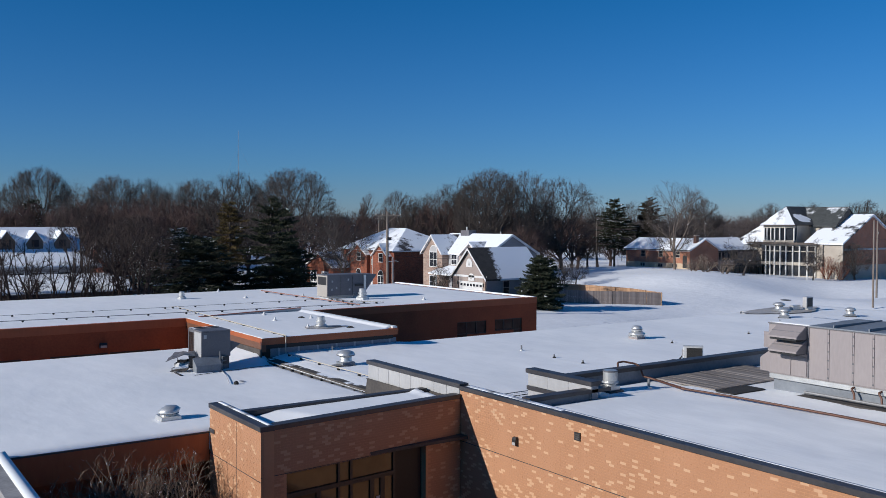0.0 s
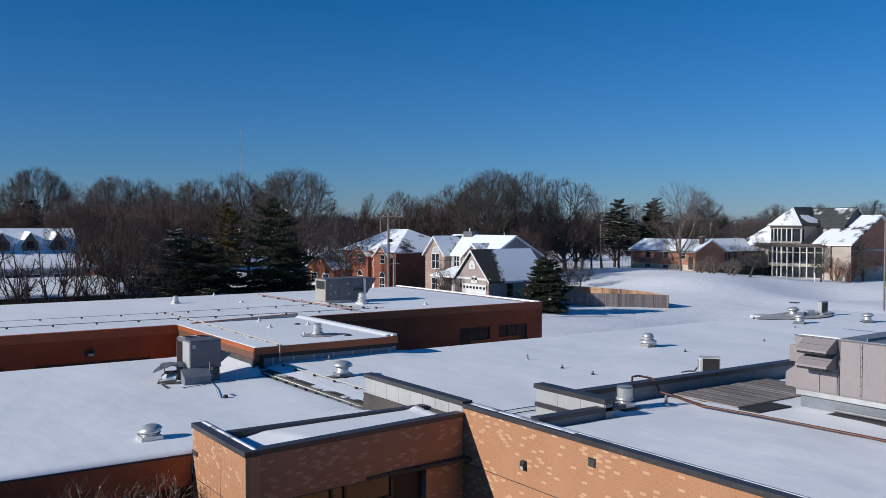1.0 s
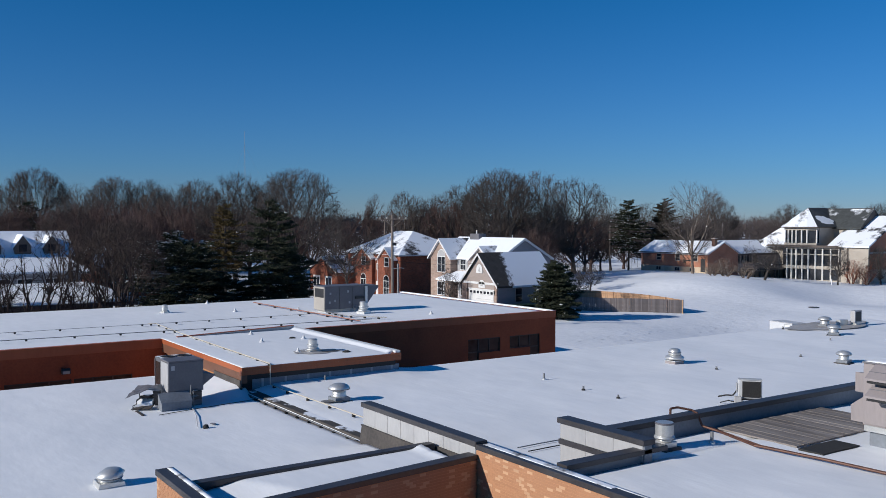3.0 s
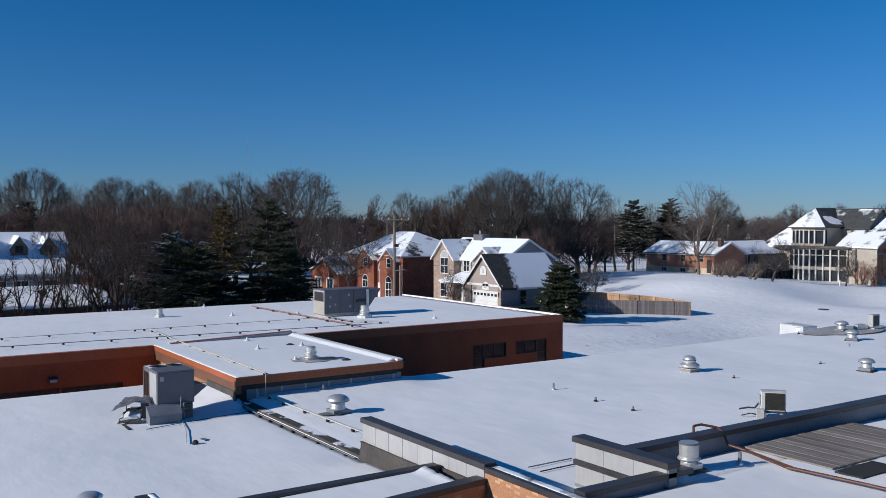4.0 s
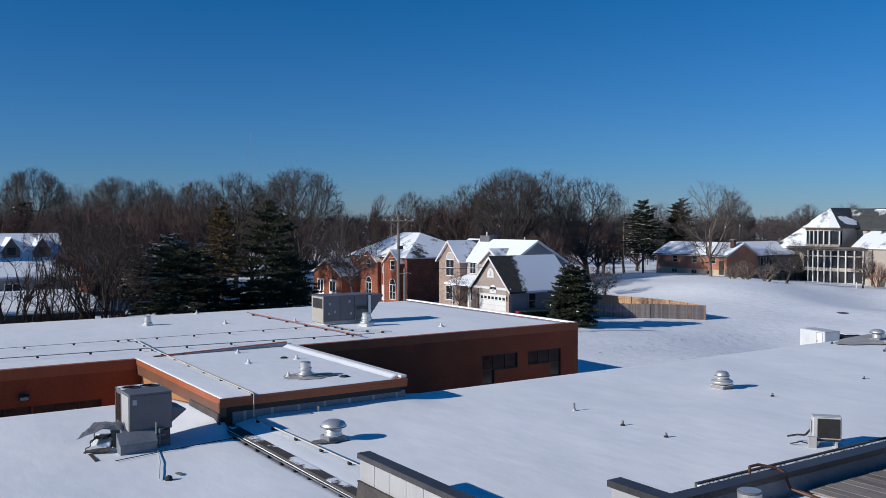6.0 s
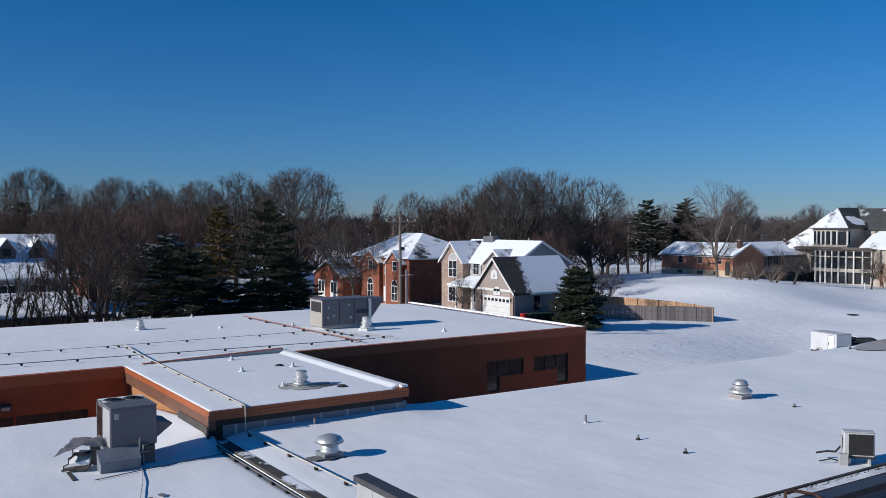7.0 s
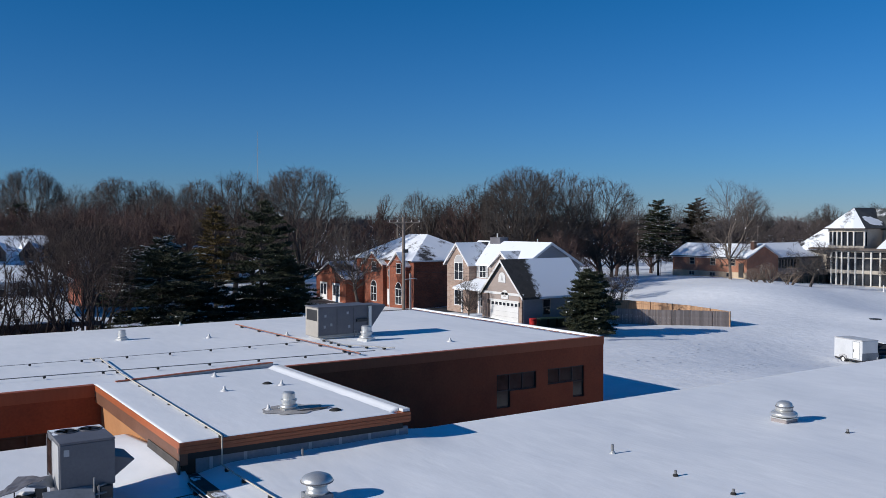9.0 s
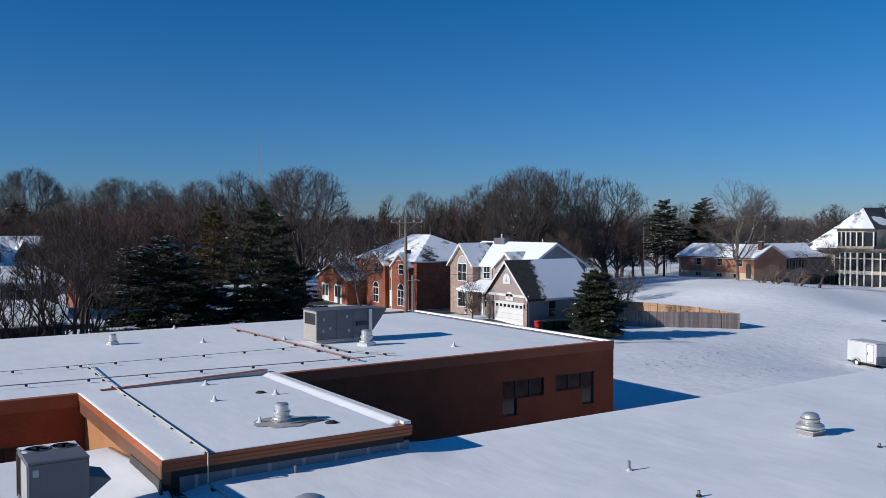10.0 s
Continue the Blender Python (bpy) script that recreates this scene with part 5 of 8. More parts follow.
# ---------------------------------------------------------------- houses
def far_window(parent, axis, plane, a0, a1, z0, z1, cols=2, rows=2, arch=False, frame_mat=None, out=0.05, arch_mat=None):
    """A white-framed window on a wall that looks to -x ('x') or -y ('y')."""
    w = new("window")
    w.parent = parent
    fm = frame_mat or WHITE

    def bx(p, q, d0, d1, u, v, bm=None):
        return box(plane - d1, plane - d0, p, q, u, v, bm=bm) if axis == 'x' else box(p, q, plane - d1, plane - d0, u, v, bm=bm)
    t = 0.09
    fr = bmesh.new()
    bx(a0 - t, a1 + t, 0.0, out, z0 - t, z0, fr)
    bx(a0 - t, a1 + t, 0.0, out, z1, z1 + t, fr)
    bx(a0 - t, a0, 0.0, out, z0, z1, fr)
    bx(a1, a1 + t, 0.0, out, z0, z1, fr)
    for i in range(1, cols):
        c = a0 + (a1 - a0) * i / cols
        bx(c - 0.035, c + 0.035, 0.006, out - 0.008, z0, z1, fr)
    for j in range(1, rows):
        c = z0 + (z1 - z0) * j / rows
        bx(a0, a1, 0.006, out - 0.012, c - 0.03, c + 0.03, fr)
    part("frame", fr, fm, w)
    part("pane", bx(a0, a1, 0.004, 0.02, z0, z1), GLASS, w)
    if arch:
        c, r = (a0 + a1) / 2, (a1 - a0) / 2
        poly = [(c + r * math.cos(math.pi * i / 12), z1 + t + r * math.sin(math.pi * i / 12)) for i in range(13)]
        big = [(c + (r + 0.1) * math.cos(math.pi * i / 12), z1 + t - 0.02 + (r + 0.1) * math.sin(math.pi * i / 12)) for i in range(13)]
        part("arch_frame", prism(big, axis, plane - out + 0.01, plane), fm, w)
        part("arch_pane", prism(poly, axis, plane - out - 0.006, plane - out + 0.009), arch_mat or GLASS, w)
    return w


def gable_roof(parent, axis, lo, hi, mid, e0, e1, eave, ridge, material, over=0.35, thick=0.22, name="roof_slope"):
    """Two slopes. axis: the ridge's direction, from lo to hi; mid: the ridge's place across, e0 and e1 the eaves'."""
    s0, s1 = (ridge - eave) / (mid - e0), (ridge - eave) / (e1 - mid)
    a, b = lo - over, hi + over
    q0, q1 = e0 - over, e1 + over
    z0, z1 = eave - over * s0, eave - over * s1
    up = 0.05
    if axis == 'y':
        c0 = [(q0, a, z0 + up), (q0, b, z0 + up), (mid, b, ridge + up), (mid, a, ridge + up)]
        c1 = [(mid, a, ridge + up), (mid, b, ridge + up), (q1, b, z1 + up), (q1, a, z1 + up)]
    else:
        c0 = [(a, q0, z0 + up), (b, q0, z0 + up), (b, mid, ridge + up), (a, mid, ridge + up)]
        c1 = [(a, mid, ridge + up), (b, mid, ridge + up), (b, q1, z1 + up), (a, q1, z1 + up)]
    part(name, slab(*c0, thick), material, parent)
    part(name, slab(*c1, thick), material, parent)


def gable_walls(axis, lo, hi, mid, e0, e1, base, eave, ridge):
    poly = [(e0, base), (e1, base), (e1, eave), (mid, ridge - 0.06), (e0, eave)]
    return prism(poly, axis, lo, hi)


def rake(parent, axis, plane, e0, mid, e1, eave, ridge, over=0.35, w=0.26):
    """White boards along a gable's edge, on the face at plane (looking towards minus)."""
    s0, s1 = (ridge - eave) / (mid - e0), (ridge - eave) / (e1 - mid)
    for p, q in (((e0 - over, eave - over * s0), (mid, ridge)), ((mid, ridge), (e1 + over, eave - over * s1))):
        poly = [(p[0], p[1] - w), (q[0], q[1] - w), (q[0], q[1] + 0.02), (p[0], p[1] + 0.02)]
        part("rake_board", prism(poly, axis, plane - over - 0.03, plane - over + 0.02), WHITE, parent)


GARAGE_SNOW = snowy_roof("garage_shingles", (0.05, 0.045, 0.04), 0.42, 0.60, 1.6, (0.30, 0.0, -0.076), 2.15)
HIP_SNOW = snowy_roof("streaked_hip_shingles", (0.055, 0.05, 0.05), 0.37, 0.45, 0.32)

# house with the garage
hb = thing("garage_house", (57, 57, 0.3), "two-storey taupe and stone house with a garage wing and snowy roofs", "house")
part("garage_wall", gable_walls('x', 48.7, 57.5, 49.43, 45.95, 52.9, 0.2, 3.95, 7.38), SIDING, hb)
part("garage_side_wall", box(48.72, 57.5, 45.93, 45.948, 0.2, 3.94), SIDING_GREY, hb)
gable_roof(hb, 'x', 48.7, 57.6, 49.43, 45.95, 52.9, 3.95, 7.38, GARAGE_SNOW)
rake(hb, 'x', 48.7, 45.95, 49.43, 52.9, 3.95, 7.38)
part("band_board", box(48.62, 48.69, 45.8, 53.05, 3.72, 3.98), WHITE, hb)
for y0 in (45.97, 51.75):
    part("stone_pier", box(48.55, 48.69, y0, y0 + 1.1 if y0 > 50 else y0 + 0.5, 0.2, 3.7), STONE, hb)
gd = part("garage_door", box(48.60, 48.68, 46.6, 51.43, 0.95, 3.05), WHITE, hb)
for i in range(1, 4):
    part("door_groove", box(48.592, 48.599, 46.6, 51.43, 0.95 + i * 0.525 - 0.012, 0.95 + i * 0.525 + 0.012), PANEL, gd)
for i in range(7):
    part("door_window", box(48.59, 48.599, 46.75 + i * 0.67, 47.2 + i * 0.67, 2.62, 2.92), GLASS, gd)
part("door_trim", box(48.58, 48.66, 46.4, 51.63, 3.06, 3.2), WHITE, hb)
for z0, nm in ((3.3, 1.0), (5.0, 1.25)):
    yc = 48.95 if nm == 1.0 else 49.43
    w = part("vent_trim", prism([(yc - 0.62, z0), (yc + 0.62, z0)] + [(yc + 0.62 * math.cos(math.pi * i / 10), z0 + 0.3 + 0.62 * nm * math.sin(math.pi * i / 10)) for i in range(11)], 'x', 48.62, 48.69), WHITE, hb)
    part("louvre", prism([(yc - 0.22, z0 + 0.2), (yc + 0.22, z0 + 0.2), (yc, z0 + 0.75)], 'x', 48.605, 48.619), PANEL, w)
for y0 in (46.25, 51.65):
    part("coach_light", box(48.46, 48.54, y0, y0 + 0.16, 2.7, 3.1), DARK_METAL, hb)
far_window(hb, 'y', 45.92, 51.3, 52.2, 1.75, 3.3, 1, 2, frame_mat=SIDING)
part("main_wall", gable_walls('y', 56.0, 70.3, 60.7, 56.6, 65.3, 0.0, 6.35, 8.9), SIDING, hb)
part("gable_wall", gable_walls('y', 55.97, 55.999, 60.7, 56.6, 65.3, 0.0, 6.35, 8.88), SIDING_GREY, hb)
gable_roof(hb, 'y', 56.0, 70.3, 60.7, 56.6, 65.3, 6.35, 8.9, SHINGLE_SNOW)
rake(hb, 'y', 56.0, 56.6, 60.7, 65.3, 6.35, 8.9)
part("stone_wall", gable_walls('x', 55.5, 60.5, 67.85, 65.4, 70.3, 0.0, 6.4, 8.75), STONE, hb)
gable_roof(hb, 'x', 55.5, 60.6, 67.85, 65.4, 70.3, 6.4, 8.75, HIP_SNOW, name="front_gable_roof")
rake(hb, 'x', 55.5, 65.4, 67.85, 70.3, 6.4, 8.75)
far_window(hb, 'x', 55.49, 66.7, 68.5, 4.15, 6.2, 2, 2, True, arch_mat=PANEL)
far_window(hb, 'x', 55.49, 66.7, 68.5, 0.95, 2.75, 2, 2)
far_window(hb, 'x', 56.59, 63.3, 64.5, 4.55, 5.95, 2, 2)
part("shutter", box(56.5, 56.56, 64.6, 65.1, 4.5, 6.0), PANEL, hb)
part("shutter", box(56.5, 56.56, 62.75, 63.2, 4.5, 6.0), PANEL, hb)
part("dormer_wall", gable_walls('x', 56.2, 60.0, 59.4, 57.2, 61.7, 3.6, 6.2, 7.85), SIDING, hb)
gable_roof(hb, 'x', 56.2, 60.0, 59.4, 57.2, 61.7, 6.2, 7.85, SHINGLE_PATCH, name="dormer_roof", thick=0.15)
rake(hb, 'x', 56.2, 57.2, 59.4, 61.7, 6.2, 7.85)
part("porch_roof", slab((53.6, 57.4, 3.35), (53.6, 66.2, 3.35), (56.6, 66.0, 4.35), (56.6, 57.4, 4.35), 0.2), SHINGLE_SNOW, hb)
for y in (58.0, 61.0, 64.6):
    part("porch_post", box(53.9, 54.1, y, y + 0.2, 0.3, 3.3), WHITE, hb)
part("front_door", box(56.5, 56.59, 61.4, 62.5, 0.5, 2.7), CREAM, hb)
far_window(hb, 'x', 56.59, 63.0, 64.4, 1.0, 2.7, 2, 2)
part("chimney", box(60.1, 61.4, 65.1, 67.2, 8.2, 9.4), UNIT_GREY, hb)
part("flue", tube((60.6, 66.3, 9.4), (60.6, 66.3, 9.9), 0.09, n=8), ZINC, hb)
part("roof_vent_pipe", tube((60.9, 58.6, 8.7), (60.9, 58.6, 9.3), 0.06, n=8), ZINC, hb)

# brick house
ha = thing("brick_house", (60, 88, -0.6), "two-storey orange brick house with arched windows and a snowed hip roof", "house")
part("wall", box(56.6, 70, 80.4, 97.5, -1.2, 6.05), HOUSE_BRICK, ha)
rf = bmesh.new()
c = [rf.verts.new(p) for p in ((55.9, 79.8, 6.0), (70.6, 79.8, 6.0), (70.6, 98.1, 6.0), (55.9, 98.1, 6.0), (62.6, 86.3, 9.6), (62.6, 91.5, 9.6))]
for q in ((0, 1, 4), (1, 2, 5, 4), (2, 3, 5), (3, 0, 4, 5), (3, 2, 1, 0)):
    rf.faces.new([c[i] for i in q])
part("hip_roof", rf, HIP_SNOW, ha)
part("gutter", box(55.85, 70.7, 79.72, 79.80, 5.85, 6.03), WHITE, ha)
for yc, hw in ((83.75, 2.3), (91.0, 2.9)):
    part("gable_wall", gable_walls('x', 55.98, 60.0, yc, yc - hw, yc + hw, -1.2, 5.4, 7.15), HOUSE_BRICK, ha)
    gable_roof(ha, 'x', 55.98, 61.5, yc, yc - hw, yc + hw, 5.4, 7.15, SHINGLE_SNOW, over=0.3, thick=0.14, name="gable_roof")
    rake(ha, 'x', 55.98, yc - hw, yc, yc + hw, 5.4, 7.15, 0.3, 0.2)
    far_window(ha, 'x', 55.97, yc - 1.0, yc + 0.6, -0.2, 1.9, 2, 2, True)
    far_window(ha, 'x', 55.97, yc - 0.9, yc + 0.3, 4.2, 5.5, 1, 2)
far_window(ha, 'x', 56.59, 86.9, 87.5, 3.6, 4.4, 1, 1)
part("front_door", box(56.45, 56.58, 86.6, 87.6, -0.6, 1.7), WHITE, ha)
part("downpipe", tube((55.93, 86.1, -1), (55.93, 86.1, 5.3), 0.06, n=6), WHITE, ha)
part("garage_wing_wall", gable_walls('x', 53.0, 62, 99.4, 94.2, 104.4, -1.4, 3.1, 5.35), HOUSE_BRICK, ha)
gable_roof(ha, 'x', 53.0, 62.5, 99.4, 94.2, 104.4, 3.1, 5.35, SHINGLE_PATCH, name="garage_roof")
rake(ha, 'x', 53.0, 94.2, 99.4, 104.4, 3.1, 5.35)
for y0 in (96.0, 100.4):
    part("tall_door", box(52.93, 52.99, y0, y0 + 2.5, -0.8, 2.1), WHITE, ha)
    for k in range(2):
        part("door_glass", box(52.915, 52.929, y0 + 0.3 + k * 1.1, y0 + 1.1 + k * 1.1, 0.2, 1.8), GLASS, ha)
part("flue", tube((63.2, 87.2, 9.2), (63.2, 87.2, 10.0), 0.08, n=8), DARK_METAL, ha)

EAVE_DARK = surface("dark_eave_board", (0.05, 0.042, 0.038), (0.09, 0.075, 0.066), 0.8, coarse=0.8, fine=7)

# ranch house
rh = thing("ranch_house", (121, 80, 1.9), "long single-storey orange brick ranch house with a snowed gable roof", "house")
part("wall", gable_walls('y', 72.0, 88.3, 121.2, 117.0, 125.4, 1.0, 5.5, 7.5), RANCH_BRICK, rh)
TAN_BASE = surface("tan_basement_paint", (0.42, 0.325, 0.225), (0.54, 0.43, 0.31), 0.9, coarse=0.6, fine=8)
part("basement_band", box(116.93, 116.99, 72.0, 88.3, 1.0, 2.75), TAN_BASE, rh)
gable_roof(rh, 'y', 72.0, 88.3, 121.2, 117.0, 125.4, 5.5, 7.5, SHINGLE_SNOW, over=0.5)
for y in (74.4, 78.6, 83.2):
    far_window(rh, 'x', 116.99, y, y + 1.0, 3.9, 5.0, 1, 2, frame_mat=CREAM)
for y in (75.0, 78.6, 83.2):
    far_window(rh, 'x', 116.92, y, y + 1.1, 1.95, 2.55, 2, 1, frame_mat=CREAM)
part("side_door", box(116.9, 116.98, 72.6, 73.6, 1.9, 4.3), DARK_METAL, rh)
CHIMNEY_BRICK = brickwork("dark_chimney_brick", ((0.13, 0.05, 0.032), (0.09, 0.036, 0.024)), (0.12, 0.08, 0.06))
part("chimney", box(119.2, 119.95, 72.3, 73.0, 6.0, 8.0), CHIMNEY_BRICK, rh)
part("chimney_cap", box(119.12, 120.03, 72.22, 73.08, 8.0, 8.12), CONCRETE, rh)
part("gutter", box(116.35, 116.48, 71.5, 88.8, 5.2, 5.34), DARK_METAL, rh)
part("annex_wall", gable_walls('x', 125.5, 138.4, 77.5, 73.0, 82.0, 0.2, 5.3, 7.5), SIDING, rh)
gable_roof(rh, 'x', 125.5, 138.0, 77.5, 73.0, 82.0, 5.3, 7.5, SHINGLE_SNOW, over=0.4, name="annex_roof")
part("annex_fascia", box(125.0, 138.4, 72.5, 72.58, 4.75, 5.1), EAVE_DARK, rh)
for i in range(4):
    far_window(rh, 'y', 72.99, 126.0 + i * 1.7, 127.4 + i * 1.7, 3.2, 4.7, 2, 1, frame_mat=SIDING)
part("deck_floor", box(127.5, 138.4, 69.8, 72.98, 1.9, 2.1), DARK_SIDING, rh)
for i in range(8):
    part("deck_post", box(127.6 + i * 1.5, 127.75 + i * 1.5, 69.8, 69.95, 0.2, 3.0), DARK_METAL, rh)
part("deck_rail", box(127.5, 138.4, 69.78, 69.9, 2.9, 3.02), DARK_METAL, rh)
for i in range(36):
    part("baluster", box(127.7 + i * 0.3, 127.74 + i * 0.3, 69.82, 69.86, 2.1, 2.9), DARK_METAL, rh)

# big house with the glazed bay
th = thing("bay_house", (142, 60, 0.4), "large cream house with a tall glazed bay and snowed roofs", "house")
PATCH_TALL = snowy_roof("steep_patched_shingles", (0.05, 0.055, 0.055), 0.52, 0.60, 0.16)
PATCH_STREAK = snowy_roof("streaked_snow_shingles", (0.05, 0.05, 0.052), 0.38, 0.46, 0.28)
EAVE_BROWN = surface("weathered_brown_eave", (0.075, 0.06, 0.052), (0.13, 0.105, 0.09), 0.8, coarse=0.8, fine=7)
part("wall", box(138.6, 152, 58.0, 77.0, -0.4, 6.4), CREAM, th)
part("upper_wall", box(142.2, 150, 57.8, 71.0, 6.4, 10.2), CREAM, th)
part("left_slope", slab((137.2, 68.0, 6.5), (146.0, 68.0, 13.62), (146.0, 70.6, 13.62), (137.2, 77.6, 6.5), 0.25), PATCH_STREAK, th)
part("left_hip", slab((137.2, 77.6, 6.5), (146.0, 70.6, 13.62), (146.4, 70.6, 13.62), (154.0, 77.6, 6.5), 0.2), SHINGLE_SNOW, th)
part("front_slope", slab((141.6, 57.4, 10.06), (146.0, 57.4, 13.62), (146.0, 68.0, 13.62), (141.6, 68.0, 10.06), 0.25), PATCH_TALL, th)
part("back_slope", slab((146.0, 57.4, 13.62), (154.0, 57.4, 7.0), (154.0, 70.6, 7.0), (146.0, 70.6, 13.62), 0.25), PATCH_TALL, th)
part("end_gable", prism([(141.9, 9.9), (150.4, 9.9), (146.0, 13.4)], 'y', 57.6, 57.8), DARK_SIDING, th)
part("ridge_cap", box(145.85, 146.15, 57.4, 70.6, 13.6, 13.7), DARK_METAL, th)
part("right_wall", gable_walls('y', 53.5, 60.0, 147.0, 137.3, 156.7, -0.4, 7.0, 12.2), CREAM, th)
part("brick_gable", gable_walls('y', 53.44, 53.49, 147.0, 137.3, 156.7, 2.6, 7.0, 12.1), RANCH_BRICK, th)
gable_roof(th, 'y', 53.5, 60.5, 147.0, 137.3, 156.7, 7.0, 12.2, PATCH_STREAK, over=0.5, thick=0.3)
part("trim_band", box(137.3, 156, 53.34, 53.43, 5.4, 5.75), PANEL, th)
part("corner_board", box(137.18, 137.5, 53.30, 53.62, -0.2, 6.9), CREAM, th)
part("corner_board", box(136.9, 137.28, 57.2, 57.75, -0.2, 6.4), CREAM, th)
low_bay = [(138.7, 58.6), (137.0, 58.8), (136.2, 61.6), (135.7, 64.2), (135.5, 66.6), (135.8, 68.8), (136.6, 70.4), (138.7, 70.9)]
top_bay = [(142.3, 63.2), (136.9, 63.3), (136.0, 64.7), (135.6, 66.7), (135.9, 68.6), (136.7, 70.0), (142.3, 70.4)]
part("low_glazing", prism([(x + 0.3, y) for x, y in low_bay], 'z', -0.4, 6.3), GLASS, th)
part("top_glazing", prism([(x + 0.3, y + (0.03 if y < 66 else -0.03)) for x, y in top_bay], 'z', 6.4, 10.0), GLASS, th)
part("side_wall", box(137.6, 142.3, 63.16, 63.22, 6.6, 10.1), CREAM, th)
for z0, z1 in ((-0.4, 0.35), (2.35, 2.95), (4.95, 5.15), (6.05, 6.35)):
    part("low_band", prism(low_bay, 'z', z0, z1), CREAM, th)
for z0, z1 in ((6.75, 7.15), (9.55, 10.12)):
    part("top_band", prism(top_bay, 'z', z0, z1), CREAM, th)


POST_WHITE = surface("off_white_post_paint", (0.55, 0.53, 0.49), (0.66, 0.64, 0.60), 0.6, coarse=0.8, fine=8, bump=0.05)


def posts_along(line, z0, z1, gap, w, name):
    for (xa, ya), (xb, yb) in zip(line[1:-1], line[2:-1]):
        n = max(1, round(math.hypot(xb - xa, yb - ya) / gap))
        for k in range(n):
            x, y = xa + (xb - xa) * k / n, ya + (yb - ya) * k / n
            part(name, box(x - 0.05, x + 0.24, y - w, y + w, z0, z1, 0.02), POST_WHITE, th)


posts_along(low_bay, 0.3, 6.1, 1.25, 0.13, "low_post")
posts_along(top_bay, 7.1, 9.6, 1.12, 0.12, "top_post")
skirt = [(139.0, 58.2), (136.6, 58.2), (135.6, 61.3), (135.1, 64.0), (134.8, 66.6), (135.2, 69.2), (136.2, 71.1), (137.0, 74.2), (139.0, 74.4)]
part("skirt_eave", prism(skirt, 'z', 6.36, 6.62), EAVE_BROWN, th)
part("skirt_roof", prism([(x + 0.45, y) for x, y in skirt], 'z', 6.62, 6.74), EAVE_BROWN, th)
eave = [(141.8, 62.7), (136.4, 62.8), (135.4, 64.4), (135.0, 66.7), (135.3, 68.9), (136.2, 70.5), (141.8, 70.8)]
bm = bmesh.new()
apex = bm.verts.new((139.7, 67.0, 13.85))
ev = [bm.verts.new((x, y, 10.2)) for x, y in eave] + [bm.verts.new((144.5, 71.0, 10.2)), bm.verts.new((144.5, 62.0, 10.2))]
for i in range(1, len(ev) - 1):
    bm.faces.new((ev[i], ev[i + 1], apex))
part("bay_roof", bm, SHINGLE_PATCH, th)
DARK_SHINGLE = surface("dark_wet_shingles", (0.035, 0.038, 0.04), (0.07, 0.074, 0.076), 0.85, coarse=1.2, fine=9, bump=0.4, depth=0.03)
A_, B_, top_ = Vector((136.4, 62.8, 10.2)), Vector((144.5, 62.0, 10.2)), Vector((139.7, 67.0, 13.85))
bm = bmesh.new()
bm.faces.new([bm.verts.new(q) for q in (A_, top_, B_)])
bm.faces.new([bm.verts.new(q) for q in (A_, B_, Vector((141.0, 66.5, 10.2)))])
part("bay_roof_side", bm, DARK_SHINGLE, th)
part("bay_ridge", prism([(63.4, 10.2), (70.6, 10.2), (67.0, 13.84)], 'x', 139.7, 146.0), DARK_SHINGLE, th)
e1, nrm = (B_ - A_).normalized(), (B_ - A_).cross(top_ - A_).normalized()
if nrm.z < 0:
    nrm = -nrm
e2 = nrm.cross(e1)
mid_ = A_ * 0.29 + B_ * 0.37 + top_ * 0.34 + nrm * 0.06
vs = [tuple(mid_)]
for i in range(48):                                   # one patch of snow left on the dark slope
    a = 2 * math.pi * i / 48
    k = 1 + 0.34 * noise.noise((math.cos(a) * 2.0 + 4, math.sin(a) * 2.0, 1.0)) + 0.16 * noise.noise((math.cos(a) * 7.0, math.sin(a) * 7.0, 3.0))
    vs.append(tuple(mid_ + e1 * (1.95 * k * math.cos(a) - 0.5 * k * math.sin(a)) + e2 * (1.25 * k * math.sin(a)) - nrm * 0.03))
raw_part("slid_snow", vs, [(0, 1 + i, 1 + (i + 1) % 48) for i in range(48)], SNOW, th)
part("bay_eave", prism(eave, 'z', 10.02, 10.19), EAVE_BROWN, th)

# neighbour beyond the thicket
nh = thing("dormer_house", (6, 88, 0), "pale grey two-storey house with dormers and snowed roofs behind trees", "house")
part("wall", gable_walls('x', -16, 11, 92, 87, 97, -0.3, 7.0, 9.8), SIDING_GREY, nh)
gable_roof(nh, 'x', -16, 11, 92, 87, 97, 7.0, 9.8, SHINGLE_SNOW)
for x in (-1.6, 1.8, 5.2, 8.6):
    dm = part("dormer", gable_walls('y', 86.9, 91, x, x - 0.95, x + 0.95, 6.9, 8.1, 9.4), DARK_SIDING, nh)
    gable_roof(nh, 'y', 86.9, 91, x, x - 0.95, x + 0.95, 8.1, 9.4, SHINGLE_SNOW, name="dormer_roof", thick=0.12, over=0.25)
    part("dormer_window", box(x - 0.45, x + 0.45, 86.86, 86.89, 7.3, 8.2), GLASS, dm)
part("porch_wall", box(-16, 11.0, 82, 86.9, -0.3, 5.0), SIDING_GREY, nh)
part("brick_end", box(-16.0, -0.6, 81.9, 81.98, -0.3, 4.9), HOUSE_BRICK, nh)
part("porch_roof", slab((-17, 81.2, 5.0), (12.3, 81.2, 5.0), (9.6, 87.0, 7.0), (-17, 87.0, 7.0), 0.25), SHINGLE_SNOW, nh)
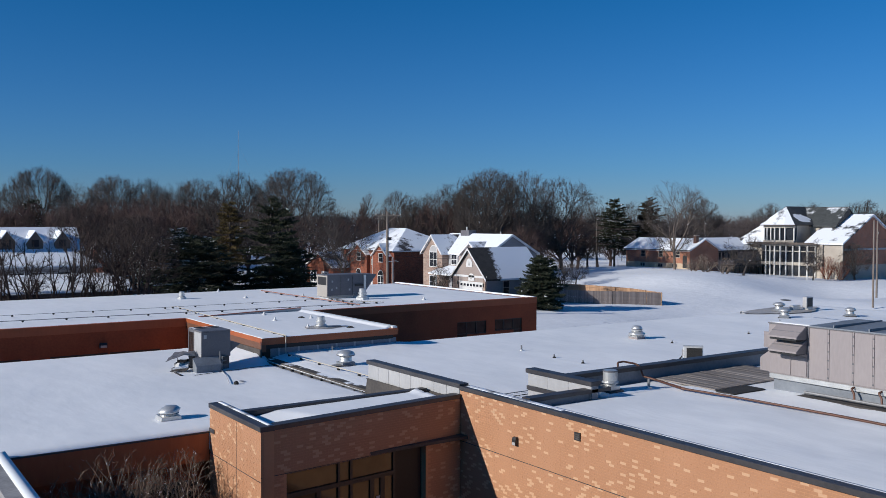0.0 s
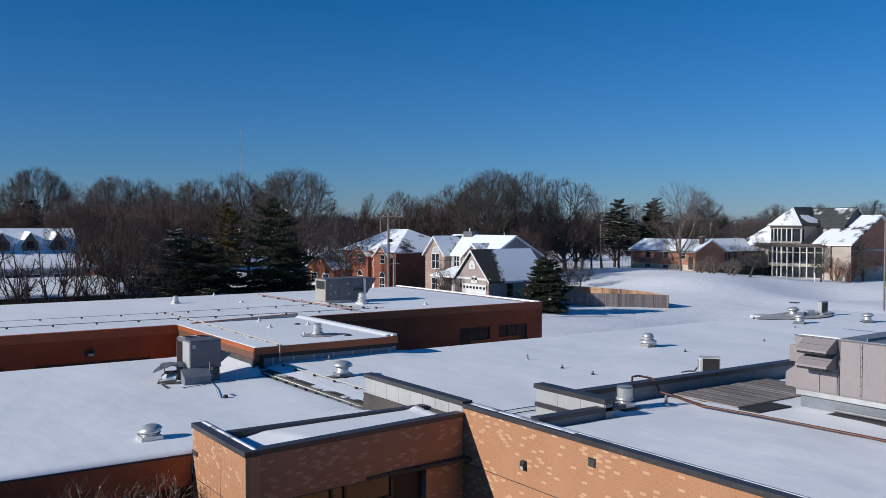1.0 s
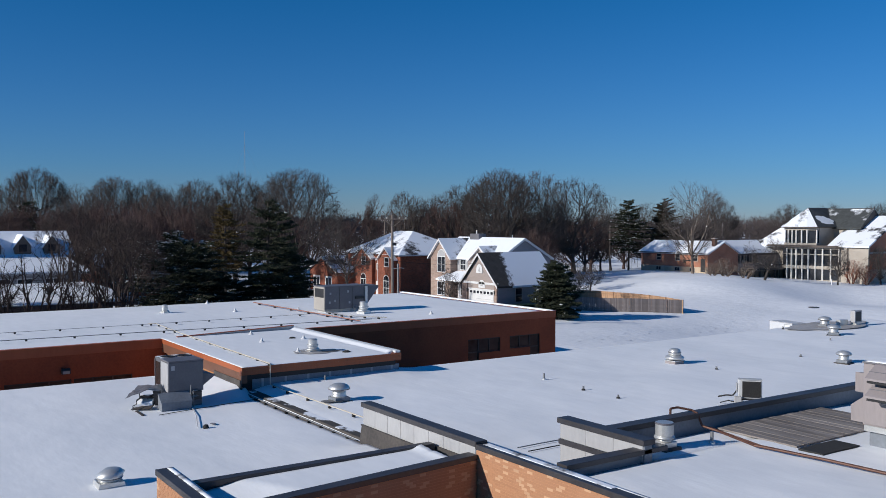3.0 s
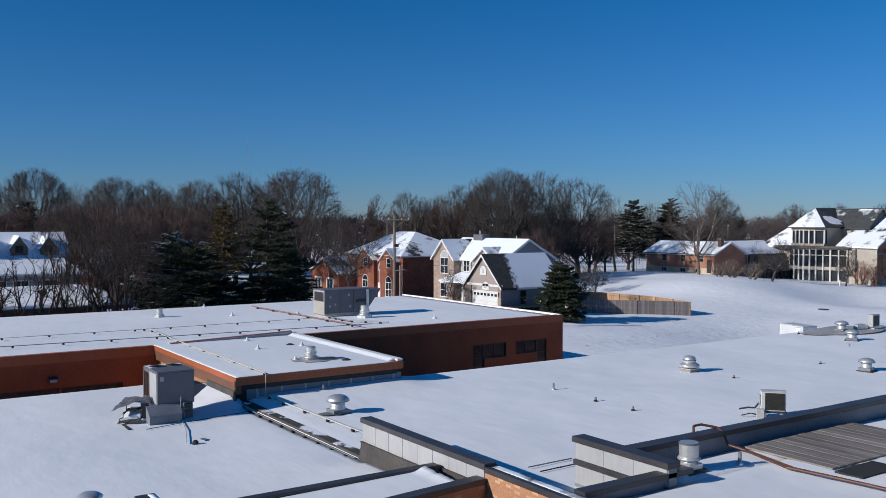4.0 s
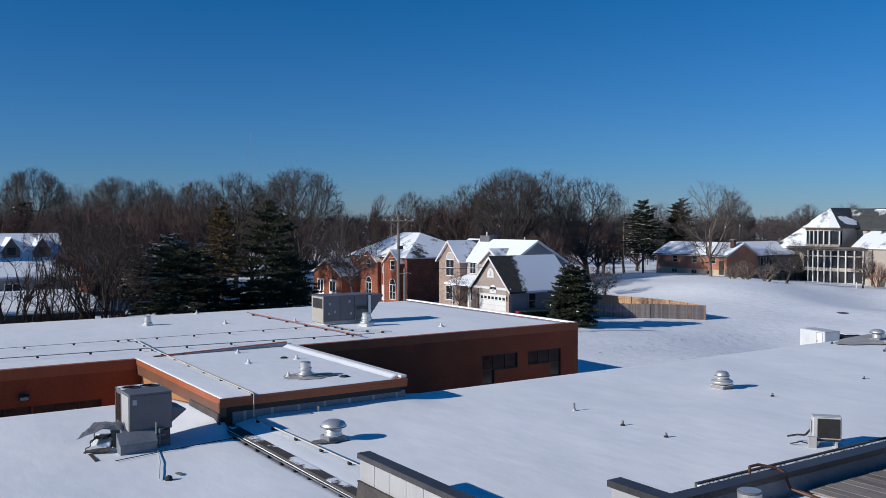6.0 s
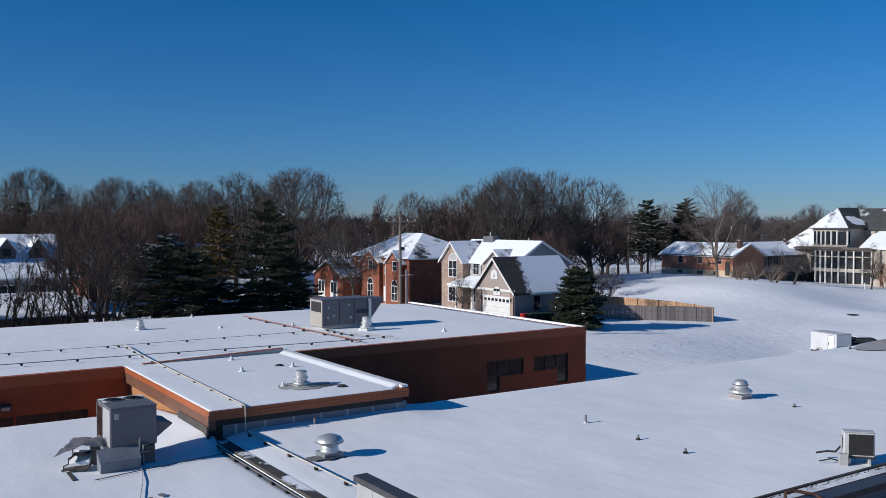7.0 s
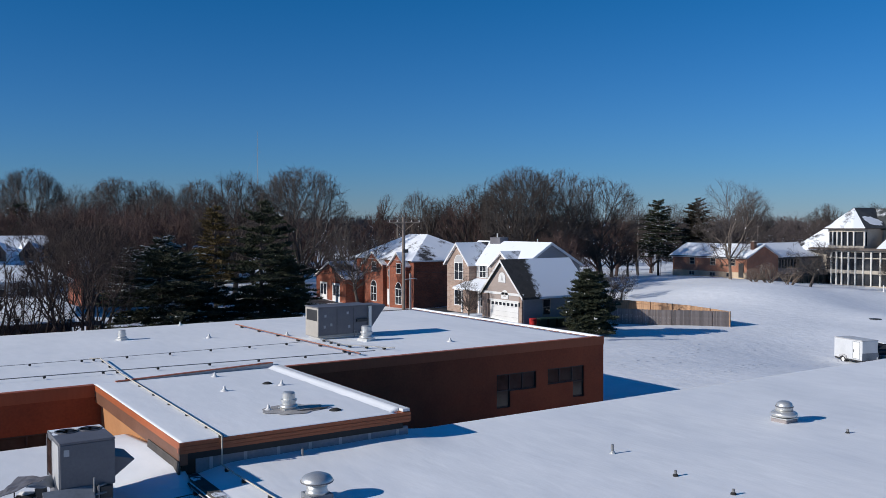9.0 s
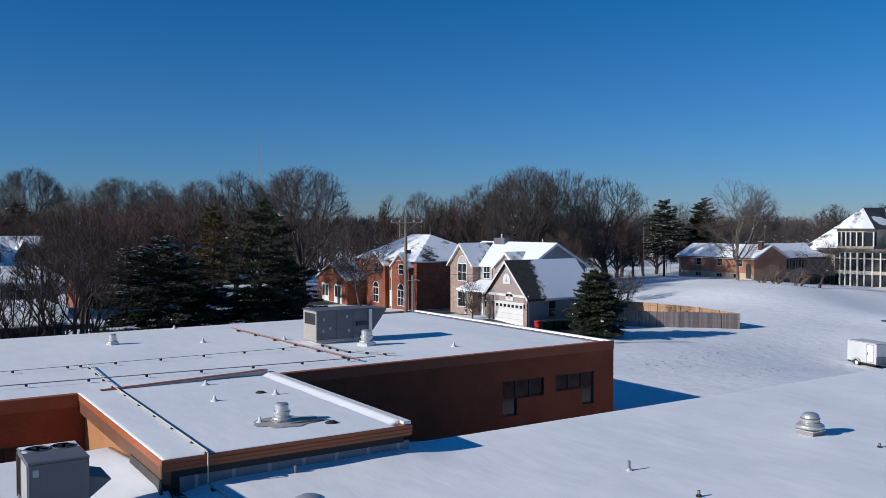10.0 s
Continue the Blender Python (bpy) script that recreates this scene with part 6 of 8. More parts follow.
part("porch_eave", box(-17, 12.2, 81.12, 81.2, 4.6, 4.82), PANEL, nh)
for x in (-8, -3, 1.4, 3.8, 7):
    far_window(nh, 'y', 81.88 if x < 0 else 81.98, x, x + 1.6, 2.4, 4.1, 2, 2)
nb = thing("red_brick_house", (20, 96, 0), "red brick house with a snowed roof half hidden by pines", "house")
part("wall", gable_walls('x', 16, 27, 100, 95, 105, -0.3, 5.0, 7.4), HOUSE_BRICK, nb)
gable_roof(nb, 'x', 16, 27, 100, 95, 105, 5.0, 7.4, SHINGLE_PATCH)
for x in (17.5, 20.5, 24):
    far_window(nb, 'y', 94.98, x, x + 1.3, 2.6, 4.2, 1, 2)


# ---------------------------------------------------------------- trees
def bare_tree(seed, height, spread=0.5, trunk_r=0.28, first=0.22, stems=1, twigs=8, lean=0.25, thin=1.0, dens=1.0, wide=1.0):
    """Returns two (verts, faces): trunk with limbs, and the crown of fine branches, which fills a rounded, lumpy form."""
    rnd = random.Random(seed)
    wood, fine = ([], []), ([], [])
    unit = min(1.0, height / 9)
    rw_, zc, rh_ = height * (0.27 + 0.36 * spread), height * 0.60, height * 0.45

    def reach(p, d):
        """How far a branch may go from p along d before it leaves the crown."""
        k = 1 + 0.11 * noise.noise((d.x * 1.6 + seed, d.y * 1.6, d.z * 1.6))
        a = Vector((d.x / rw_, d.y / rw_, d.z / rh_)) / k
        b = Vector((p.x / rw_, p.y / rw_, (p.z - zc) / rh_)) / k
        qa, qb, qc = a.dot(a), a.dot(b), b.dot(b) - 1
        disc = qb * qb - qa * qc
        return (-qb + math.sqrt(disc)) / qa if disc > 0 else 0.0

    def seg(out, p0, p1, r0, r1, n):
        v, f = out
        q = (p1 - p0).to_track_quat('Z', 'Y')
        k = len(v)
        a0 = rnd.random() * 6
        ring = [q @ Vector((math.cos(a0 + 6.2832 * i / n), math.sin(a0 + 6.2832 * i / n), 0)) for i in range(n)]
        v.extend(tuple(p0 + u * r0) for u in ring)
        v.extend(tuple(p1 + u * r1) for u in ring)
        for i in range(n):
            f.append((k + i, k + (i + 1) % n, k + n + (i + 1) % n, k + n + i))

    def twig(p, d, ln):
        v, f = fine
        w = d.orthogonal().normalized()
        w.rotate(Matrix.Rotation(rnd.random() * 6.2832, 3, d))
        w *= 0.012 * thin
        k = len(v)
        v.extend((tuple(p - w), tuple(p + w), tuple(p + d * ln)))
        f.append((k, k + 1, k + 2))

    def side(d, ang, turn=None):
        ax = d.orthogonal().normalized()
        ax.rotate(Matrix.Rotation(rnd.random() * 6.2832 if turn is None else turn, 3, d))
        o = d.copy()
        o.rotate(Matrix.Rotation(ang, 3, ax))
        return o

    def grow(p, d, length, r, level):
        n = (4, 6, 4, 1)[level]
        out = wood if level <= 1 else fine
        sides = (7, 5, 3, 3)[level]
        pts, dirs = [p.copy()], [d.copy()]
        for i in range(n):
            d = (d + Vector((rnd.uniform(-1, 1), rnd.uniform(-1, 1), rnd.uniform(-0.5, (0.75, 0.95, 0.6, 0.5)[level]))) * (0.06, 0.12, 0.15, 0.15)[level]).normalized()
            pts.append(pts[-1] + d * (length / n))
            dirs.append(d.copy())
        taper = (0.35, 0.85, 0.8, 0.6)[level]
        for i in range(n):
            seg(out, pts[i], pts[i + 1], r * (1 - taper * i / n), r * (1 - taper * (i + 1) / n), sides)
        kids = ((10, 13) if stems == 1 else (3, 5), (9, 11), (4, 6), (twigs - 1, twigs + 1))[level]
        count = rnd.randint(*kids)
        if level:
            count = max(2, int(count * dens + 0.5))
        for c in range(count):
            lo = (first, 0.25 if stems == 1 or height < 5 else 0.5, 0.12, 0.05)[level]
            s = lo + (1 - lo) * ((c + rnd.random()) / count if level < 2 else rnd.random())
            i = min(n - 1, int(s * n))
            q = pts[i].lerp(pts[i + 1], s * n - i)
            if level == 0:
                u = (s - lo) / (1 - lo)
                nd = side(dirs[i], (1.2 - 0.8 * u + rnd.uniform(-0.15, 0.15)) * (0.5 + 0.75 * spread) * (1 if stems == 1 else 0.62), None if stems > 1 else c * 2.4 + seed + rnd.uniform(-0.3, 0.3))
                if stems == 1 and c == count - 1:
                    q, nd = pts[-1], side(dirs[-1], 0.12)
                nd.z += 0.1
                ln = max(0.25 * height, reach(q, nd.normalized()) * rnd.uniform(0.86, 1.0))
                rr = max(0.05, r * (1 - taper * s) * rnd.uniform(0.42, 0.62))
            else:
                nd = side(dirs[i], rnd.uniform(0.4, 0.95) * wide)
                nd.z += 0.05
                ln = min(length * rnd.uniform(0.40, 0.62) * (1.15 - 0.5 * s), max(0.3 * unit, reach(q, nd.normalized()) * rnd.uniform(0.8, 1.03)))
                rr = (0, max(0.028, r * (1 - taper * s) * 0.55), 0.014)[min(level, 2)] * thin
            nd.normalize()
            if level == 3:
                twig(q, nd, max(0.38 * unit, min(length * rnd.uniform(0.6, 1.0), 0.2 * unit + reach(q, nd))))
            else:
                grow(q, nd, ln, rr, level + 1)

    for k in range(stems):
        a = 6.2832 * k / max(1, stems) + rnd.random()
        d0 = Vector((math.cos(a) * lean, math.sin(a) * lean, 1)).normalized() if stems > 1 else Vector((rnd.uniform(-.05, .05), rnd.uniform(-.05, .05), 1)).normalized()
        grow(Vector((math.cos(a) * 0.2 * (stems > 1), math.sin(a) * 0.2 * (stems > 1), -0.3)), d0, height * (0.45 if stems == 1 else rnd.uniform(0.35, 0.5)), trunk_r / (1 if stems == 1 else 2.2), 0)
    return wood, fine


def tree_thing(name, wood, fine, bark, twig, label, group):
    t = thing(name, (0, 0, 0), label, "tree", group)
    raw_part("trunk", *wood, bark, t)
    raw_part("crown", *fine, twig, t)
    return t


def pine(seed, height, width, material, label, low=0.06, dens=1.0, blunt=0.5, snow=0.012, gap=0.85, bend=0.0, rag=0.28, jit=0.28):
    """A pine: whorls of level boughs, each a flat ragged plume of needle tufts, with gaps between the whorls."""
    rnd = random.Random(seed)
    t = thing("pine_tree", (0, 0, 0), label, "tree", "pine trees")
    part("trunk", lathe((0, 0, 0), [(0.24, -0.3), (0.2, height * 0.3), (0.12, height * 0.7), (0.03, height)], 8), BARK, t, smooth=True)
    v, f, sv, sf = [], [], [], []
    bv = bmesh.new()

    def tuft(c, d, n, ln):
        for _ in range(n):
            dd = (d + Vector((rnd.gauss(0, 0.7), rnd.gauss(0, 0.7), rnd.gauss(0.25, 0.4)))).normalized() * ln * rnd.uniform(0.7, 1.25)
            sd = dd.orthogonal().normalized()
            sd.rotate(Matrix.Rotation(rnd.random() * 6.2832, 3, dd.normalized()))
            sd *= 0.05
            i = len(v)
            v.extend([tuple(c - sd), tuple(c + sd), tuple(c + dd)])
            f.append((i, i + 1, i + 2))

    def clot(c):
        for _ in range(3):
            e1 = Vector((rnd.gauss(0, 1), rnd.gauss(0, 1), rnd.uniform(-0.2, 0.5))).normalized() * rnd.uniform(0.10, 0.24)
            e2 = Vector((-e1.y, e1.x, 0.04)) * 0.7
            i = len(sv)
            c2 = c + Vector((rnd.gauss(0, 0.12), rnd.gauss(0, 0.12), 0.12))
            sv.extend([tuple(c2 - e1), tuple(c2 + e2), tuple(c2 + e1), tuple(c2 - e2)])
            sf.append((i, i + 1, i + 2, i + 3))

    z = height * low
    while z < height * 0.97:
        u = max(0.0, (z / height - low) / (1 - low))
        rad = width * 0.5 * (1 - u ** (1.2 + 2.4 * (1 - blunt))) + 0.35
        m = max(4, int((5.5 + 4.5 * (1 - u)) * dens))
        turn = rnd.random() * 6.2832
        for k in range(m):
            a = turn + 6.2832 * k / m + rnd.uniform(-0.4, 0.4)
            ln = rad * rnd.uniform(0.62, 1.12) * (1 + rag * noise.noise((math.cos(a) * 1.3, math.sin(a) * 1.3, z * 0.45 + seed)))
            d = Vector((math.cos(a), math.sin(a), rnd.uniform(-0.10, 0.10) + 0.5 * u * u)).normalized()
            side = Vector((-d.y, d.x, 0)).normalized()
            base = Vector((bend * u * u, 0, z + rnd.uniform(-jit, jit)))
            tube(base, base + d * ln, 0.035, 0.01, 3, False, bm=bv)
            steps = max(3, int(ln / 0.27))
            for j in range(steps):
                w = 0.22 + 0.78 * (j + rnd.random()) / steps
                c = base + d * (ln * w) + Vector((0, 0, -0.10 * ln * w * w + 0.05 * ln * w ** 4))
                for sg in (-1, 1):
                    fan = (0.16 + 0.30 * ln * (1.08 - w)) * rnd.uniform(0.5, 1.1)
                    tip = c + side * (sg * fan) + d * fan * 0.55
                    for q in (0.35, 0.7, 1.0):
                        p = c.lerp(tip, q) + Vector((0, 0, rnd.uniform(-0.05, 0.07)))
                        tuft(p, (side * sg + d).normalized(), 3, 0.34)
                        if rnd.random() < snow:
                            clot(p)
                tuft(c, d, 3, 0.34)
        z += gap * 0.72 * (1 - 0.4 * u) * rnd.uniform(0.8, 1.2)
    tuft(Vector((bend, 0, height)), Vector((0, 0, 1)), 24, 0.45)
    part("limb_wood", bv, BARK, t)
    raw_part("crown", v, f, material, t)
    tagged(raw_part("bough_snow", sv, sf, SNOW, t), kind="stuff")
    return t


def forked_tree(seed, height=15.0, radius=6.0, bole=0.24, limbs=6, levels=6, wide=(0.3, 1.0), stems=1, lean=0.3, twigs=5, thick=1.0, crook=0.16, keen=0.05):
    """A leafless tree that forks again and again until its twigs reach a rounded, lumpy crown. Returns wood and twigs as (verts, faces)."""
    rnd = random.Random(seed)
    wood, fine = ([], []), ([], [])
    zc, rz = height * (bole * 0.75 + 1) / 2, height * (1 - bole * 0.75) / 2
    q_ = 0.80

    def reach(p, d):
        k = 1 + 0.21 * noise.noise((d.x * 2.1 + seed, d.y * 2.1, d.z * 2.1)) + 0.12 * noise.noise((d.x * 5.5, d.y * 5.5 + seed, d.z * 5.5))
        a = Vector((d.x / radius, d.y / radius, d.z / rz)) / k
        b = Vector((p.x / radius, p.y / radius, (p.z - zc) / rz)) / k
        qa, qb, qc = a.dot(a), a.dot(b), b.dot(b) - 1
        disc = qb * qb - qa * qc
        return (-qb + math.sqrt(disc)) / qa if disc > 0 else 0.0

    def seg(out, p0, p1, r0, r1, n):
        v, f = out
        q = (p1 - p0).to_track_quat('Z', 'Y')
        k, a0 = len(v), rnd.random() * 6
        ring = [q @ Vector((math.cos(a0 + 6.2832 * i / n), math.sin(a0 + 6.2832 * i / n), 0)) for i in range(n)]
        v.extend(tuple(p0 + u * r0) for u in ring)
        v.extend(tuple(p1 + u * r1) for u in ring)
        for i in range(n):
            f.append((k + i, k + (i + 1) % n, k + n + (i + 1) % n, k + n + i))

    def turned(d, ang, about=None):
        ax = d.orthogonal().normalized()
        ax.rotate(Matrix.Rotation(rnd.random() * 6.2832 if about is None else about, 3, d))
        o = d.copy()
        o.rotate(Matrix.Rotation(ang, 3, ax))
        return o

    def twig(p, d, ln, w, more):
        v, f = fine
        s = d.orthogonal().normalized()
        s.rotate(Matrix.Rotation(rnd.random() * 6.2832, 3, d))
        k = len(v)
        v.extend((tuple(p - s * w), tuple(p + s * w), tuple(p + d * ln)))
        f.append((k, k + 1, k + 2))
        for _ in range(more):
            nd = turned(d, rnd.uniform(0.35, 0.8))
            nd.z += 0.1
            twig(p + d * (ln * rnd.uniform(0.25, 0.8)), nd.normalized(), ln * rnd.uniform(0.4, 0.7), w * 0.75, 0)

    def grow(p, d, r, level):
        left = levels - level
        far = min(max(reach(p, d), 0.25), height * 0.8)
        ln = far * (1 - q_) / (1 - q_ ** left) * rnd.uniform(0.85, 1.2) if left > 1 else min(far, height * 0.1) * rnd.uniform(0.75, 1.0)
        ln = min(ln, height * 0.26)
        n, out, sides = (3, wood, 5) if level < 2 else (2, wood if level < 3 else fine, 3)
        r1 = max(0.012 * thick, r * 0.74)
        pts = [p]
        for i in range(n):
            d = (d + Vector((rnd.gauss(0, 1), rnd.gauss(0, 1), rnd.gauss(0.06 if level < 3 else 0.3, 0.7))) * crook).normalized()
            pts.append(pts[-1] + d * (ln / n))
            seg(out, pts[-2], pts[-1], r + (r1 - r) * i / n, r + (r1 - r) * (i + 1) / n, sides)
        if left <= 3:
            for _ in range(max(2, twigs - 3) if left > 1 else twigs + 3):
                u = rnd.random()
                i = min(n - 1, int(u * n))
                nd = turned(d, rnd.uniform(0.35, 1.1))
                nd.z += 0.12
                nd.normalize()
                b = pts[i].lerp(pts[i + 1], u * n - i)
                twig(b, nd, min(rnd.uniform(0.05, 0.10) * height, 0.25 + max(0.0, reach(b, nd))), 0.0115 * thick, 3 if left == 1 else 1)
        if left <= 1:
            return
        about = rnd.random() * 6.2832
        lead = rnd.uniform(0.12, 0.32)
        grow(pts[-1], turned(d, lead, about), r1, level + 1)
        grow(pts[-1], turned(d, rnd.uniform(0.38, 0.75), about + math.pi + rnd.uniform(-0.5, 0.5)), r1 * 0.82, level + 1)
        if rnd.random() < 0.6 and left > 2:
            i = rnd.randrange(1, n)
            grow(pts[i], turned(d, rnd.uniform(0.55, 1.0)), r1 * 0.6, level + 2)

    r0 = height * 0.0195 * thick
    for k in range(stems):
        a = 6.2832 * k / stems + rnd.random()
        d = Vector((math.cos(a) * lean, math.sin(a) * lean, 1)).normalized() if stems > 1 else Vector((rnd.gauss(0, keen), rnd.gauss(0, keen), 1)).normalized()
        p = Vector((math.cos(a), math.sin(a), 0)) * (0.35 if stems > 1 else 0.0) + Vector((0, 0, -0.4))
        top = (bole if stems == 1 else bole * rnd.uniform(0.8, 1.2)) * height
        r = r0 if stems == 1 else r0 * rnd.uniform(0.3, 0.72)
        pts = [p]
        for i in range(5):
            d = (d + Vector((rnd.gauss(0, 1), rnd.gauss(0, 1), 0.6)) * 0.045).normalized()
            pts.append(pts[-1] + d * ((top + 0.4) / 5))
            seg(wood, pts[-2], pts[-1], r * (1.25 if i == 0 else 1.08 - 0.06 * i), r * (1.02 - 0.06 * i), 8 if stems == 1 else 6)
        m = limbs if stems == 1 else max(2, limbs // 2)
        for c in range(m):
            u = (c + 0.5 * rnd.random()) / m
            ang = wide[1] + (wide[0] - wide[1]) * u
            at = pts[3].lerp(pts[5], min(1.0, 0.35 + u)) if stems == 1 else pts[5]
            grow(at, turned(d, ang * rnd.uniform(0.85, 1.15), c * 2.4 + seed), r * (0.42 + 0.22 * u), 0 if stems == 1 else 1)
    return wood, fine


PALE_BARK = dusted(surface("pale_sycamore_bark", (0.10, 0.078, 0.06), (0.22, 0.175, 0.14), 0.9, coarse=1.2, fine=9, bump=0.4), 0.66, 1.4)
# crown radius of each kind at a height of 15 m
KIND_R = (4.8, 5.0, 4.6, 3.2, 4.6, 6.2, 5.8, 6.4)
KINDS = [tree_thing("bare_tree", *forked_tree(sd, 15.0, r_, bo, li, lv, wd, twigs=tw, thick=th, crook=ck), bk, tg, lb, "leafless trees")
         for sd, r_, bo, li, lv, wd, tw, th, ck, bk, tg, lb in (
             (11, 4.8, 0.24, 8, 6, (0.2, 1.25), 8, 1.25, 0.13, BARK, TWIG, "leafless deciduous tree with a broad domed grey-brown crown"),
             (12, 5.0, 0.22, 8, 6, (0.2, 1.3), 9, 1.1, 0.14, BARK, TWIG, "leafless deciduous tree with a broad finely twigged crown"),
             (13, 4.6, 0.20, 8, 6, (0.2, 1.2), 9, 0.9, 0.13, BARK, TWIG, "leafless deciduous tree with a dense rounded crown"),
             (14, 3.2, 0.22, 7, 6, (0.12, 0.9), 7, 0.85, 0.12, BARK, TWIG, "slender leafless deciduous tree with upswept branches"),
             (15, 4.6, 0.28, 6, 6, (0.25, 1.2), 4, 0.9, 0.16, BARK, TWIG, "open leafless deciduous tree with a thin crown"),
             (16, 6.2, 0.26, 11, 6, (0.2, 1.55), 6, 1.05, 0.15, BARK, TWIG, "stout spreading leafless oak with low level limbs"),
             (17, 5.8, 0.20, 8, 6, (0.15, 1.25), 4, 0.8, 0.13, PALE_BARK, TWIG, "pale-barked leafless sycamore before the ranch house"),
             (18, 6.4, 0.20, 8, 7, (0.15, 1.15), 2, 1.35, 0.095, BARK, TWIG, "tall leafless tree with stout forking limbs and a wide domed crown"))]
RED_KINDS = [tree_thing("brown_tree", *forked_tree(sd, 13.0, 4.6, 0.16, 9, 5, (0.1, 0.95), twigs=9, thick=1.4, crook=0.16), TWIG_RED, TWIG_RED, "dense reddish-brown leafless tree among the woods", "brown leafless trees") for sd in (51, 52)]
CLUMP = [tree_thing("thicket_tree", *forked_tree(31 + i, 10.5, (2.9, 3.6)[i], (0.42, 0.50)[i], (4, 6)[i], (4, 5)[i], ((0.08, 0.42), (0.10, 0.60))[i], (6, 7)[i], (0.30, 0.26)[i], (2, 5)[i], (1.3, 1.1)[i], 0.11), THICKET, THICKET,
                    ("many-stemmed leafless tree with thin upright branches", "many-stemmed leafless tree with dense reddish-brown twigs")[i], "thicket trees") for i in range(2)]
placed = set()


def set_tree(kind_list, k, size, x, y, h, r):
    """One tree of the plan, by its height and crown radius; the first of a kind is the built one, the rest are copies."""
    src = kind_list[k]
    m = pose(x, y, ground_z(x, y), 0, 0, (x * 37 + y * 11) % 360)
    if src.name in placed:
        ob = copy_thing(src, m)
    else:
        placed.add(src.name)
        ob, src.matrix_basis = src, m
    ob.scale = (r / size[1], r / size[1], h / size[0])
    return ob


# the tall trees behind the houses: kind, x, y, height, crown radius
TALL = [(7, 21.4, 177.7, 23.2, 8.2), (2, 17.9, 191.3, 19.1, 5.7), (4, 39.2, 213.0, 22.3, 6.5), (7, 50.0, 222.9, 24.1, 8.5), (1, 57.0, 215.2, 22.9, 7.0),
        (2, 29.1, 164.5, 18.3, 6.6), (4, 35.6, 160.0, 17.2, 6.0), (1, 42.6, 155.3, 18.0, 6.4), (2, 54.1, 147.5, 17.8, 6.0),
        (2, 49.3, 164.0, 20.1, 6.0), (0, 51.0, 156.1, 20.4, 6.1), (1, 41.0, 108.3, 19.2, 6.6), (7, 47.6, 97.7, 20.2, 7.9),
        (4, 48.5, 81.3, 14.0, 4.1), (0, 75.1, 108.6, 17.0, 4.4), (2, 82.9, 112.0, 16.8, 5.0), (1, 83.0, 103.4, 18.0, 4.8), (2, 82.2, 95.3, 18.9, 5.7),
        (7, 81.0, 86.2, 20.0, 7.0), (1, 90.8, 88.5, 19.3, 6.0), (5, 100.4, 89.4, 18.0, 7.2), (4, 133.4, 113.1, 17.7, 5.1), (2, 146.5, 113.9, 16.1, 4.8),
        (1, 164.6, 108.1, 16.9, 5.2), (6, 112.8, 72.0, 16.8, 6.4), (2, 121.3, 104.0, 14.6, 4.4), (4, 158.3, 115.7, 15.4, 4.5),
        (4, 83.5, 67.5, 4.6, 2.4), (4, 63.5, 49.5, 6.2, 2.7), (3, 46.5, 52.5, 4.6, 1.3), (4, 117.0, 60.0, 7.6, 3.6),
        (1, 139.0, 52.0, 6.8, 2.8), (3, 129.0, 54.0, 7.2, 1.9), (1, -14.0, 180.0, 21.0, 7.0), (2, -2.0, 186.0, 19.5, 6.0), (2, 186.0, 92.0, 16.0, 5.0), (0, 196.0, 84.0, 16.5, 5.5), (1, 178.0, 98.0, 15.5, 5.0)]
for k, x, y, h, r in TALL:
    set_tree(KINDS, k, (15.0, KIND_R[k]), x, y, h, r)
# the brown lower trees between and before them
LOWER = [(0, 75.9, 96.2, 15.5, 4.9), (1, 80.6, 111.0, 14.2, 4.7), (1, 87.2, 100.3, 14.1, 5.2), (0, 96.1, 102.3, 14.6, 4.9), (1, 105.2, 102.5, 13.4, 5.0), (0, 123.8, 109.9, 12.6, 5.0),
         (0, 82.8, 127.3, 14.0, 4.5), (1, 72.9, 121.5, 13.2, 4.3), (0, 61.1, 110.8, 12.7, 3.8), (1, 62.0, 121.5, 13.4, 4.8), (0, 58.3, 128.7, 14.3, 5.5), (1, 51.0, 126.3, 14.3, 5.4),
         (0, 49.6, 137.5, 15.2, 5.6), (1, 44.6, 139.2, 15.6, 5.6), (0, 35.3, 126.4, 15.3, 5.2), (1, 31.5, 132.7, 15.3, 5.6), (0, 24.6, 124.1, 15.3, 5.3), (1, 21.3, 129.9, 14.9, 5.4),
         (0, 16.5, 125.7, 14.0, 5.0), (1, 14.2, 141.3, 14.8, 5.5), (0, 9.5, 136.9, 14.1, 5.4), (0, 5.4, 142.4, 14.7, 6.3), (1, 1.5, 147.8, 15.4, 6.4), (0, 142.5, 118.1, 11.0, 5.2),
         (1, 17.0, 91.5, 12.6, 3.7), (0, 19.0, 86.5, 12.0, 3.5), (1, 13.5, 100.0, 12.7, 3.8), (0, 33.0, 112.0, 13.2, 4.9), (1, 27.0, 114.0, 13.4, 4.9), (1, 38.0, 118.0, 13.6, 4.9),
         (0, 93.0, 94.5, 12.2, 4.7), (1, 98.0, 99.0, 12.2, 4.9), (0, 88.0, 91.0, 11.1, 4.3), (1, 80.0, 78.0, 10.1, 3.8), (0, 110.0, 97.0, 11.1, 4.5), (1, 115.0, 106.0, 11.7, 4.7), (0, 86.0, 82.0, 9.5, 3.8)]
for k, x, y, h, r in LOWER:
    set_tree(RED_KINDS, k, (13.0, 4.6), x, y, h, r)
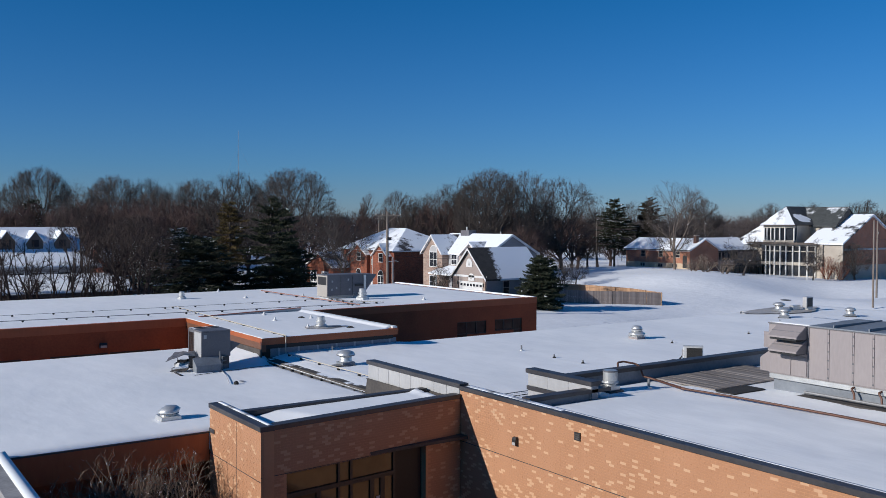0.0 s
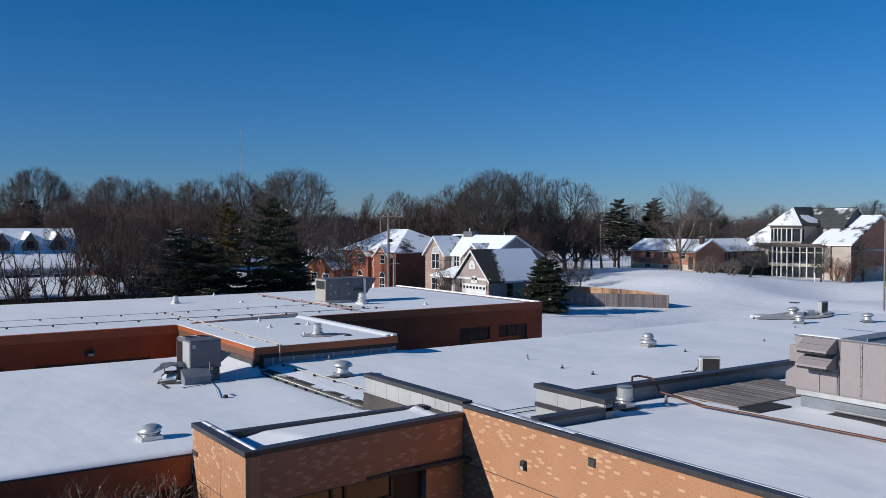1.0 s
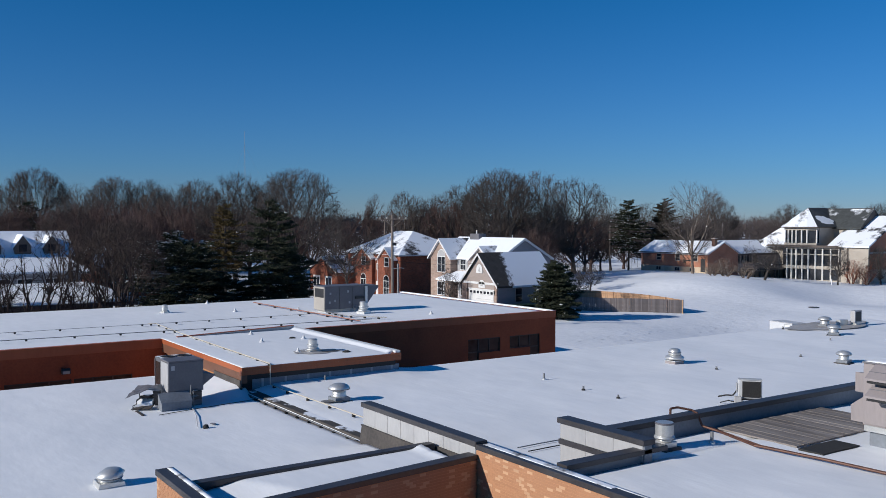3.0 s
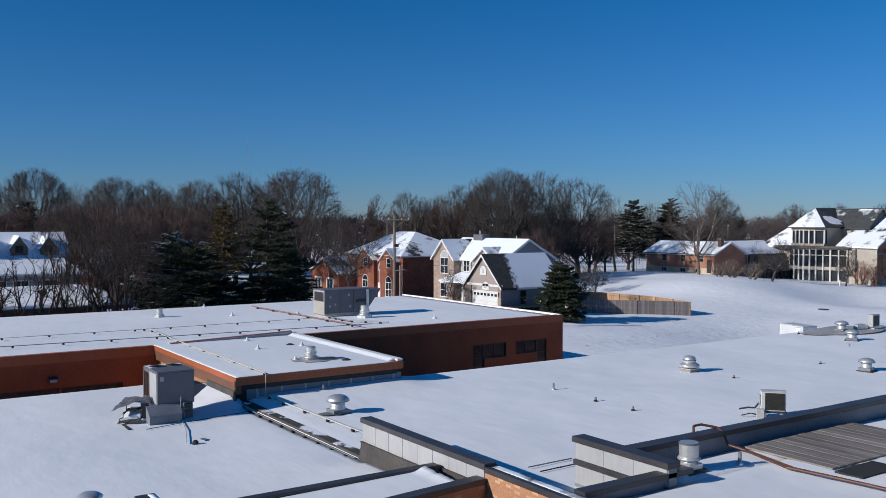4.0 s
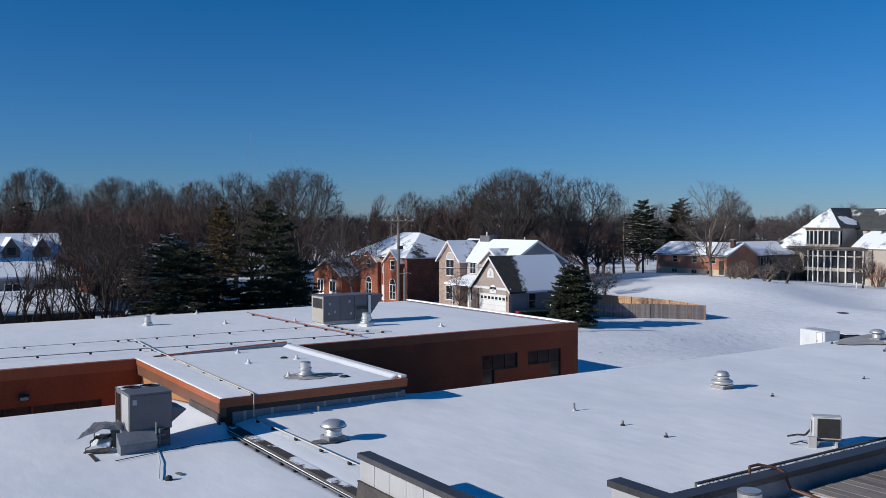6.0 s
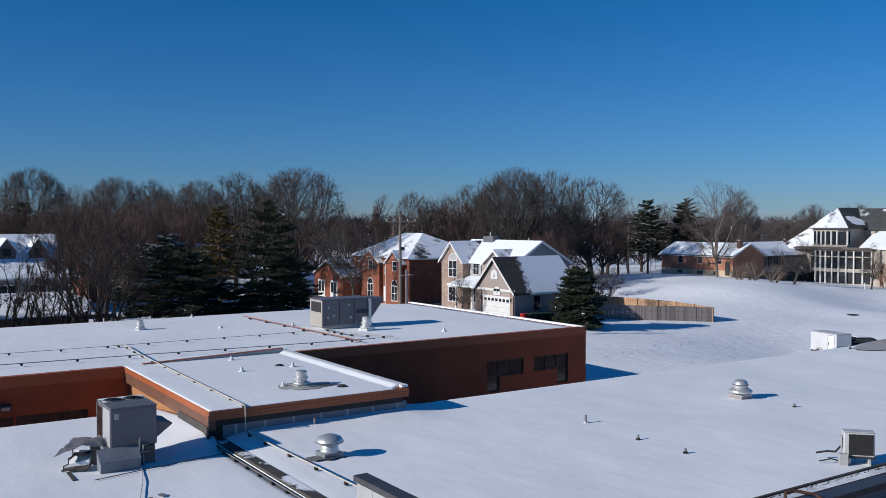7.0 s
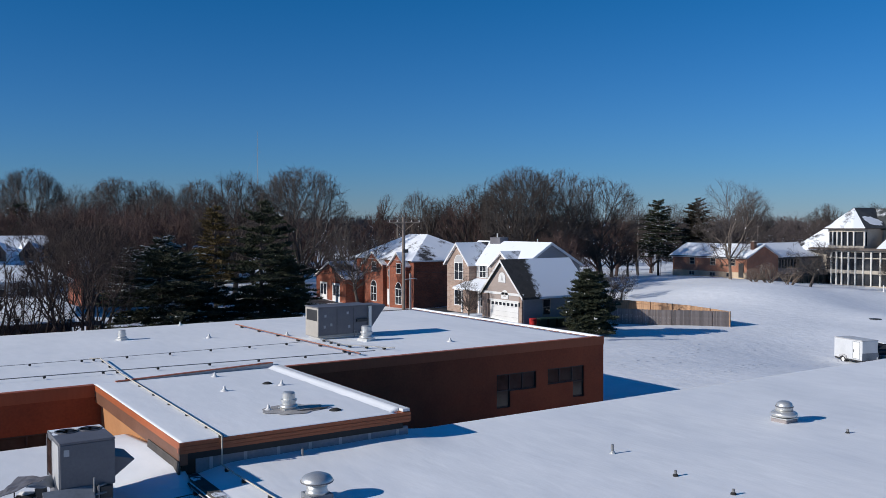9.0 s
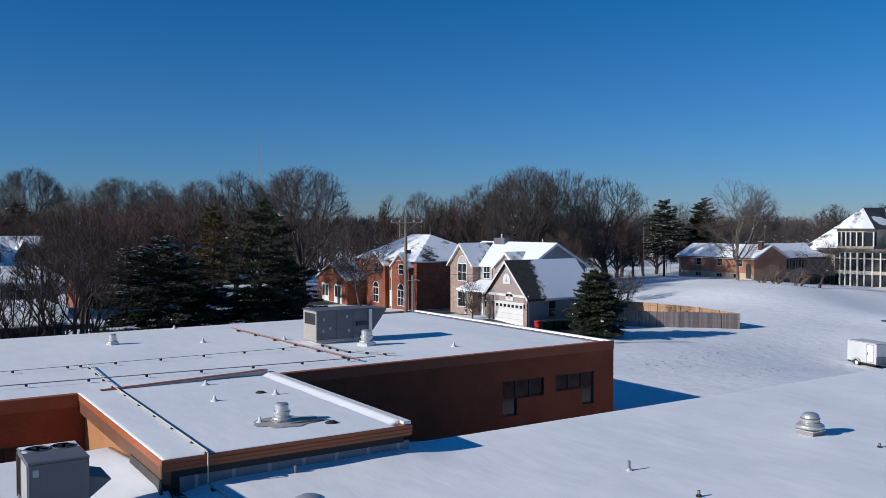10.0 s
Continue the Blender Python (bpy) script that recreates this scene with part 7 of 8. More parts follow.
# thicket along the boundary
for k, x, y, h in ((0, -8.2, 36.4, 10.6), (0, -5.1, 36.6, 11.0), (0, -2.9, 35.9, 9.6), (0, -1.2, 36.9, 10.4), (0, 0.9, 36.6, 10.6), (0, -6.6, 36.9, 10.2), (0, -4.0, 36.3, 10.8), (0, 2.4, 36.0, 9.9), (1, 4.3, 36.2, 10.8), (1, 6.9, 48.0, 11.2), (1, 10.5, 60.0, 11.4), (1, 8.6, 76.0, 11.8)):
    set_tree(CLUMP, k, (10.5, (2.9, 3.6)[k]), x, y, h, (2.8, 3.5)[k])

# conifers
P1 = pine(3, 9.8, 9.4, NEEDLES, "broad dark green pine with level boughs", 0.22, 1.25, 0.15, 0.004, rag=0.55, jit=0.5)
P1.matrix_basis = pose(12.8, 47.5, 0)
P1.scale = (1.1, 1.1, 0.92)
P2 = pine(7, 13.0, 6.9, NEEDLES, "tall dark green pine with level boughs and a ragged top", 0.2, 1.1, 0.45, 0.004, gap=0.95, bend=0.5, rag=0.75, jit=0.6)
P2.matrix_basis = pose(21.3, 47.6, 0)
P3 = pine(9, 12.6, 3.4, NEEDLES_OLIVE, "tall thin conifer with yellowing olive needles", 0.5, 0.9, 0.5, 0.002, gap=0.7, rag=0.7, jit=0.5)
P3.matrix_basis = pose(20.8, 58.0, 0)
P4 = pine(15, 5.9, 4.7, NEEDLES, "dense rounded evergreen beside the garage drive", 0.03, 1.7, 0.0, 0.007, gap=0.5, rag=0.4, jit=0.4)
P4.matrix_basis = pose(53.3, 41.2, ground_z(53.3, 41.2))
P5 = pine(21, 14.5, 7.0, NEEDLES, "tall dark pine with a bare lower trunk", 0.34, 1.0, 0.25, 0.05, gap=0.7, rag=0.6, jit=0.9)
P5.matrix_basis = pose(121.8, 96.4, ground_z(121.8, 96.4))
P7 = pine(33, 15.0, 7.4, NEEDLES_BROWN, "tall ragged conifer with brownish needles behind the ranch house", 0.22, 1.0, 0.3, 0.006, gap=0.65, rag=0.7, jit=0.9)
P7.matrix_basis = pose(129.4, 93.6, ground_z(129.4, 93.6))
P6 = pine(27, 9.6, 7.5, NEEDLES, "snow-laden evergreen behind the pines", 0.2, 1.2, 0.1, 0.34, 0.8)
P6.matrix_basis = pose(23.4, 85.1, 0)
for src, x, y, s, r in ((P1, 24.3, 50.4, 0.85, 140), (P1, 17.2, 49.5, 0.62, 200), (P6, 18.6, 82.3, 0.8, 80), (P6, 28.0, 84.0, 0.85, 190), (P5, 16.5, 153.0, 1.02, 120), (P1, 180, 60, 1.3, 20), (P2, 190, 62, 1.1, 20)):
    c = copy_thing(src, pose(x, y, ground_z(x, y), 0, 0, r))
    c.scale = (s, s, s)

CY = tree_thing("bald_cypress", *forked_tree(61, 17.0, 2.2, 0.72, 30, 3, (0.5, 1.5), twigs=12, thick=0.42), BARK, TWIG_RED, "tall conical leafless cypress with reddish twigs", "")
CY.matrix_basis = pose(76.6, 122.8, ground_z(76.6, 122.8))

# far woods and the wooded skyline
wv, wf = [], []
rw = random.Random(21)


def spike(x, y, z0, z1, w):
    a = rw.random() * 3.14
    dx, dy = math.cos(a) * w, math.sin(a) * w
    i = len(wv)
    ox, oy = rw.uniform(-1, 1) * w * 2, rw.uniform(-1, 1) * w * 2
    wv.extend([(x - dx, y - dy, z0), (x + dx, y + dy, z0), (x + ox, y + oy, z1)])
    wf.append((i, i + 1, i + 2))


def far_crown(x, y, h, n, w):
    c = Vector((x, y, h * 0.55))
    g = ground_z(x, y)
    for _ in range(n):
        d = Vector((rw.gauss(0, 1), rw.gauss(0, 1), rw.gauss(0, 1))).normalized() * rw.random() ** 0.45
        p = c + Vector((d.x * h * 0.30, d.y * h * 0.30, d.z * h * 0.38 + g))
        e = (p - c + Vector((0, 0, h * 0.3)) + Vector((rw.gauss(0, 1), rw.gauss(0, 1), rw.gauss(0, 1))) * h * 0.15).normalized() * h * rw.uniform(0.08, 0.16)
        s = e.orthogonal().normalized() * w * rw.uniform(0.5, 1.2)
        i = len(wv)
        wv.extend([tuple(p - s), tuple(p + s), tuple(p + e)])
        wf.append((i, i + 1, i + 2))
    spike(x, y, g - 0.5, h * 0.8, w * 1.5)


for i in range(190):
    az = radians(-64 + 68 * rw.random())
    dist = rw.uniform(185, 290)
    x, y = -10 - dist * math.sin(az), -30 + dist * math.cos(az)
    far_crown(x, y, rw.uniform(10, 14.5), 520, 0.07)
tagged(raw_part("far_woods", wv, wf, TWIG_FAR), "leafless woods behind the houses", "woods", kind="stuff")
wv, wf = [], []
for i in range(1000):
    az = radians(-80 + 96 * rw.random())
    dist = rw.uniform(360, 640)
    x, y = -10 - dist * math.sin(az), -30 + dist * math.cos(az)
    far_crown(x, y, rw.uniform(10, 13.5) + dist * 0.006, 190, 0.46)
tagged(raw_part("skyline_woods", wv, wf, TWIG_FAR), "distant wooded skyline of leafless trees", "woods", kind="stuff")


# ---------------------------------------------------------------- yard things
def board_fence(name, pts, h, material, label, w=0.143, step=0.15):
    """A board fence along a line of ground points: posts, rails, boards."""
    t = thing(name, (pts[0][0], pts[0][1], ground_z(*pts[0])), label, "fence", "fences")
    mesh = None
    o = world_at(t)
    for (xa, ya), (xb, yb) in zip(pts, pts[1:]):
        d = Vector((xb - xa, yb - ya, 0))
        ln = d.length
        d.normalize()
        ang = math.atan2(d.y, d.x)
        n = int(ln / step)
        for i in range(n):
            p = Vector((xa, ya, 0)) + d * ((i + 0.5) * step)
            if mesh is None:
                bm = bmesh.new()
                v = [(-w / 2, 0), (w / 2, 0), (w / 2, h - 0.05), (w / 4, h), (-w / 4, h), (-w / 2, h - 0.05)]
                prism([(a, b) for a, b in v], 'y', -0.011, 0.011, bm=bm)
                first = part("board", bm, material)
                mesh = first.data
                b = first
            else:
                b = new("board", mesh)
            b.parent = t
            b.location = Vector((p.x, p.y, ground_z(p.x, p.y) - 0.05 + 0.02 * random.random())) - o
            b.rotation_euler = (0, 0.008 * (random.random() - 0.5), ang)
        m = max(1, int(ln / 2.4))
        for z in (0.35, h - 0.35):
            for i in range(m):
                p, q = Vector((xa, ya, 0)) + d * (ln * i / m), Vector((xa, ya, 0)) + d * (ln * (i + 1) / m)
                off = Vector((-d.y, d.x, 0)) * 0.035
                p, q = p + off, q + off
                p.z, q.z = ground_z(p.x, p.y) + z, ground_z(q.x, q.y) + z
                part("rail", tube(p, q, 0.04, n=4), material, t)
        for i in range(m + 1):
            p = Vector((xa, ya, 0)) + d * (ln * i / m) + Vector((-d.y, d.x, 0)) * 0.09
            g = ground_z(p.x, p.y)
            part("post", box(p.x - 0.045, p.x + 0.045, p.y - 0.045, p.y + 0.045, g - 0.2, g + h - 0.02), material, t)
    return t


# near run in darker grey-brown boards, back run in lighter tan
board_fence("board_fence", [(58.5, 49.4), (62.3, 46.9), (67.5, 43.2), (71.5, 40.9), (73.2, 39.9)], 1.75, FENCE_WOOD, "grey-brown cedar board fence in the snow")
board_fence("board_fence", [(73.2, 39.9), (72.8, 48.0), (71.7, 57.5)], 1.75, FENCE_TAN, "tan cedar board fence in the snow")
lsh = thing("garden_shed", (-6, 42, 0), "low dark shed behind the classroom block with a snowed roof", "shed")
part("wall", prism([(-20, 38.1), (4.1, 38.1), (5.1, 43), (4.0, 45.8), (-20, 45.8)], 'z', -0.3, 4.5), DARK_SIDING, lsh)
rfb = bmesh.new()
tp = [rfb.verts.new(p) for p in ((-20.3, 37.9, 4.74), (4.3, 37.9, 4.74), (5.35, 43.0, 5.32), (4.1, 46.0, 5.85), (-20.3, 46.0, 5.85))]
lo_ = [rfb.verts.new(q.co - Vector((0, 0, 0.3))) for q in tp]
rfb.faces.new(tp)
rfb.faces.new(lo_[::-1])
for k in range(5):
    rfb.faces.new((tp[k], lo_[k], lo_[(k + 1) % 5], tp[(k + 1) % 5]))
part("roof_snow", rfb, SNOW, lsh)
part("eave_board", box(-20.3, 6.0, 37.82, 37.895, 4.36, 4.68), DARK_SIDING, lsh)
dsh = thing("satellite_dish", (0.1, 41.3, 5.2), "dark satellite dish on a short mast over the shed roof", "satellite dish")
part("mast", tube((0.1, 41.3, 5.1), (0.1, 41.3, 5.55), 0.03, n=6), DARK_METAL, dsh)
part("reflector", tube((0.1, 41.30, 5.62), (0.08, 41.22, 5.64), 0.30, 0.26, 14), DARK_METAL, dsh)
part("feed_arm", tube((0.08, 41.22, 5.4), (0.05, 40.9, 5.5), 0.015, n=5), DARK_METAL, dsh)


def utility_pole(x, y, top, base, r, arm_z, turn, label):
    t = thing("utility_pole", (x, y, base), label, "utility pole", "utility poles")
    part("pole", tube((x, y, base - 0.3), (x, y, top), r, r * 0.7, 10), POLE_WOOD, t)
    c, s = math.cos(turn), math.sin(turn)
    for k, z in enumerate(arm_z):
        hw = 1.35 if k == 0 else 0.9
        part("crossarm", tube((x - c * hw, y - s * hw - 0.16, z), (x + c * hw, y + s * hw - 0.16, z), 0.06, n=4), POLE_WOOD, t)
        for u in (-0.95, -0.45, 0.45, 0.95):
            part("insulator", lathe((x + c * hw * u, y + s * hw * u - 0.16, z + 0.05), [(0.04, 0), (0.06, 0.06), (0.04, 0.14)], 8), CONCRETE, t)
    return t


up = utility_pole(31.5, 40.7, 11.75, 0, 0.17, (11.3,), radians(-25), "grey wooden utility pole with crossarms behind the school")
for sx in (-1, 1):
    part("arm_brace", tube((31.5, 40.52, 10.55), (31.5 + sx * 0.85 * math.cos(radians(-25)), 40.52 + sx * 0.85 * math.sin(radians(-25)), 11.25), 0.03, n=4), POLE_WOOD, up)
part("transformer_bracket", box(31.35, 31.75, 40.3, 40.52, 8.7, 9.0), DARK_METAL, up)
part("riser", tube((31.98, 40.4, 0.0), (31.98, 40.4, 6.9), 0.11, 0.10, 8), PIPE_GREY, up)
part("lamp_arm", pipe([(31.5, 40.5, 6.4), (32.2, 40.2, 6.5), (32.5, 40.1, 6.42)], 0.03), ZINC, up)
utility_pole(92.8, 22.2, 10.9, 0.0, 0.13, (), 0, "slim dark utility pole in the snowfield")
utility_pole(108.0, 30.3, 10.8, 0.0, 0.15, (9.0,), 0.5, "slim grey utility pole with a crossarm in the snowfield")
utility_pole(120, 100, 11.5, 1.0, 0.13, (11.0,), 0.6, "distant wooden utility pole with a crossarm")
utility_pole(146, 92, 10.8, 1.0, 0.13, (10.3,), 0.6, "distant wooden utility pole with a crossarm")
utility_pole(70.6, 108.9, 11.8, 0.0, 0.16, (11.2,), 0.4, "distant wooden utility pole with a crossarm")


def wire(a, b, sag, r=0.016):
    pts = []
    a, b = Vector(a), Vector(b)
    for i in range(13):
        s = i / 12
        p = a.lerp(b, s)
        p.z -= sag * 4 * s * (1 - s)
        pts.append(p)
    t = thing("overhead_wire", a, "thin dark overhead utility wire", "wire", "overhead wires")
    part("wire", pipe(pts, r, 4), RUBBER, t)


wire((31.5, 40.7, 7.6), (-20, 55.0, 6.2), 0.9)
wire((31.5, 40.7, 7.2), (59, 56, 6.4), 0.6)
wire((31.2, 40.7, 11.5), (70.6, 108.9, 11.5), 1.2)
wire((92.8, 22.2, 8.6), (140, 38, 8.6), 0.5)

mast = thing("radio_mast", (274, 700, 0), "thin grey lattice radio mast far off", "radio mast")
for k in range(6):
    part("mast_section", tube((276.5, 700, k * 15.0), (276.5, 700, (k + 1) * 15.0), 0.22 - 0.015 * k, n=4), PIPE_GREY, mast)
for k in range(3):
    a = 2.1 * k
    part("guy_wire", tube((276.5, 700, 78), (276.5 + 40 * math.cos(a), 700 + 40 * math.sin(a), 0), 0.04, n=3), PANEL, mast)

# cargo trailer and the car that draws it
TRAILER_WHITE = surface("dull_white_paint", (0.52, 0.53, 0.54), (0.62, 0.63, 0.64), 0.5, coarse=0.8, fine=8, bump=0.03)
tr = thing("cargo_trailer", (0, 0, 0), "white enclosed cargo trailer with a grey stone guard", "trailer")
part("box_body", box(-0.95, 0.95, -1.75, 1.75, 0.45, 2.35, 0.05), TRAILER_WHITE, tr)
part("roof_rail", box(-0.97, 0.97, -1.77, 1.77, 2.28, 2.33), PANEL, tr)
part("stone_guard", box(-0.96, 0.96, -1.785, -1.752, 0.45, 1.15), GREY_FLASH, tr)
sd = part("side_door", box(-0.972, -0.952, -1.45, -0.65, 0.6, 2.15, 0.006), WHITE, tr)
part("door_seal", box(-0.968, -0.951, -1.49, -0.61, 0.56, 2.19), GREY_FLASH, sd)
part("door_handle", box(-1.0, -0.972, -0.78, -0.72, 1.2, 1.45), DARK_METAL, sd)
for y in (0.55,):
    for sx in (-1, 1):
        wheel = part("wheel", tube((sx * 0.98, y, 0.34), (sx * 0.78, y, 0.34), 0.34, n=20), RUBBER, tr)
        part("rim", tube((sx * 0.99, y, 0.34), (sx * 0.97, y, 0.34), 0.19, n=16), WHITE, wheel)
        part("fender", prism([(y - 0.5, 0.45), (y - 0.42, 0.72), (y - 0.2, 0.8), (y + 0.2, 0.8), (y + 0.42, 0.72), (y + 0.5, 0.45), (y + 0.44, 0.45), (y, 0.73), (y - 0.44, 0.45)], 'x', min(sx * 0.955, sx * 1.08), max(sx * 0.955, sx * 1.08)), PANEL, tr)
part("chassis", box(-0.9, 0.9, -1.7, 1.7, 0.32, 0.45), DARK_METAL, tr)
part("drawbar", prism([(-0.6, -1.75), (0.6, -1.75), (0.05, -2.9), (-0.05, -2.9)], 'z', 0.38, 0.46), DARK_METAL, tr)
part("jockey_leg", tube((0, -2.6, 0.0), (0, -2.6, 0.9), 0.04, n=8), ZINC, tr)
tr.matrix_basis = pose(71.3, 23.8, ground_z(71.3, 23.8) - 0.08, 0, 0, -14)

car = thing("parked_car", (0, 0, 0), "dark parked car beside the trailer in the snow", "car")
prof = [(-2.2, 0.35), (2.2, 0.35), (2.25, 0.75), (1.5, 0.92), (0.75, 1.42), (-0.9, 1.46), (-1.9, 0.98), (-2.25, 0.9)]
cb_ = prism(prof, 'x', -0.86, 0.86)
bmesh.ops.bevel(cb_, geom=list(cb_.edges), offset=0.06, segments=2, affect='EDGES')
part("body", cb_, DARK_PAINT, car, smooth=True)
part("side_glass", prism([(-1.55, 0.98), (1.2, 0.98), (0.68, 1.36), (-0.85, 1.39)], 'x', -0.875, 0.875), GLASS, car)
part("snow_on_roof", box(-0.7, 0.7, -0.8, 0.6, 1.45, 1.52, 0.03), SNOW, car)
for x in (-0.8, 0.8):
    for y in (-1.4, 1.35):
        wheel = part("wheel", tube((x - 0.1, y, 0.33), (x + 0.1, y, 0.33), 0.33, n=18), RUBBER, car)
        part("rim", tube((x - 0.11, y, 0.33), (x + 0.11, y, 0.33), 0.2, n=14), ZINC, wheel)
car.matrix_basis = pose(75.6, 23.4, ground_z(75.6, 23.4), 0, 0, 60)

# bins and barrel by the garage
rb = thing("waste_barrel", (48.9, 44.6, 0.7), "red plastic barrel beside the garage", "barrel")
g0 = ground_z(48.9, 44.6)
part("drum", lathe((48.9, 44.6, g0), [(0.34, 0), (0.36, 0.4), (0.4, 0.85), (0.42, 0.87), (0.42, 0.93), (0.3, 0.97), (0.03, 0.98)], 16), RED_PLASTIC, rb, smooth=True)
GREEN_PLASTIC = surface("green_plastic", (0.012, 0.03, 0.022), (0.02, 0.045, 0.03), 0.5, bump=0)
for i in range(3):
    x = 50.0 + i * 1.15
    wb = thing("wheelie_bin", (x, 44.6, g0), "dark green wheeled refuse bin beside the garage", "bin", "refuse bins")
    g = ground_z(x, 44.6)
    part("bin_body", prism([(x - 0.38, g), (x + 0.38, g), (x + 0.44, g + 0.85), (x - 0.44, g + 0.85)], 'y', 44.2, 45.0), GREEN_PLASTIC, wb)
    part("lid", prism([(44.12, g + 0.85), (45.05, g + 0.85), (45.0, g + 0.95), (44.2, g + 0.92)], 'x', x - 0.48, x + 0.48), GREEN_PLASTIC, wb)
pd = thing("covered_boat", (54.0, 44.0, 0.6), "low pale tarp-covered trailer beside the garage", "trailer")
part("tarp", prism([(53.2, 0.75), (56.2, 0.75), (56.4, 1.25), (54.8, 1.45), (53.3, 1.3)], 'y', 43.3, 44.7), GREY_FLASH, pd)


# ---------------------------------------------------------------- shrubs
def shrub(seed, h, spread, n, material, label, name="shrub"):
    rnd = random.Random(seed)
    v, f = [], []

    def tw(p, d, ln, r, lev):
        for i in range(2):
            q = p + d * (ln / 2)
            sd = d.orthogonal().normalized()
            sd2 = d.cross(sd)
            k = len(v)
            for u in (sd, -0.5 * sd + 0.87 * sd2, -0.5 * sd - 0.87 * sd2):
                v.append(tuple(p + u * r))
            for u in (sd, -0.5 * sd + 0.87 * sd2, -0.5 * sd - 0.87 * sd2):
                v.append(tuple(q + u * r * 0.7))
            for j in range(3):
                f.append((k + j, k + (j + 1) % 3, k + 3 + (j + 1) % 3, k + 3 + j))
            p, r = q, r * 0.7
            d = (d + Vector((rnd.gauss(0, 1), rnd.gauss(0, 1), rnd.gauss(0.2, 1))) * 0.22).normalized()
            if lev < 3:
                for _ in range(rnd.randint(1, 3)):
                    nd = (d + Vector((rnd.gauss(0, 1), rnd.gauss(0, 1), rnd.gauss(0.2, 0.8))) * 0.6).normalized()
                    tw(p, nd, ln * rnd.uniform(0.5, 0.75), r * 0.8, lev + 1)
    for _ in range(n):
        a = rnd.random() * 6.2832
        d = Vector((math.cos(a) * spread * rnd.random(), math.sin(a) * spread * rnd.random(), 1)).normalized()
        tw(Vector((math.cos(a) * 0.2, math.sin(a) * 0.2, -0.1)), d, h * rnd.uniform(0.45, 0.7), 0.024, 0)
    t = thing(name, (0, 0, 0), label, "shrub", "shrubs")
    raw_part("twig_mass", v, f, material, t)
    return t


def bush(seed, h, material, label):
    t = thing("shrub", (0, 0, 0), label, "shrub", "shrubs")
    wood, fine = bare_tree(seed, h, 0.62, 0.16, 0.35, 7, 4, 0.45, 0.42, 0.62)
    raw_part("stem_wood", *wood, material, t)
    raw_part("twig_mass", *fine, material, t)
    return t


DRY_DUST = dusted(surface("dry_branch", (0.10, 0.072, 0.055), (0.24, 0.18, 0.135), 0.95, coarse=1.5, fine=8, bump=0), 0.64, 5.0)
S1 = bush(2, 3.9, DRY_DUST, "tall dry leafless shrub with frosted twigs in the courtyard")
S1.matrix_basis = pose(-10.6, -14.2, 0)
S2 = bush(4, 3.6, DRY_DUST, "dark leafless shrub with frosted twigs in the courtyard")
S2.matrix_basis = pose(-8.6, -14.1, 0)
S3 = shrub(6, 1.9, 0.28, 75, DRY_BUSH, "dense tan ornamental shrub against the brick entrance wall")
S3.matrix_basis = pose(-7.95, -15.2, 0)
for src, x, y, s, r in ((S1, -11.9, -15.0, 0.9, 80), (S2, -9.5, -15.0, 0.95, 30), (S3, -7.95, -16.1, 1.0, 60), (S3, -7.7, -17.3, 0.95, 150), (S2, -6.4, -18.0, 0.75, 120)):
    c = copy_thing(src, pose(x, y, 0, 0, 0, r))
    c.scale = (s, s, s)
RB = bush(8, 4.2, TWIG_RUST, "rust-red leafless shrub against the cream house wall")
RB.matrix_basis = pose(135.6, 55.4, ground_z(135.6, 55.4))
c = copy_thing(RB, pose(136.2, 53.0, ground_z(136.2, 53.0), 0, 0, 70))
c.scale = (0.8, 0.8, 0.8)
for x, y, s in ((110, 62.5, 1.5), (112.5, 60.5, 1.4), (108.5, 64.0, 1.1)):
    c = copy_thing(S2, pose(x, y, ground_z(x, y) - 0.2, 0, 0, x * 40))
    c.scale = (s * 0.85, s * 0.85, s * 0.6)


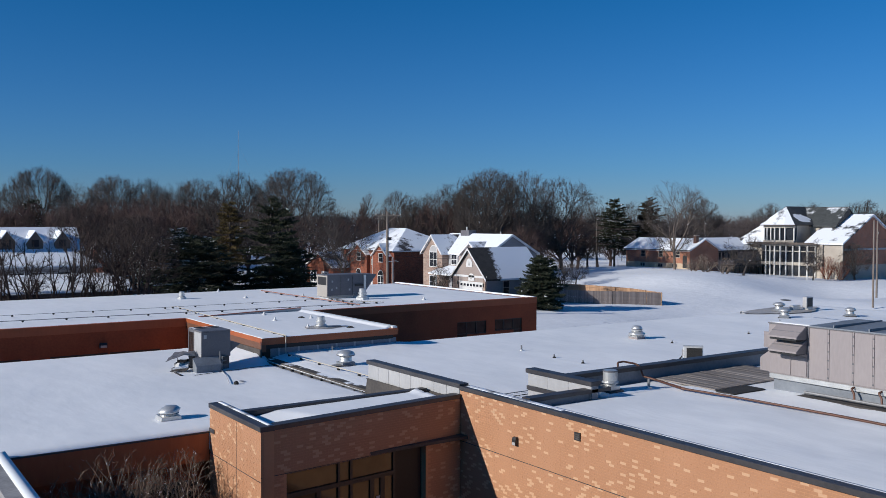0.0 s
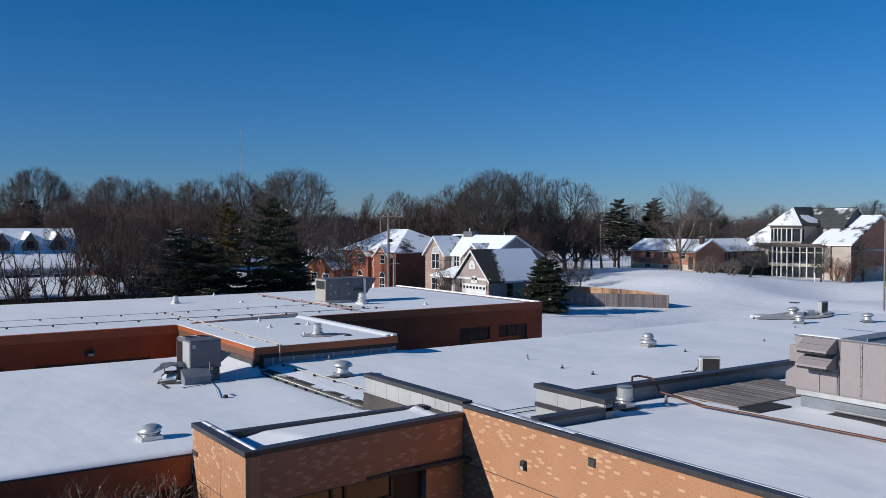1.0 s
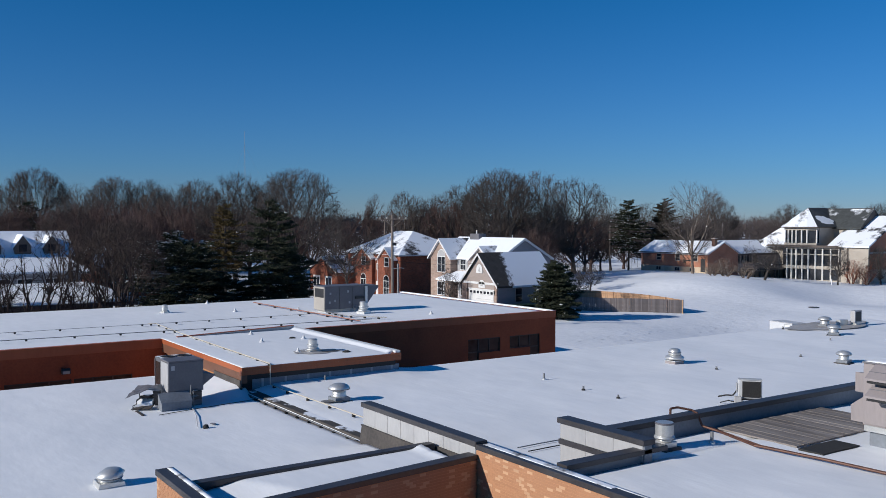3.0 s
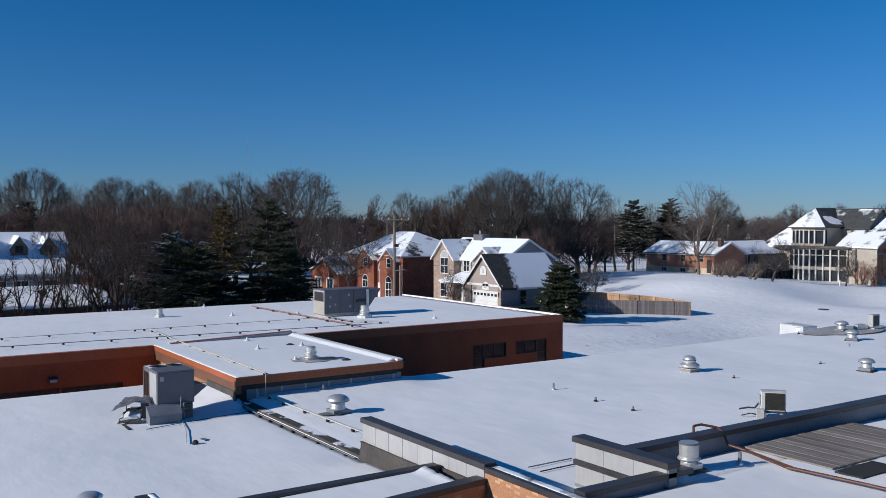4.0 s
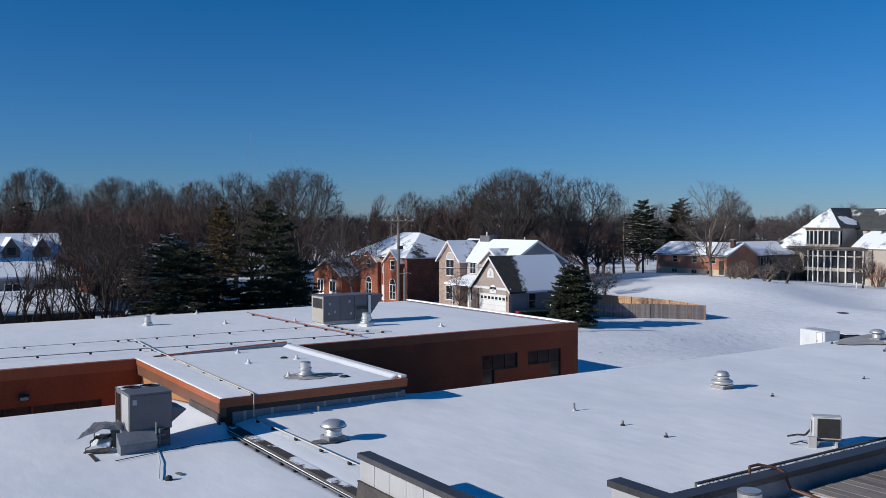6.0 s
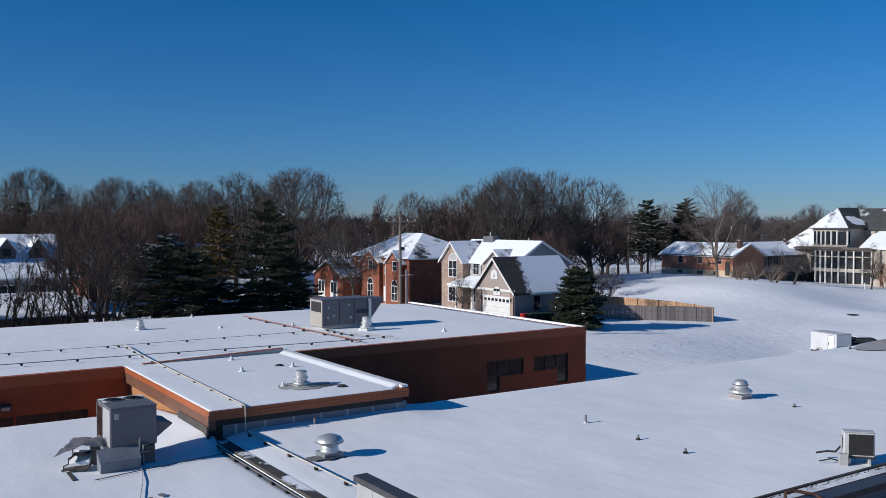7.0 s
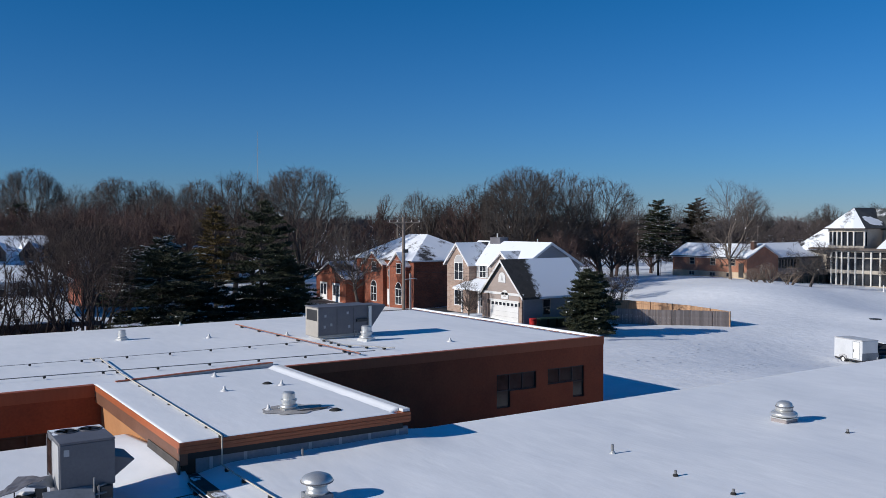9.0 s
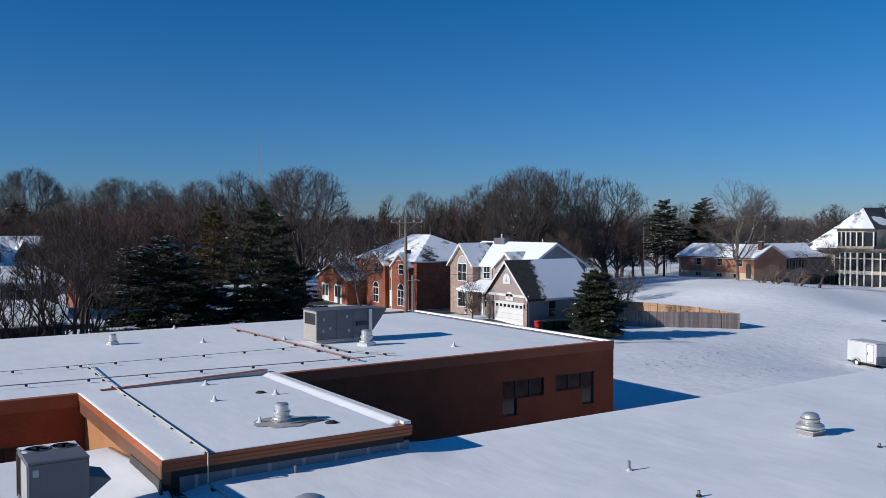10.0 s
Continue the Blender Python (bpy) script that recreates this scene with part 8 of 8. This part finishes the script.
# ---------------------------------------------------------------- bricks of the entrance and the wing
def brick_face(parent, axis, plane, a0, a1, z0, z1, near, seed, holes=()):
    """Bricks proud of their mortar. near: (a, b, low, high) in which each brick is an object of its own."""
    rnd = random.Random(seed)
    L, H, J, D = 0.203, 0.066, 0.010, 0.095
    o = world_at(parent)
    meshes = {}
    verts, faces = {0: [], 1: []}, {0: [], 1: []}
    count = 0
    row = 0
    z = z0
    while z + H <= z1 + 1e-6:
        a = a0 + (-(L + J) / 2 if row % 2 else 0)
        last = False
        while a < a1:
            p, q = max(a, a0), min(a + L, a1)
            a += L + J
            if q - p < 0.03 or any(h[0] < q and h[1] > p and h[2] < z + H and h[3] > z for h in holes):
                continue
            pale = not last and rnd.random() < (0.27 if noise.noise((p * 1.1 + seed, z * 1.6, 0.4)) > -0.05 else 0.07)
            last = pale
            dd = rnd.uniform(-0.001, 0.001)
            full = abs(q - p - L) < 1e-6
            if full and count < 150 and near[0] < p and q < near[1] and near[2] < z and z + H < near[3]:
                count += 1
                key = pale
                if key not in meshes:
                    bm = box(0, D, 0, L, 0, H) if axis == 'x' else box(0, L, 0, D, 0, H)
                    first = part("brick", bm, PALE_BRICK if pale else BUFF_BRICK)
                    meshes[key] = first.data
                    b = first
                else:
                    b = new("brick", meshes[key])
                b.parent = parent
                b.location = (Vector((plane + dd, p, z)) if axis == 'x' else Vector((p, plane + dd, z))) - o
            else:
                v, f = verts[pale], faces[pale]
                k = len(v)
                if axis == 'x':
                    v.extend([(plane + dd, p, z), (plane + dd, q, z), (plane + dd, q, z + H), (plane + dd, p, z + H), (plane + D, p, z), (plane + D, q, z), (plane + D, q, z + H), (plane + D, p, z + H)])
                else:
                    v.extend([(p, plane + dd, z), (q, plane + dd, z), (q, plane + dd, z + H), (p, plane + dd, z + H), (p, plane + D, z), (q, plane + D, z), (q, plane + D, z + H), (p, plane + D, z + H)])
                f.extend([(k, k + 3, k + 2, k + 1), (k, k + 1, k + 5, k + 4), (k + 1, k + 2, k + 6, k + 5), (k + 2, k + 3, k + 7, k + 6), (k + 3, k, k + 4, k + 7)])
        z += H + J
        row += 1
    for s in (0, 1):
        if verts[s]:
            tagged(raw_part("brickwork", verts[s], faces[s], PALE_BRICK if s else BUFF_BRICK, parent), kind="stuff")


brick_face(ent, 'x', EX0, EY0, EY1, 0.0, 4.73, (-15.8, -13.6, 3.9, 4.7), 3)
brick_face(front, 'y', EY0, EX0 + 0.1, EX1 + 0.03, 0.0, 4.73, (-6.0, -3.0, 4.0, 4.7), 5, [(-6.44, -1.29, -1, 3.42)])
brick_face(wing, 'x', WX, -34, WY, 0.9, 5.0, (-18.6, -16.4, 4.1, 4.9), 7)

for y in (-15.2,):
    part("control_joint", box(EX0 - 0.004, EX0 + 0.02, y, y + 0.018, 0.0, 4.69), FLASHING, ent)
part("control_joint", box(EX0 - 0.004, EX0 + 0.02, EY0, EY1, 3.30, 3.322), FLASHING, ent)
part("control_joint", box(EX0, EX1, EY0 - 0.004, EY0 + 0.02, 3.425, 3.447), FLASHING, front)
part("control_joint", box(WX - 0.004, WX + 0.02, -34, WY, 3.30, 3.322), FLASHING, wing)
part("counter_flashing", box(EX0 - 0.03, EX0 + 0.02, -13.38, -12.96, 3.97, 4.10), COPING, ent)
mh = thing("drain_cover", (92.2, 34.4, 0), "dark flat drain cover lying in the snowfield", "drain cover")
gz = ground_z(92.2, 34.4)
part("cover", lathe((92.2, 34.4, gz), [(0.7, -0.1), (0.7, 0.03), (0.55, 0.05), (0.05, 0.055)], 18), DARK_METAL, mh)
wp = thing("marker_post", (127.5, 54.2, 0), "short white marker post in the snowfield", "post")
part("post", tube((127.5, 54.2, ground_z(127.5, 54.2) - 0.3), (127.5, 54.2, ground_z(127.5, 54.2) + 1.0), 0.09, n=8), WHITE, wp)
